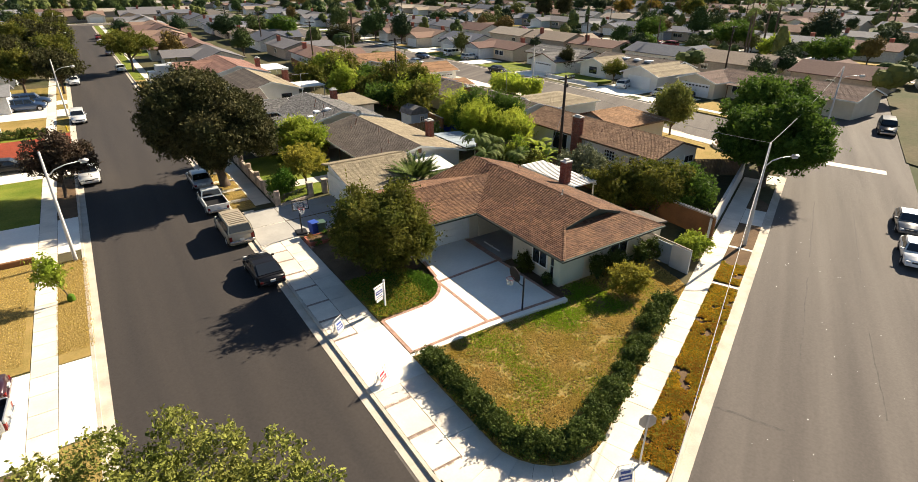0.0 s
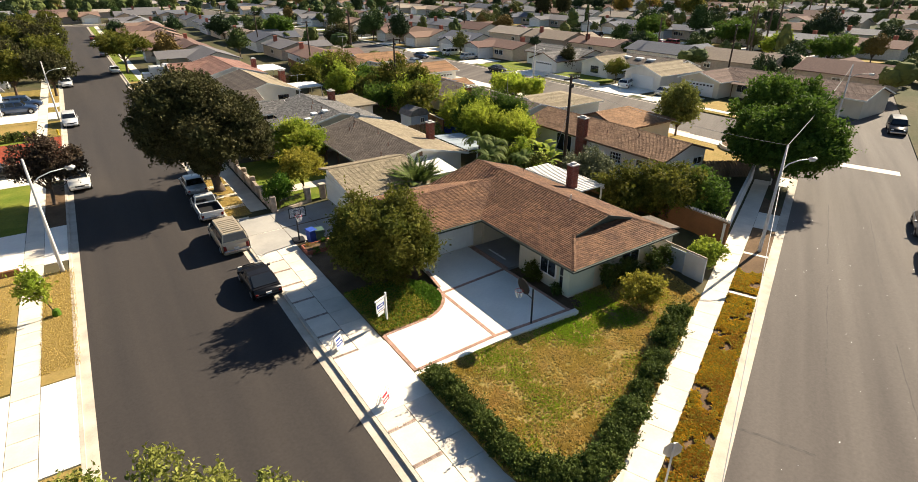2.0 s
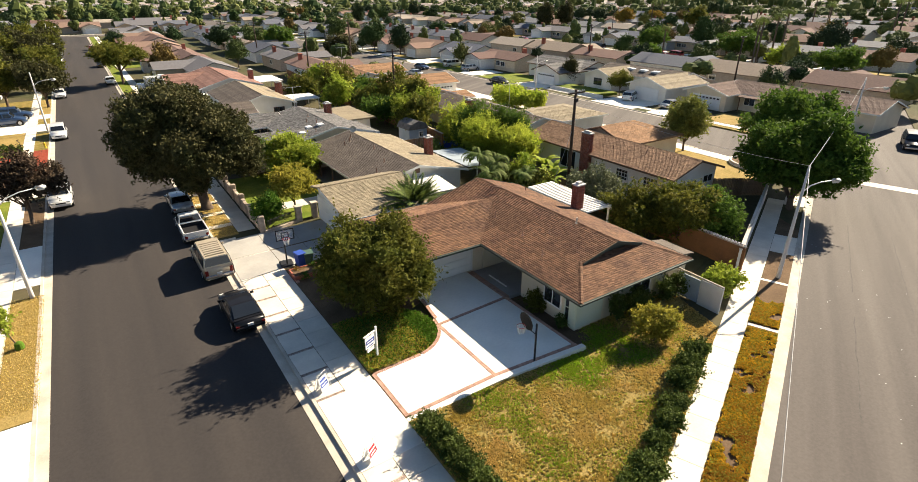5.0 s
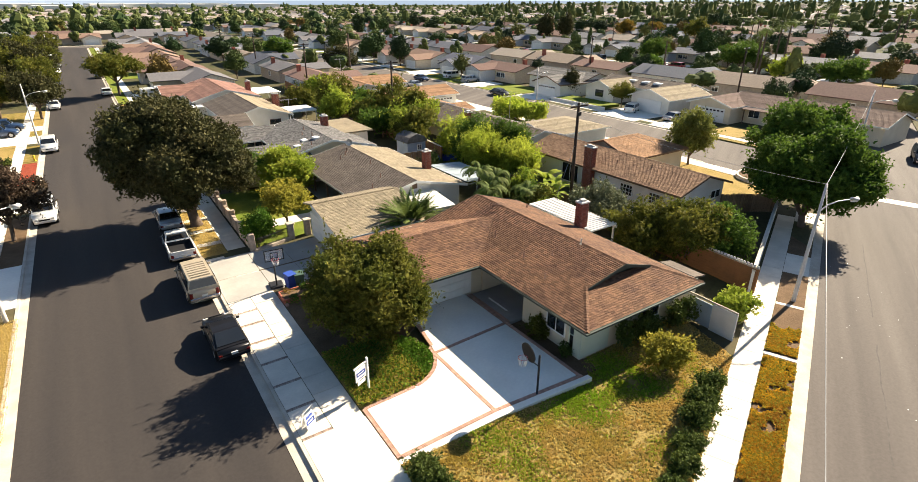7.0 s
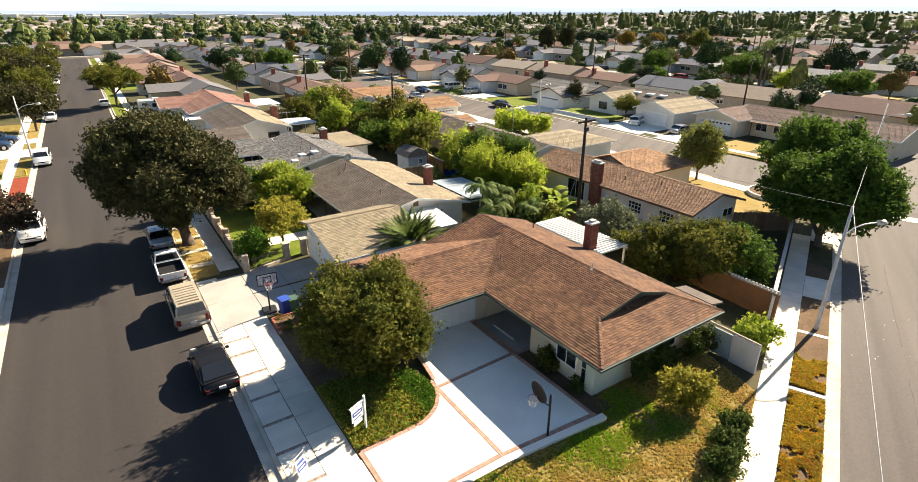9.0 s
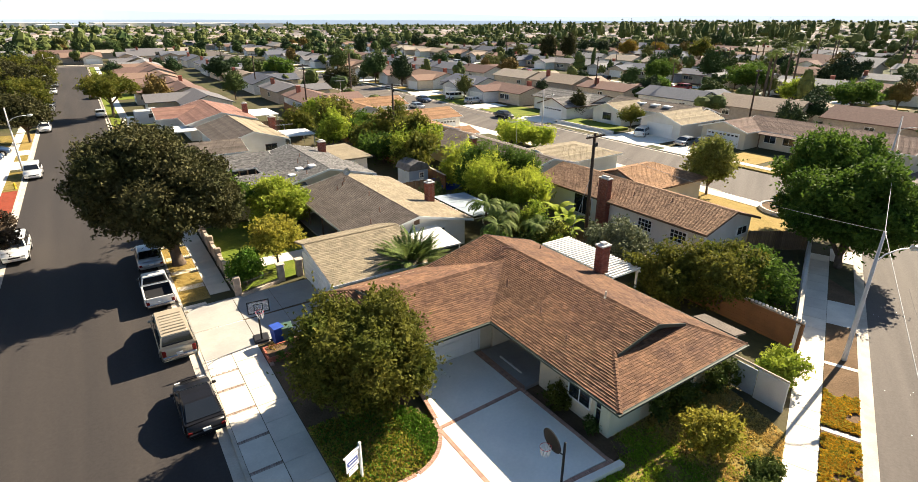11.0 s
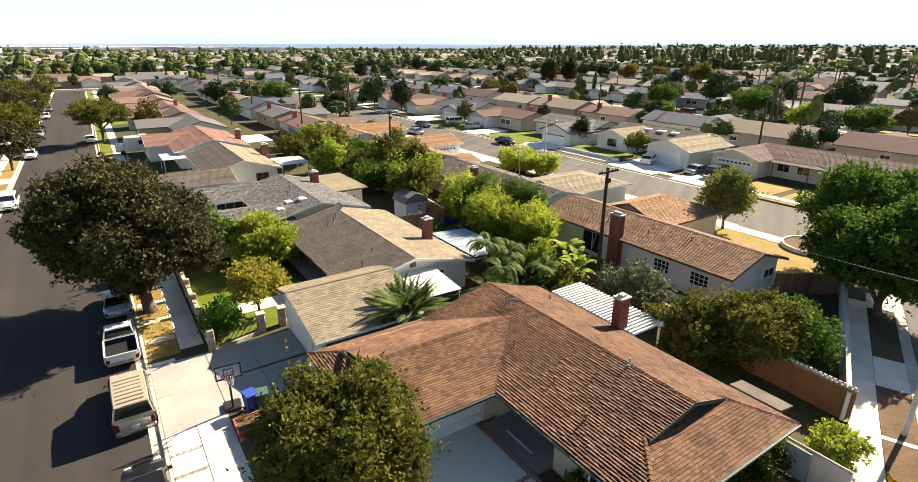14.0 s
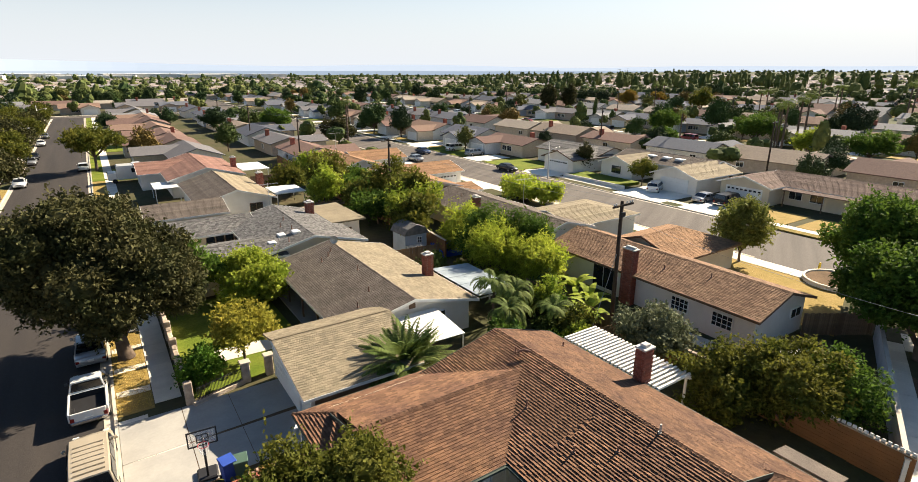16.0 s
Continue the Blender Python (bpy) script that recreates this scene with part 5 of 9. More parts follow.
window(h2, 50.2, 33.16, 1.3, 1.5, 0.8, 0, TRIM_WHITE, (2, 1))
for x, y in ((46.2, 41.5), (47.0, 38.0), (46.0, 45.8)):
    pipe(h2, x, y, H2Z + (x - 44.25) * 0.31, 0.35)
garage_door(h2, 59.66, 47.0, 0.05, 4.6, 2.1, 90)

n2 = thing("house", "rambling grey-shingled house with skylights", "house")
gable_block(n2, "y", 64.2, 77.4, 20.9, 30.1, 2.65, 0.24, 0, ROOF_GREY, STUCCO_CREAM, TRIM_WHITE, 0.6, 0.5, 0.19, tab=0.34, lip=0.020)
gable_block(n2, "x", 14.6, 22.5, 64.0, 70.2, 2.6, 0.24, 0, ROOF_GREY, STUCCO_CREAM, TRIM_WHITE, 0.5, 0.45, 0.19, tab=0.34, lip=0.020)
gable_block(n2, "x", 14.6, 22.5, 74.2, 80.6, 2.6, 0.24, 0, ROOF_GREY, STUCCO_CREAM, TRIM_WHITE, 0.5, 0.45, 0.19, tab=0.34, lip=0.020)
part("wall", Mesh().box(29.0, 70.9, 0, 32.9, 78.6, 2.72), STUCCO_WHITE, n2, "white rear addition wall")
part("roof", Mesh().box(27.6, 70.4, 2.73, 33.5, 79.1, 2.93, 0.03), ROOF_BEIGE, n2, "flat pale roof of the rear addition")
window(n2, 31.2, 70.86, 1.0, 1.5, 1.0, 0, TRIM_BROWN, (2, 1))
for x, y in ((23.0, 66.6), (24.2, 66.0), (21.8, 65.6)):
    part("skylight", Mesh().box(x, y, 2.65 + (x - 20.3) * 0.24, x + 0.7, y + 0.9, 2.65 + (x - 20.3) * 0.24 + 0.28, 0.04), SIGNWHITE, n2, "white skylight dome")
for x, y in ((24.0, 69.5), (24.8, 71.2), (23.4, 64.8), (24.6, 67.8)):
    pipe(n2, x, y, 2.65 + (x - 20.3) * 0.24, 0.4)
chimney(n2, 28.8, 75.0, 2.8, 4.35, 0.8, 0.7)
for k in range(4):
    window(n2, 18.2 + k * 0.9, 74.16, 0.6, 0.85, 1.9, 0, TRIM_BROWN, (1, 1))
part("court_post", Mesh().box(15.0, 70.2, 0, 15.2, 74.2, 2.55), STUCCO_CREAM, n2, "cream wall closing the light court")

n3 = thing("house", "white-gabled house, its roof coloured lighter on the sunward slope", "house")
# here too the slope facing the sun is painted lighter
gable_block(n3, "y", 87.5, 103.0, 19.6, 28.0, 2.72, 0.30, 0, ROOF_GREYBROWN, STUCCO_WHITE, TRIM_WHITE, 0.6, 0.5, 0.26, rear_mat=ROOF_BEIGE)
gable_block(n3, "x", 13.6, 21.5, 83.6, 90.4, 2.5, 0.26, 0, ROOF_GREYBROWN, STUCCO_WHITE, TRIM_WHITE, 0.5, 0.45, 0.26)
window(n3, 26.0, 87.46, 1.0, 1.6, 1.2, 0, TRIM_BROWN, (2, 1))
chimney(n3, 29.0, 97.0, 0.0, 4.3, 0.9, 0.8)
pc = thing("patio_cover", "white patio cover behind the gabled house", "patio cover")
part("roof", Mesh().box(29.4, 90.6, 2.2, 33.6, 96.0, 2.32, 0.02), TRIM_WHITE, pc)
for x, y in ((33.3, 90.8), (33.3, 95.7), (29.6, 90.8), (29.6, 95.7)):
    part("post", Mesh().box(x, y, 0, x + 0.1, y + 0.1, 2.2), TRIM_WHITE, pc)

n4 = thing("house", "low house under faded red-brown shingles", "house")
gable_block(n4, "y", 106.6, 124.5, 18.6, 28.6, 2.7, 0.27, 0, ROOF_RED, STUCCO_WHITE, TRIM_WHITE, 0.6, 0.5, 0.28)
gable_block(n4, "x", 15.2, 24.0, 115.2, 124.0, 2.6, 0.26, 0, ROOF_RED, STUCCO_WHITE, TRIM_WHITE, 0.5, 0.45, 0.28)
chimney(n4, 28.9, 113.5, 2.6, 4.4, 0.8, 0.7)
pc = thing("patio_cover", "white patio cover behind the red-roofed house", "patio cover")
part("roof", Mesh().box(30.0, 112.0, 2.2, 34.4, 120.0, 2.32, 0.02), TRIM_WHITE, pc)
for x, y in ((34.1, 112.2), (34.1, 119.7)):
    part("post", Mesh().box(x, y, 0, x + 0.1, y + 0.1, 2.2), TRIM_WHITE, pc)
pc = thing("patio_cover", "white carport roof beside the red-roofed house", "patio cover")
part("roof", Mesh().box(16.0, 103.6, 2.1, 19.4, 109.0, 2.22, 0.02), TRIM_WHITE, pc)
for x, y in ((16.1, 103.8), (19.2, 103.8), (16.1, 108.8)):
    part("post", Mesh().box(x, y, 0, x + 0.1, y + 0.1, 2.1), TRIM_WHITE, pc)

h3 = thing("house", "long low house with grey weathered roof", "house")
gable_block(h3, "y", 55.4, 76.2, 45.0, 52.4, 2.55, 0.26, 0, ROOF_GREYBROWN, STUCCO_WHITE, TRIM_WHITE, 0.6, 0.5, 0.19, tab=0.4, rear_mat=ROOF_GREYBROWN)
gable_block(h3, "x", 51.4, 61.4, 56.6, 64.4, 2.45, 0.2, 0, ROOF_BEIGE, STUCCO_WHITE, TRIM_WHITE, 0.5, 0.45, 0.25, hip=(False, True))
part("lean_to", Mesh().slab([(46.6, 57.0, 3.02), (46.6, 66.4, 3.02), (43.2, 66.4, 2.45), (43.2, 57.0, 2.45)], 0.12), ROOF_BEIGE, h3, "beige lean-to roof over the patio")
for y in (57.3, 61.7, 66.1):
    part("post", Mesh().box(43.3, y, 0, 43.42, y + 0.12, 2.42), TRIM_WHITE, h3)
chimney(h3, 46.2, 67.4, 2.6, 4.2, 0.8, 0.8)
for x, y in ((47.4, 58.0), (48.0, 56.8), (47.7, 58.6), (47.3, 72.0)):
    pipe(h3, x, y, 2.55 + (x - 44.4) * 0.26, 0.4)

h4 = thing("house", "house with sunlit orange-tan shingle roof and white garage", "house")
gable_block(h4, "y", 79.6, 95.6, 43.3, 52.5, 2.65, 0.26, 0, ROOF_TAN, STUCCO_WHITE, TRIM_WHITE, 0.6, 0.5, 0.26)
gable_block(h4, "x", 50.5, 59.6, 90.6, 98.6, 2.6, 0.26, 0, ROOF_TAN, STUCCO_WHITE, TRIM_WHITE, 0.5, 0.45, 0.26)
gable_block(h4, "x", 46.0, 54.0, 77.6, 82.6, 2.45, 0.2, 0, ROOF_TAN, STUCCO_CREAM, TRIM_WHITE, 0.5, 0.45, 0.26)
garage_door(h4, 56.2, 90.56, 0.05, 5.0, 2.1, 0, True)
chimney(h4, 43.0, 88.0, 0.0, 4.5, 0.8, 0.8)
h5 = thing("house", "house with orange-brown shingle roof and white gables", "house")
gable_block(h5, "y", 101.4, 118.2, 42.8, 51.0, 2.7, 0.28, 0, ROOF_TAN, STUCCO_WHITE, TRIM_WHITE, 0.6, 0.5, 0.28)
gable_block(h5, "x", 49.0, 58.5, 108.0, 116.0, 2.7, 0.28, 0, ROOF_TAN, STUCCO_WHITE, TRIM_WHITE, 0.5, 0.45, 0.28)
window(h5, 45.6, 101.36, 1.0, 1.6, 1.2, 0, TRIM_BROWN, (2, 1))
chimney(h5, 43.6, 107.0, 2.7, 4.6, 0.8, 0.8)

# houses across the parallel street
r1 = thing("house", "long mauve-brown roofed house with white garage door", "house")
gable_block(r1, "y", 35.0, 57.4, 91.2, 99.6, 2.65, 0.30, 0, ROOF_MAUVE, STUCCO_CREAM, TRIM_WHITE, 0.6, 0.5, 0.28)
gable_block(r1, "x", 87.4, 96.0, 54.6, 61.8, 2.65, 0.30, 0, ROOF_MAUVE, STUCCO_CREAM, TRIM_WHITE, 0.5, 0.45, 0.28, hip=(False, False))
garage_door(r1, 87.36, 58.2, 0.05, 5.2, 2.1, -90, True)
part("porch_roof", Mesh().slab([(89.4, 38.0, 2.40), (89.4, 54.0, 2.40), (91.6, 54.0, 2.78), (91.6, 38.0, 2.78)], 0.1), ROOF_MAUVE, r1, "porch roof along the front")
for y in (38.4, 43.2, 48.6, 53.6):
    part("post", Mesh().box(89.6, y, 0, 89.72, y + 0.12, 2.36), TRIM_BROWN, r1)
for y in (40.0, 45.0, 50.0, 52.8):
    window(r1, 91.16, y, 0.9, 1.8, 1.2, -90, TRIM_WHITE, (2, 1))
r2 = thing("house", "white house with pale beige gables and skylights", "house")
gable_block(r2, "y", 67.5, 86.0, 92.0, 100.0, 2.7, 0.30, 0, ROOF_GREYBROWN, STUCCO_WHITE, TRIM_WHITE, 0.6, 0.5, 0.28)
gable_block(r2, "x", 85.0, 96.0, 64.2, 72.0, 2.6, 0.34, 0, ROOF_BEIGE, STUCCO_WHITE, TRIM_WHITE, 0.5, 0.5, 0.28)
gable_block(r2, "x", 86.6, 96.0, 77.6, 84.6, 2.6, 0.34, 0, ROOF_BEIGE, STUCCO_WHITE, TRIM_WHITE, 0.5, 0.5, 0.28)
garage_door(r2, 84.96, 68.1, 0.05, 4.8, 2.1, -90)
window(r2, 86.56, 81.1, 0.9, 2.0, 1.3, -90, TRIM_GREEN, (2, 1))
window(r2, 94.0, 64.16, 1.0, 0.9, 1.6, 0, TRIM_BROWN, (1, 1))
for y in (72.9, 75.6, 78.7):
    part("skylight", Mesh().box(93.6, y, 3.35, 94.8, y + 1.5, 3.72, 0.05), SIGNWHITE, r2, "white skylight dome")
r3 = thing("house", "white gabled house with grey roof and white garage", "house")
gable_block(r3, "y", 88.2, 104.5, 89.0, 98.0, 2.7, 0.28, 0, ROOF_GREY, STUCCO_WHITE, TRIM_BROWN, 0.6, 0.5, 0.28)
gable_block(r3, "x", 82.6, 93.0, 87.8, 95.4, 2.6, 0.34, 0, ROOF_GREY, STUCCO_WHITE, TRIM_BROWN, 0.5, 0.5, 0.28)
garage_door(r3, 82.56, 91.6, 0.05, 4.8, 2.1, -90, True)


def plain_house(seed, chim=True):
    """A house of the wider suburb: walls, one roof mesh, garage door, windows, chimney. Street side: -y."""
    rnd = random.Random(seed)
    e = thing("house", "single-storey suburban house with shingle roof", "house", "houses of the suburb")
    L, D = rnd.uniform(14.0, 16.5), rnd.uniform(8.0, 9.4)
    gw, gd = rnd.uniform(6.2, 7.2), rnd.uniform(4.0, 6.5)
    gx = rnd.choice((-1, 1)) * (L / 2 - gw / 2)
    eave, sl, ov = 2.7, rnd.uniform(0.28, 0.38), 0.55
    hip = rnd.random() < 0.35
    r = Mesh()
    half = D / 2 + ov
    zr = eave + half * sl
    inset = half if hip else 0.0
    for s in (-1, 1):
        r.slab([(-L / 2 - ov, s * half, eave), (L / 2 + ov, s * half, eave), (L / 2 + ov - inset, 0, zr), (-L / 2 - ov + inset, 0, zr)], 0.16)
    for s in (-1, 1):
        if hip:
            r.slab([(s * (L / 2 + ov), -half, eave), (s * (L / 2 + ov), half, eave), (s * (L / 2 + ov - inset), 0, zr)], 0.16)
    gh = gw / 2 + ov
    gz = eave + gh * sl
    back = 0.0
    for s in (-1, 1):
        r.slab([(gx + s * gh, -D / 2 - gd - ov, eave), (gx + s * gh, back - half + gh * 0.2, eave), (gx, back, gz), (gx, -D / 2 - gd - ov, gz)], 0.16)
    top = [] if hip else [(0, zr - 0.2)]
    prof = [(-D / 2, -0.1), (D / 2, -0.1), (D / 2, eave + 0.12)] + top + [(-D / 2, eave + 0.12)]
    n_ = len(prof)
    w = Mesh().add([(-L / 2, b, z) for b, z in prof] + [(L / 2, b, z) for b, z in prof], [tuple(range(n_)), tuple(range(n_, 2 * n_))] + [(i, (i + 1) % n_, n_ + (i + 1) % n_, n_ + i) for i in range(n_)])
    prof = [(gx - gw / 2, -0.1), (gx + gw / 2, -0.1), (gx + gw / 2, eave + 0.12), (gx, gz - 0.2), (gx - gw / 2, eave + 0.12)]
    part("wall", w, WALL_ANY, e)
    w = Mesh().add([(b, -D / 2 - gd, z) for b, z in prof] + [(b, -D / 2 + 0.05, z) for b, z in prof], [tuple(range(5)), tuple(range(5, 10))] + [(i, (i + 1) % 5, 5 + (i + 1) % 5, 5 + i) for i in range(5)])
    part("wall", w, WALL_ANY, e)
    part("roof", r, ROOF_ANY, e)
    garage_door(e, gx, -D / 2 - gd - 0.04, 0.05, 4.8, 2.1, 0)
    for k in range(2):
        window(e, -gx * (0.2 + 0.45 * k) if abs(gx) > 1 else k * 3 - 3, -D / 2 - 0.04, 0.95, 1.6, 1.15, 0, None, (2, 1))
    window(e, (seed % 3 - 1) * L * 0.3, D / 2 + 0.04, 0.95, 1.5, 1.1, 180, None, (2, 1))
    if chim:
        c = Mesh().box(L * 0.2, D * 0.18, 2.5, L * 0.2 + 0.9, D * 0.18 + 0.8, zr + 0.7, 0.03).box(L * 0.2 - 0.06, D * 0.18 - 0.06, zr + 0.7, L * 0.2 + 0.96, D * 0.18 + 0.86, zr + 0.82, 0.02)
        part("chimney", c, CHIMBRICK, e, "red brick chimney")
    return e


kinds = [plain_house(s, s % 2 == 0) for s in range(7)]
spots = []                               # places of houses: x, y, turn
for y in range(136, 278, 19):
    spots.append((25, y, -90))
for x in range(-125, 60, 19):
    spots.append((x, 311, 0))
    spots.append((x + 7, 345, 180))
for y in range(128, 276, 20):
    spots.append((cmid(y) - 24, y, 90))
for y in range(115, 420, 19):
    spots.append((cmid(y) + 22, y, -90))
for y in [24, 48, 70, 92, 112, 132] + list(range(152, 280, 21)):
    spots.append((-19, y, 90))
for x, turn, y0 in ((116, 90, 48), (168, -90, 44), (200, 90, 60), (247, -90, 66), (279, 90, 76), (326, -90, 92), (358, 90, 100), (-52, -90, 60), (-85, 90, 150)):
    for y in range(y0, 430 if x > 0 else 274, 19):
        spots.append((x, y, turn))
for s in (104, 122, 140):
    p = bpoint(s, B1 - 15)
    spots.append((p[0], p[1], 180 + 23.1))
rs = random.Random(11)
used = []
for i, (x, y, turn) in enumerate(spots):
    k = rs.randrange(7)
    m = pose(x + rs.uniform(-1, 1), y + rs.uniform(-1.2, 1.2), 0.0 if math.hypot(x, y) < 400 else terrain(x, y), 0, 0, turn + rs.uniform(-1.5, 1.5))
    used.append((x, y))
    if k < len(kinds) and kinds[k] is not None and kinds[k].get("placed") is None:
        kinds[k].matrix_basis = m
        kinds[k]["placed"] = 1
    else:
        copy_thing(kinds[k], m)
for k in kinds:
    if "placed" in k:
        del k["placed"]
for o in list(scene.objects):
    if "placed" in o:
        del o["placed"]
# streets farther off
for k, x in enumerate((142.0, 223.5, 302.5)):
    setting("road_far", Mesh().box(x - 5.3, 36 + 10 * k, -0.2, x + 5.3, 430, 0.03), ASPHALT_OLD, "faded asphalt street of the suburb", "road")
    for s in (-1, 1):
        setting("pavement_far", Mesh().box(x + s * 6.6 - 0.9, 36 + 10 * k, -0.2, x + s * 6.6 + 0.9, 430, 0.06), CONCRETE, "pale concrete walk of a farther street", "pavement")
rs = random.Random(12)
for (x, y, turn) in spots:
    if abs(turn) == 90 and x > 60 and rs.random() < 0.75:
        s = 1 if turn == 90 else -1
        setting("lawn_far", Mesh().box(x + s * 9.5 - 3.2, y - 5 + rs.uniform(-2, 2), -0.1, x + s * 9.5 + 3.2, y + 4, 0.045), rs.choice((GREENLAWN, DRYLAWN, LAWN)), "front lawn of a suburban house", "lawn")
        setting("driveway_far", Mesh().box(x + s * 10 - 4.6, y + 5.0, -0.1, x + s * 10 + 4.6, y + 9.6, 0.05), DRIVE, "concrete driveway of a suburban house", "driveway")
# the last houses before the horizon, too far to tell apart
fh = Mesh()
rs = random.Random(13)
for k in range(2600):
    a, d = rs.uniform(-0.55, 1.45), 430 + 900 * rs.random() ** 1.5
    x, y = d * math.sin(a), d * math.cos(a)
    if x < 380 and y < 425 and x > -160:
        continue
    z = terrain(x, y)
    L, D = rs.uniform(7, 10), rs.uniform(4.5, 5.5)
    if rs.random() < 0.5:
        L, D = D, L
    q = [(x - L, y - D, z + 2.6), (x + L, y - D, z + 2.6), (x + L, y + D, z + 2.6), (x - L, y + D, z + 2.6)]
    if L > D:
        q += [(x - L * 0.6, y, z + 4.6), (x + L * 0.6, y, z + 4.6)]
        f = [(0, 1, 5, 4), (1, 2, 5), (2, 3, 4, 5), (3, 0, 4)]
    else:
        q += [(x, y - D * 0.6, z + 4.6), (x, y + D * 0.6, z + 4.6)]
        f = [(0, 1, 4), (1, 2, 5, 4), (2, 3, 5), (3, 0, 4, 5)]
    fh.add(q, f)
FARROOF = mat("distant_shingle", (0.30, 0.235, 0.185), (0.205, 0.205, 0.22), scale=0.012, rough=0.9, island=0.45)
whole("far_houses", fh, FARROOF, "shingle roofs of the distant suburb", "houses", kind="stuff")
fw = Mesh()
for q in range(0, len(fh.v), 6):
    c = fh.v[q:q + 4]
    ins = [(p[0] * 0.94 + sum(t[0] for t in c) / 4 * 0.06, p[1] * 0.94 + sum(t[1] for t in c) / 4 * 0.06) for p in c]
    fw.prism(ins, c[0][2] - 3.2, c[0][2] + 0.02)
whole("far_house_walls", fw, WALL_ANY, "pale walls of the distant suburb", "houses", kind="stuff")


# ---- trees and planting ----
def leaves(blobs, count, size, rnd, flat=0.0, slim=0.45, shell=0.55):
    """Many small leaves through the given ellipsoids (x, y, z, rx, ry, rz), thickest near their surface."""
    b = np.array(blobs, float)
    w = (b[:, 3] * b[:, 4] * b[:, 5]) ** 0.67
    pick = rnd.choice(len(b), count, p=w / w.sum())
    d = rnd.normal(size=(count, 3))
    d /= np.linalg.norm(d, axis=1)[:, None]
    r = shell + (1 - shell) * np.sqrt(rnd.random(count))
    r *= 1 + 0.10 * rnd.normal(size=count) + 0.22 * (rnd.random(count) < 0.10) * rnd.random(count)
    c = b[pick, :3] + d * r[:, None] * b[pick, 3:]
    nrm = d * 1.1 + rnd.normal(size=(count, 3)) * 0.55 + np.array((0, 0, 0.35 + flat))
    nrm /= np.linalg.norm(nrm, axis=1)[:, None]
    t = np.cross(nrm, rnd.normal(size=(count, 3)))
    t /= np.linalg.norm(t, axis=1)[:, None]
    s = np.cross(nrm, t)
    k = (size * (0.6 + 0.8 * rnd.random(count)))[:, None]
    v = np.stack([c - t * k, c + s * k * slim + nrm * k * 0.12, c + t * k - nrm * k * 0.2, c - s * k * slim + nrm * k * 0.12], 1).reshape(-1, 3)
    return v


def sprays(blobs, count, size, rnd, per=10, slim=0.5, reach=3.6, shell=0.45, wild=0.06):
    """Twigs set with leaves, standing out of the given ellipsoids; some reach far out of the crown."""
    b = np.array(blobs, float)
    w = (b[:, 3] * b[:, 4] * b[:, 5]) ** 0.67
    n = count // per
    pick = rnd.choice(len(b), n, p=w / w.sum())
    d = rnd.normal(size=(n, 3))
    d /= np.linalg.norm(d, axis=1)[:, None]
    r = shell + (1 - shell) * np.sqrt(rnd.random(n))
    c = b[pick, :3] + d * r[:, None] * b[pick, 3:]
    mid = b[:, :3].mean(0)
    out = c - mid
    out /= np.linalg.norm(out, axis=1)[:, None] + 1e-6
    ax = d * 0.5 + out * 0.55 + rnd.normal(size=(n, 3)) * 0.35 + np.array((0, 0, 0.3))
    ax /= np.linalg.norm(ax, axis=1)[:, None]
    far = size * reach * (0.6 + 0.8 * rnd.random(n)) * np.where(rnd.random(n) < wild, 2.3, 1.0)
    u = np.tile((np.arange(per) + 0.5) / per, n)
    k = np.repeat(np.arange(n), per)
    m = n * per
    loose = rnd.normal(size=(m, 3)) * (size * 1.15 * (1.1 - 0.7 * u))[:, None]
    p = c[k] + ax[k] * (far[k] * u)[:, None] + loose
    t = ax[k] * 0.5 + rnd.normal(size=(m, 3)) * 0.75
    t /= np.linalg.norm(t, axis=1)[:, None]
    nrm = np.cross(t, rnd.normal(size=(m, 3))) + out[k] * 0.5 + np.array((0, 0, 0.35))
    nrm -= t * (nrm * t).sum(1)[:, None]
    nrm /= np.linalg.norm(nrm, axis=1)[:, None]
    s = np.cross(nrm, t)
    q = (size * (0.6 + 0.7 * rnd.random(m)))[:, None]
    return np.stack([p - t * q, p + s * q * slim + nrm * q * 0.1, p + t * q - nrm * q * 0.2, p - s * q * slim + nrm * q * 0.1], 1).reshape(-1, 3)


def leaf_mesh(name, v, material):
    n = len(v) // 4
    me = bpy.data.meshes.new(name)
    me.vertices.add(len(v))
    me.vertices.foreach_set("co", v.astype(np.float32).ravel())
    me.loops.add(n * 4)
    me.loops.foreach_set("vertex_index", np.arange(n * 4, dtype=np.int32))
    me.polygons.add(n)
    me.polygons.foreach_set("loop_start", np.arange(0, n * 4, 4, dtype=np.int32))
    me.update(calc_edges=True)
    me.materials.append(material)
    return me


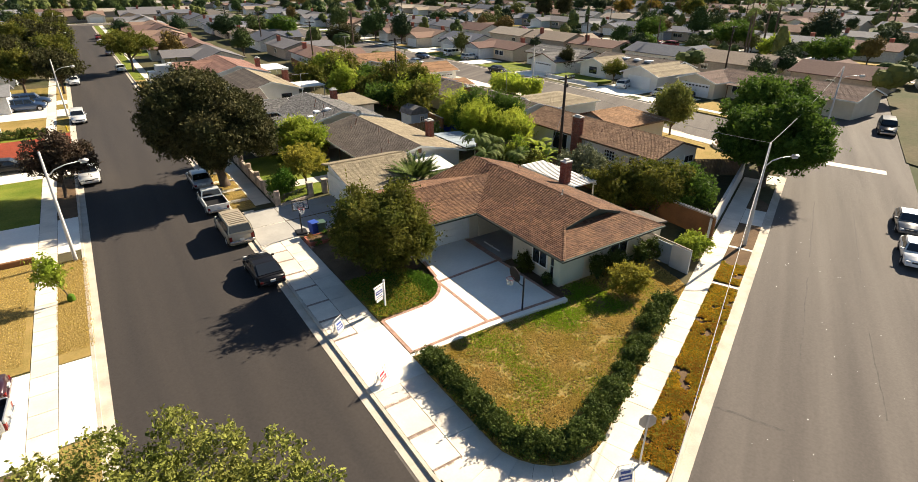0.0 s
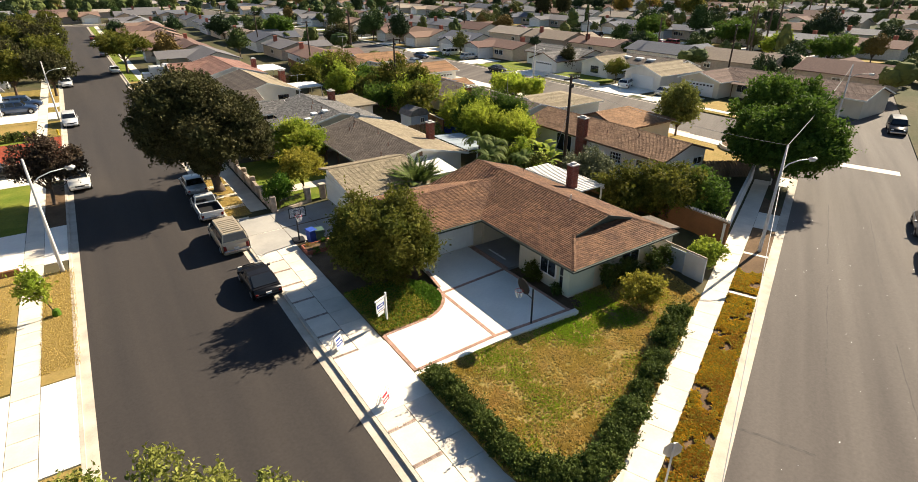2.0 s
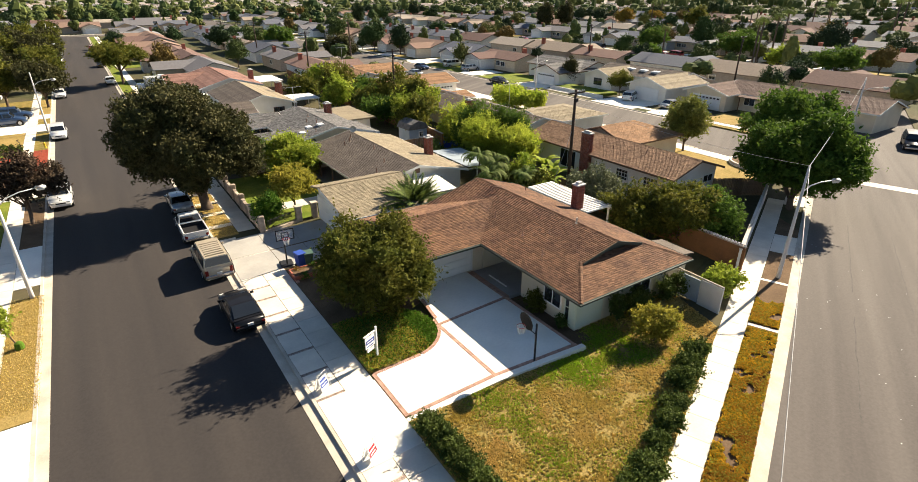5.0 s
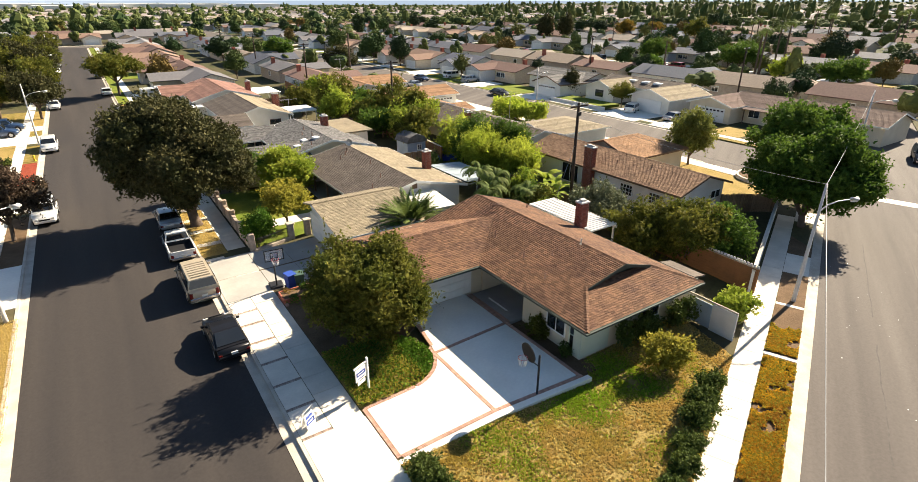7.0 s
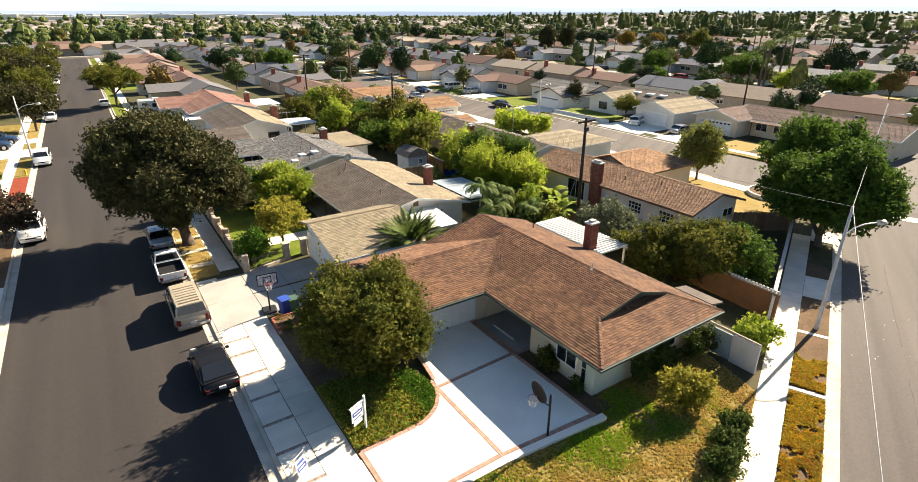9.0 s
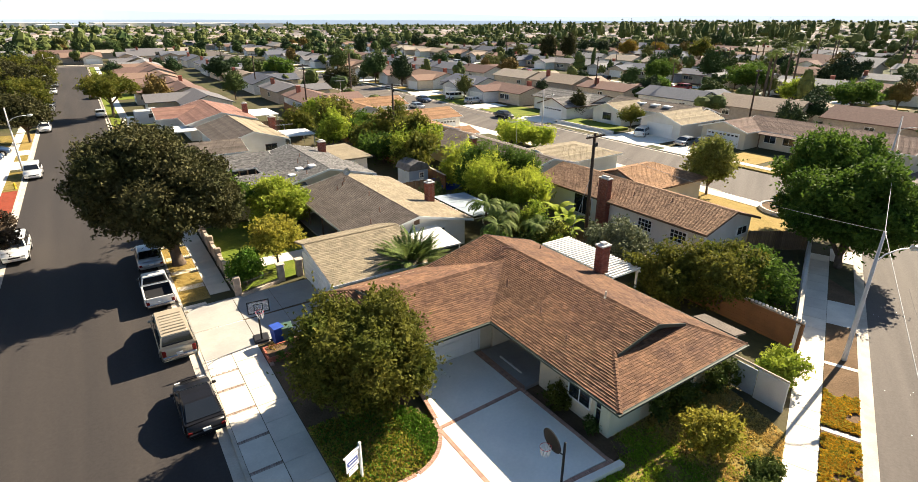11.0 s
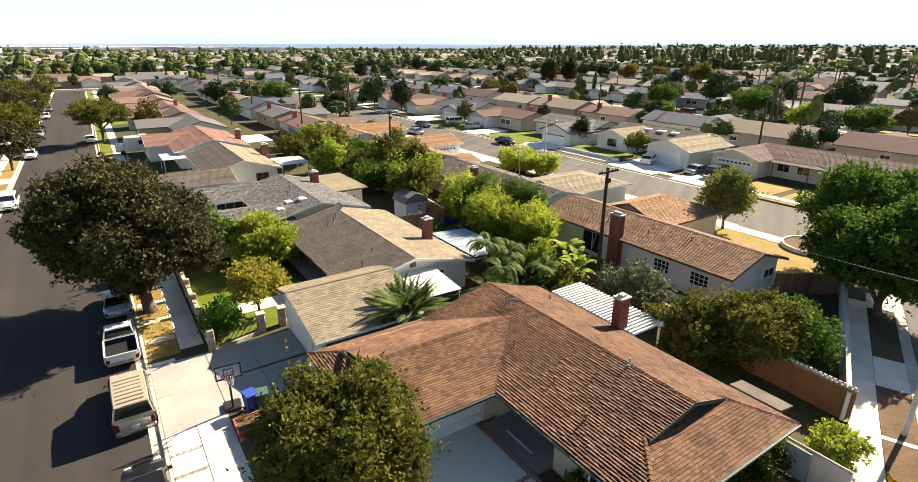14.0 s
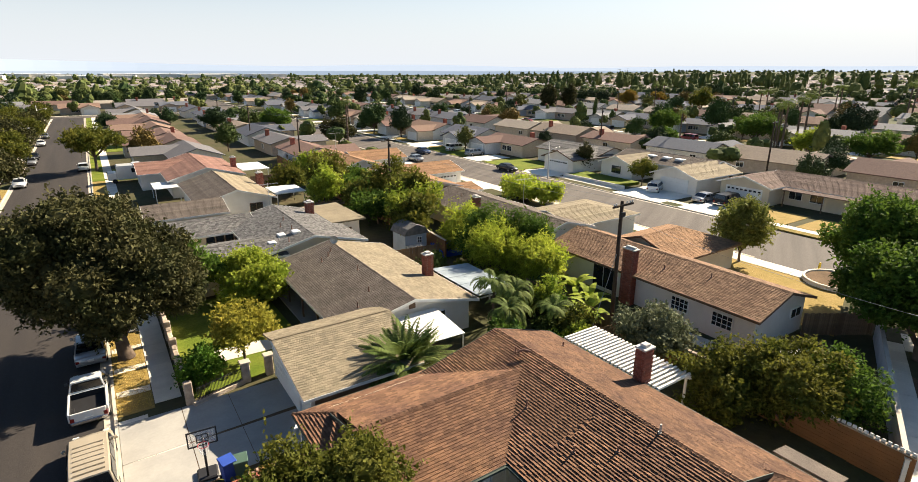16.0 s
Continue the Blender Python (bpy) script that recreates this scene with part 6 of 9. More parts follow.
def ball_quads(seed, rings=5, sides=8):
    """A bumpy ball of quads, to fill the inside of far crowns."""
    rnd = np.random.RandomState(seed)
    g = np.zeros((rings + 1, sides, 3))
    for i in range(rings + 1):
        th = math.pi * i / rings
        for j in range(sides):
            ph = 2 * math.pi * (j + 0.5 * (i % 2)) / sides
            g[i, j] = np.array((math.sin(th) * math.cos(ph), math.sin(th) * math.sin(ph), math.cos(th))) * rnd.uniform(0.78, 1.12)
    g[0], g[-1] = g[0].mean(0), g[-1].mean(0)
    q = [[g[i, j], g[i + 1, j], g[i + 1, (j + 1) % sides], g[i, (j + 1) % sides]] for i in range(rings) for j in range(sides)]
    return np.array(q).reshape(-1, 3)


BALLS = [ball_quads(900 + k) for k in range(6)]
SMALL_BALLS = [ball_quads(920 + k, 4, 6) for k in range(6)]


def filled(blobs, rnd, balls, size=0.86):
    """Bumpy balls inside the given ellipsoids."""
    return np.concatenate([np.array(b[:3]) + balls[rnd.randint(6)] * np.array(b[3:]) * size for b in blobs])


def clumps(centre, radii, many, rnd, small=0.38, spread=0.84, low=0.4):
    """Uneven crown: lesser ellipsoids spread through one great one."""
    out = []
    for k in range(many):
        d = rnd.normal(size=3)
        d /= np.linalg.norm(d)
        if d[2] < -0.5:
            d[2] *= low
        r = spread * (0.55 + 0.45 * rnd.random())
        s = small * (0.7 + 0.6 * rnd.random())
        out.append([centre[i] + d[i] * r * radii[i] for i in range(3)] + [radii[i] * s for i in range(3)])
    out.append(list(centre) + [q * 0.55 for q in radii])
    return out


def tree(label, x, y, high, radius, leafmat, count, size, seed, trunk=0.16, bare=0.3, flat=1.0, many=30, group="", category="tree", lean=(0, 0), small=0.27, z=0.0, slim=0.5, name="tree", lobes=(), low=0.4, reach=3.6, fill=0.0):
    """A trunk with limbs to the clumps of its crown."""
    rnd = np.random.RandomState(seed)
    e = thing(name, label, category, group)
    base = high * bare
    rz = (high - base) / 2 * 1.05
    c = (lean[0], lean[1], base + rz * 0.95)
    bl = clumps(c, (radius, radius, rz), many, rnd, small, low=low) + [list(q) for q in lobes]
    t = Mesh()
    top = Vector((lean[0] * 0.7, lean[1] * 0.7, base + rz * 0.5))
    fork = Vector((lean[0] * 0.25 + rnd.uniform(-0.1, 0.1), lean[1] * 0.25 + rnd.uniform(-0.1, 0.1), base * 0.75))
    t.tube([(0, 0, -0.15), (0.02, 0.01, 0.12), fork * 0.5, fork, top], [trunk * 1.45, trunk * 1.05, trunk * 0.9, trunk * 0.82, trunk * 0.4], 9)
    for k in range(min(many, 9)):
        p = Vector(bl[k][:3])
        mid = fork.lerp(p, 0.5) + Vector((0, 0, 0.08 * high * rnd.random()))
        t.tube([fork, mid, p], [trunk * 0.5, trunk * 0.3, trunk * 0.1], 6)
    part("trunk", t, BARK, e, smooth=True)
    part("crown", leaf_mesh("crown", np.concatenate([sprays(bl, count, size, rnd, slim=slim, reach=reach)] + ([filled(bl, rnd, BALLS, fill)] if fill else [])), leafmat), None, e)
    e.matrix_basis = pose(x, y, z, 0, 0, 0)
    return e


def shrub(label, x, y, high, radius, leafmat, count, size, seed, group="", category="shrub", z=0.05, many=8, name="shrub"):
    rnd = np.random.RandomState(seed)
    e = thing(name, label, category, group)
    bl = clumps((0, 0, high * 0.50), (radius, radius, high * 0.52), many * 2, rnd, 0.34, 0.78)
    t = Mesh()
    for k in range(5):
        p = Vector(bl[k % len(bl)][:3])
        t.tube([(0, 0, -0.08), p * 0.5, p], [0.035, 0.025, 0.01], 5)
    part("stem", t, BARK, e)
    part("crown", leaf_mesh("crown", sprays(bl, count, size, rnd, reach=2.4), leafmat), None, e)
    e.matrix_basis = pose(x, y, z)
    return e


def frond_mesh(name, length, fronds, droop, material, seed, rise=(0.1, 1.3), leaflet=0.45, pairs=26, wide=0.05):
    """Arching feather fronds from one point."""
    rnd = np.random.RandomState(seed)
    vs = []
    for k in range(fronds):
        az = 2 * math.pi * (k * 0.381966 + rnd.uniform(-0.02, 0.02))
        el = rise[0] + (rise[1] - rise[0]) * rnd.random()
        d = np.array((math.cos(az), math.sin(az)))
        L = length * rnd.uniform(0.8, 1.1)
        p = np.zeros(3)
        step = L / pairs
        ang = el
        for q in range(pairs):
            ang -= droop / pairs * (0.6 + 1.2 * q / pairs)
            dirv = np.array((d[0] * math.cos(ang), d[1] * math.cos(ang), math.sin(ang)))
            nxt = p + dirv * step
            side = np.array((-d[1], d[0], 0.0))
            upv = np.cross(side, dirv)
            w = 0.018 * (1 - q / pairs) + 0.006
            vs += [p - side * w, nxt - side * w, nxt + side * w, p + side * w]
            if q > 2:
                lf = leaflet * math.sin(math.pi * (0.15 + 0.8 * q / pairs)) * rnd.uniform(0.85, 1.1)
                for s in (-1, 1):
                    out = side * s * 0.75 + dirv * 0.6 + upv * 0.12 - np.array((0, 0, 0.25))
                    out /= np.linalg.norm(out)
                    cross = np.cross(out, upv)
                    cross /= np.linalg.norm(cross)
                    vs += [p, p + out * lf * 0.5 + cross * wide, p + out * lf, p + out * lf * 0.5 - cross * wide]
            p = nxt
    return leaf_mesh(name, np.array(vs), material)


def palm(label, x, y, high, length, fronds, seed, trunk=0.2, droop=1.6, leaflet=0.5, z=0.0, pairs=26, group="", rise=(0.1, 1.3)):
    e = thing("palm_tree", label, "palm tree", group)
    t = Mesh()
    n_ = max(4, int(high / 0.25))
    pts = [(0.04 * math.sin(k * 0.7), 0, high * k / n_ - 0.1) for k in range(n_ + 1)]
    t.tube(pts, [trunk * (1.15 if k % 2 else 0.95) * (1.2 - 0.3 * k / n_) for k in range(n_ + 1)], 9)
    part("trunk", t, BARK, e)
    c = part("crown", frond_mesh("crown", length, fronds, droop, L_PALM, seed, rise=rise, leaflet=leaflet, pairs=pairs), None, e)
    c.matrix_basis = pose(0, 0, high - 0.1)
    e.matrix_basis = pose(x, y, z)
    return e


known = set(scene.objects)
# rising shoots of the lime tree's crown: middle and radii
lime_lobes = [(x + 3.2, y - 13.4 - 0.35, z - 1.1, r, r, 1.15) for x, y, z, r in ((0.2, 16.6, 6.0, 0.9), (1.4, 15.1, 5.9, 0.7), (2.7, 13.9, 6.0, 0.75), (3.5, 12.4, 5.6, 0.7), (-1.8, 17.0, 5.8, 0.9), (-3.4, 17.2, 5.5, 0.9), (-4.2, 15.9, 5.6, 1.0), (-1.0, 15.0, 5.6, 1.2), (0.6, 13.6, 5.6, 1.2))]
tree("pale lime street tree by the west kerb", -3.2, 13.4, 5.1, 3.5, L_LIME, 42000, 0.08, 3, 0.2, 0.3, many=24, lean=(2.2, 0.2), small=0.24, lobes=lime_lobes, reach=3.0)
tree("green street tree across the side street", 58.5, 13.6, 6.5, 3.2, L_GREEN, 8000, 0.2, 9, 0.18, 0.3, many=16)
tree("olive fruit tree against the back wall", 38.3, 29.2, 4.9, 3.0, L_OLIVE, 22000, 0.11, 10, 0.14, 0.03, many=50, small=0.24, low=1.0)
tree("olive fruit tree in the back yard", 36.0, 31.8, 4.6, 2.3, L_OLIVE, 15000, 0.11, 12, 0.12, 0.03, many=40, small=0.26, low=1.0)
tree("rounded green fruit tree by the yard wall", 40.6, 27.8, 4.1, 2.4, L_GREEN, 15000, 0.11, 11, 0.12, 0.03, many=44, small=0.25, low=1.0)
tree("grey-green fruit tree behind the patio cover", 38.4, 38.0, 4.0, 2.5, L_GREYGREEN, 12000, 0.12, 13, 0.1, 0.12, many=44, small=0.23)
for k, (x, y, h_, r_) in enumerate(((40.2, 57.5, 5.4, 2.8), (41.0, 60.5, 5.6, 2.8), (41.6, 53.6, 4.6, 2.4), (43.4, 57.6, 5.6, 2.6), (42.2, 62.0, 5.2, 2.7), (42.6, 67.0, 5.0, 2.4))):
    tree("feathery bright green bamboo clump", x, y, h_, r_, L_BAMBOO if k not in (3, 1) else L_GREEN, 13000, 0.20, 60 + k, 0.1, 0.05, many=26, small=0.26, group="bamboo along the back fence", slim=0.2, name="bamboo", category="bamboo")
for k, (x, y) in enumerate(((64.6, 84.0), (66.4, 88.0), (66.2, 80.2))):
    shrub("pale yellow-green pepper bush by the street", x, y, 3.4, 2.8, L_BAMBOO, 6500, 0.18, 70 + k, "bushes by the parallel street")
tree("yellow-leaved small garden tree", 16.0, 53.6, 4.3, 2.2, L_YELLOW, 7000, 0.12, 15, 0.1, 0.25, many=36, small=0.22)
tree("bright green rounded garden tree", 19.4, 64.6, 4.3, 3.3, L_BRIGHT, 16000, 0.14, 16, 0.14, 0.10, many=44, small=0.26, low=0.9)
tree("green garden tree against the neighbour's porch", 15.2, 68.2, 4.8, 2.7, L_GREEN, 7000, 0.18, 17, 0.14, 0.22, many=14)
shrub("upright green bush beside the garden fence", 13.1, 51.4, 2.9, 1.35, L_BED, 4200, 0.11, 18)
shrub("leafy shrub with bare lower stems on the lawn", 25.9, 20.6, 2.2, 1.30, L_YELLOW, 4200, 0.09, 19)
shrub("clipped bush beside the front wall", 22.75, 26.9, 1.7, 0.62, L_OLIVE, 1500, 0.08, 20)
for k, x in enumerate((25.9, 26.9, 28.0, 29.9, 31.0)):
    shrub("tall dark shrub against the shaded wall", x, 23.25, 1.9, 0.55, L_HEDGE, 1100, 0.09, 21 + k, "shrubs under the eaves")
shrub("low shrub in the house bed", 22.8, 24.5, 0.9, 0.5, L_HEDGE, 700, 0.08, 27)
palm("short date palm with stiff upright fronds", 23.4, 43.7, 1.8, 3.3, 84, 1, 0.30, 0.8, 0.55, pairs=34, rise=(0.2, 1.45))
for k, (x, y, h_) in enumerate(((32.6, 45.8, 2.6), (34.6, 47.6, 3.0), (33.6, 49.0, 3.4), (36.4, 45.2, 2.0))):
    palm("slim garden palm among the plants", x, y, h_, 2.3, 22, 80 + k, 0.09, 2.2, 0.5, pairs=24, group="garden palms")
for k, (x, y) in enumerate(((39.2, 44.6), (40.8, 46.2), (37.8, 43.6), (42.0, 49.0))):
    e = thing("banana_plant", "broad-leaved banana plant by the fence", "banana plant", "banana plants")
    part("stem", Mesh().tube([(0, 0, -0.1), (0.05, 0, 1.4)], [0.13, 0.08], 8), L_GREEN, e)
    vs = []
    for j in range(11):
        az, el = j * 2.4 + k, 0.9 + 0.35 * math.sin(j * 1.7)
        p = np.array((0.0, 0.0, 1.2))
        for q in range(6):
            d = np.array((math.cos(az) * math.cos(el), math.sin(az) * math.cos(el), math.sin(el)))
            s = np.array((-math.sin(az), math.cos(az), 0)) * 0.27 * math.sin(math.pi * (q + 0.6) / 6.6)
            s2 = np.array((-math.sin(az), math.cos(az), 0)) * 0.27 * math.sin(math.pi * min(1, (q + 1.6) / 6.6))
            nx = p + d * 0.36
            vs += [p - s, nx - s2, nx, p, p, nx, nx + s2, p + s]
            p, el = nx, el - 0.27
    part("crown", leaf_mesh("crown", np.array(vs), L_BRIGHT), None, e)
    e.matrix_basis = pose(x, y, 0)
for k, (x, y) in enumerate(((33.6, 42.6), (35.2, 41.6), (36.2, 43.0), (35.0, 44.4), (37.8, 46.6), (38.6, 48.4), (36.6, 49.4), (39.8, 50.6), (31.2, 44.2), (38.2, 55.0), (37.0, 58.4), (34.8, 60.0), (36.4, 63.2), (44.0, 58.0))):
    shrub("dense green garden shrub along the back fence", x, y, 1.5 + 0.7 * ((k * 7) % 3), 1.3, (L_GREEN, L_BRIGHT, L_OLIVE, L_HEDGE)[k % 4], 2200, 0.13, 100 + k, "garden shrubs")
for k, (x, y) in enumerate(((45.2, 104.0), (40.0, 74.0), (42.0, 77.5), (43.5, 81.0), (40.5, 85.0), (41.5, 90.0), (38.0, 97.0), (40.5, 103.5), (44.0, 99.0), (37.0, 112.0), (42.0, 116.0), (45.5, 91.5))):
    tree("leafy back yard tree", x, y, 4.0 + (k * 5 % 4), 2.4 + 0.5 * (k % 3), (L_GREEN, L_OLIVE, L_BRIGHT, L_OLIVE)[k % 4], 5000, 0.22, 130 + k, 0.13, 0.18, many=13, group="back yard trees")

on_plan(known)
tree("round olive-green front yard tree beside the driveway", 14.6, 31.6, 6.4, 3.35, L_OLIVE, 60000, 0.10, 1, 0.19, 0.04, many=70, small=0.22, low=0.9, reach=4.5, fill=0.62)
tree("huge dark evergreen street tree on the parkway", 9.5, 56.0, 11.0, 6.2, L_DARK, 140000, 0.14, 2, 0.48, 0.14, many=110, lean=(-0.5, 0.6), small=0.19, low=0.85, fill=0.78)
tree("large glossy green street tree by the side street", 53.0, 26.5, 8.3, 5.1, L_GREEN, 52000, 0.16, 7, 0.32, 0.13, many=64, lean=(0.8, 0.5), small=0.21, low=0.7, fill=0.7)
tree("large green street tree near the junction", 61.2, 31.6, 9.3, 4.5, L_GREEN, 42000, 0.17, 8, 0.32, 0.24, many=56, small=0.21, low=0.6, fill=0.7)
shrub("round bright green bush by the gate", 34.4, 21.3, 1.9, 1.2, L_BRIGHT, 4200, 0.11, 28)
tree("small round many-stemmed garden tree before a white house", 85.1, 74.2, 4.2, 1.9, L_OLIVE, 6000, 0.15, 301, 0.09, 0.35, many=30, small=0.26)
tree("dark narrow conifer beside a driveway", 86.3, 88.6, 5.6, 1.5, L_DARK, 6000, 0.14, 302, 0.1, 0.05, many=34, small=0.3, low=1.0, fill=0.6)
# the western kerb: sapling, plum, and loosely set dark street trees
sap = tree("young sapling on the dry parkway with a green watering bag", -3.45, 39.3, 3.1, 0.95, L_BRIGHT, 1500, 0.12, 4, 0.045, 0.3, many=11, lean=(-0.75, 0.3))
part("watering_bag", Mesh().tube([(0.0, 0.0, 0.0), (0.0, 0.0, 0.1), (0.0, 0.0, 0.42), (0.0, 0.0, 0.5)], [0.20, 0.24, 0.19, 0.07], 12), L_BED, sap, "green plastic watering bag")
tree("dark plum-leaved street tree", -3.5, 60.6, 5.6, 2.9, L_PLUM, 14000, 0.13, 5, 0.17, 0.3, many=45, small=0.22, lean=(0.3, 0.4))
for k, (x, y, h_, r_) in enumerate(((-3.0, 119.6, 7.4, 4.0), (-8.6, 123.0, 7.0, 3.8), (-3.4, 139.0, 8.4, 4.4), (-9.5, 138.0, 8.0, 4.2), (-3.6, 156.0, 8.6, 4.4), (-10.5, 158.0, 9.0, 4.6), (-3.4, 178.0, 8.2, 4.0), (-9.0, 184.0, 9.0, 4.5), (-3.6, 205.0, 7.6, 3.8), (-9.5, 222.0, 9.0, 4.4), (-3.6, 246.0, 7.4, 3.6), (-4.0, 268.0, 7.0, 3.4))):
    tree("broad dark olive street tree with a forked trunk", x, y, h_, r_, (L_DARK, L_OLIVE, L_OLIVE, L_DARK)[k % 4], 9000, 0.22, 30 + k, 0.22, 0.3, many=40, small=0.22, group="street trees", low=0.6)
tree("spreading olive street tree with forked bare limbs", 9.6, 140.0, 8.2, 5.2, L_OLIVE, 11000, 0.22, 6, 0.26, 0.42, many=34, small=0.22, low=0.5)
for k in range(7):
    shrub("clipped green hedge bush across the street", -5.9 - 1.15 * k, 88.2, 1.0, 0.75, L_HEDGE, 700, 0.11, 330 + k, "low hedge across the street", "hedge", 0.0, 7, "hedge_bush")
hw = thing("fire_hydrant", "small yellow fire hydrant on the western parkway", "hydrant")
HYDRANT = mat("yellow_paint", (0.62, 0.45, 0.04), scale=3, rough=0.5)
part("barrel", Mesh().tube([(0, 0, 0), (0, 0, 0.08), (0, 0, 0.09), (0, 0, 0.55), (0, 0, 0.68), (0, 0, 0.74)], [0.16, 0.16, 0.11, 0.11, 0.12, 0.04], 12), HYDRANT, hw)
part("outlet", Mesh().tube([(-0.2, 0, 0.42), (0.2, 0, 0.42)], 0.06, 10), HYDRANT, hw)
hw.matrix_basis = pose(-3.0, 89.0, 0.03)
tree("slender round street tree on the dry lawn", 62.0, 44.0, 6.4, 2.9, L_LIME, 14000, 0.15, 14, 0.14, 0.2, many=46, small=0.24, low=0.7)

# the clipped hedge round the lawn, bush by bush
hedge_kinds = []
for k in range(4):
    hedge_kinds.append(shrub("dark glossy hedge bush at the lawn's edge", 0, 0, 1.05, 0.80, L_HEDGE, 3000, 0.07, 40 + k, "hedge round the lawn", "hedge", 0.0, 9, "hedge_bush"))
line = [Vector(p) for p in kerb_line(3.75, 21.4, 31.8)]
line = [p for p in line if p.y < 21.6]
dist, last, count = 0.0, None, 0
for a, b in zip(line, line[1:]):
    seg = (b - a).length
    while dist < seg:
        p = a.lerp(b, dist / seg)
        far = p.x > 18.0
        m = pose(p.x + random.uniform(-0.1, 0.1), p.y + random.uniform(-0.1, 0.1), 0.08, 0, 0, random.uniform(0, 360)) @ Matrix.Diagonal((1, 1, random.uniform(0.8, 1.12), 1)) @ Matrix.Scale(random.uniform(0.85, 1.08), 4)
        if count < 4:
            hedge_kinds[count].matrix_basis = m
        else:
            q = copy_thing(hedge_kinds[count % 4], m)
            q.matrix_basis = m
        count += 1
        dist += 1.55 if far else 0.85
    dist -= seg


# ground cover on the parkway, blades on the lawn, flowers in the bed
def scatter(name, label, category, material, pts, size, seed, tall=0.1):
    rnd = np.random.RandomState(seed)
    c = np.array(pts)
    n = len(c)
    up = np.stack([rnd.normal(size=n) * 0.6, rnd.normal(size=n) * 0.6, np.ones(n)], 1)
    up /= np.linalg.norm(up, axis=1)[:, None]
    s = np.cross(up, rnd.normal(size=(n, 3)))
    s /= np.linalg.norm(s, axis=1)[:, None]
    k = (size * (0.6 + 0.8 * rnd.random(n)))[:, None]
    v = np.stack([c, c + up * tall * 0.5 + s * k, c + up * tall, c + up * tall * 0.5 - s * k], 1).reshape(-1, 3)
    whole(name, leaf_mesh(name, v, material), None, label, category, kind="stuff")


rnd = np.random.RandomState(5)
pts = []
while len(pts) < 26000:
    s, o = rnd.uniform(SB0 - 0.2, 40.5), rnd.uniform(0.22, 1.76)
    if 36.5 < s < 37.2:
        continue
    if noise.noise(Vector((s * 0.9, o * 1.3, 3.0))) + 0.5 * noise.noise(Vector((s * 3.1, o * 3.0, 8.0))) > 0.02 + 0.40 * rnd.random():
        continue
    p = bpoint(s, B0 + o)
    pts.append((p[0], p[1], 0.03 + 0.06 * rnd.random()))
scatter("ground_cover", "yellow-orange flowering ground cover along the side street", "ground cover", L_COVER, [q for k, q in enumerate(pts) if k % 3], 0.06, 6, 0.11)
scatter("green_ground_cover", "green shoots among the flowering ground cover", "ground cover", L_YELLOW, pts[::3], 0.06, 16, 0.12)


def inside(x, y, poly):
    hit = False
    for (x0, y0), (x1, y1) in zip(poly, poly[1:] + poly[:1]):
        if (y0 > y) != (y1 > y) and x < (x1 - x0) * (y - y0) / (y1 - y0) + x0:
            hit = not hit
    return hit


dry, green = [], []
while len(dry) + len(green) < 80000:
    x, y = rnd.uniform(11.6, 33.0), rnd.uniform(11.5, 26.0)
    tuft = 0.6 * noise.noise(Vector((x * 1.1, y * 1.1, 4.0))) + 0.9 * noise.noise(Vector((x * 8.0, y * 8.0, 2.0)))
    if tuft > 0.50 * rnd.random() - 0.30 and inside(x, y, lawn_pts) and (y < 23.2 or x > 23.6):
        lush = 0.06 + 1.5 * max(0.0, 1 - abs(y - 21.3) / 2.2) * min(1, max(0, (x - 16.5) / 2.5)) * min(1, max(0, (25.5 - x) / 1.5)) + 1.0 * noise.noise(Vector((x * 0.35, y * 0.35, 1.0)))
        (green if rnd.random() < lush * 0.8 else dry).append((x, y, 0.085))
scatter("grass", "dry straw-coloured grass of the front lawn", "grass", GRASSBLADE, dry, 0.032, 7, 0.085)
scatter("green_grass", "greener grass of the front lawn near the drive", "grass", GREENBLADE, green, 0.034, 17, 0.11)
pts = []
while len(pts) < 9000:
    x, y = rnd.uniform(11.6, 17.5), rnd.uniform(26.3, 32.6)
    if inside(x, y, bed):
        pts.append((x, y, 0.1 + 0.12 * rnd.random()))
scatter("bed_plants", "low mixed green planting beside the drive", "ground cover", L_BED, [q for q in pts if q[0] > 15.4 or rnd.random() < 0.25], 0.06, 8, 0.14)
scatter("bed_grasses", "yellow-green low plants beside the drive", "ground cover", L_YELLOW, [q for q in pts if q[0] < 15.6 and rnd.random() < 0.7], 0.05, 9, 0.11)
pts = [(rnd.uniform(8.7, 10.4), rnd.uniform(48.8, 78.0), 0.03) for k in range(9000)]
pts += [(rnd.uniform(-4.25, -2.45), rnd.uniform(33.1, 45.7), 0.03) for k in range(6000)] + [(rnd.uniform(-9, -5.75), rnd.uniform(33.1, 46.5), 0.04) for k in range(8000)]
scatter("dry_grass", "short dry grass of the parkways", "grass", GRASSBLADE, pts, 0.02, 10, 0.07)

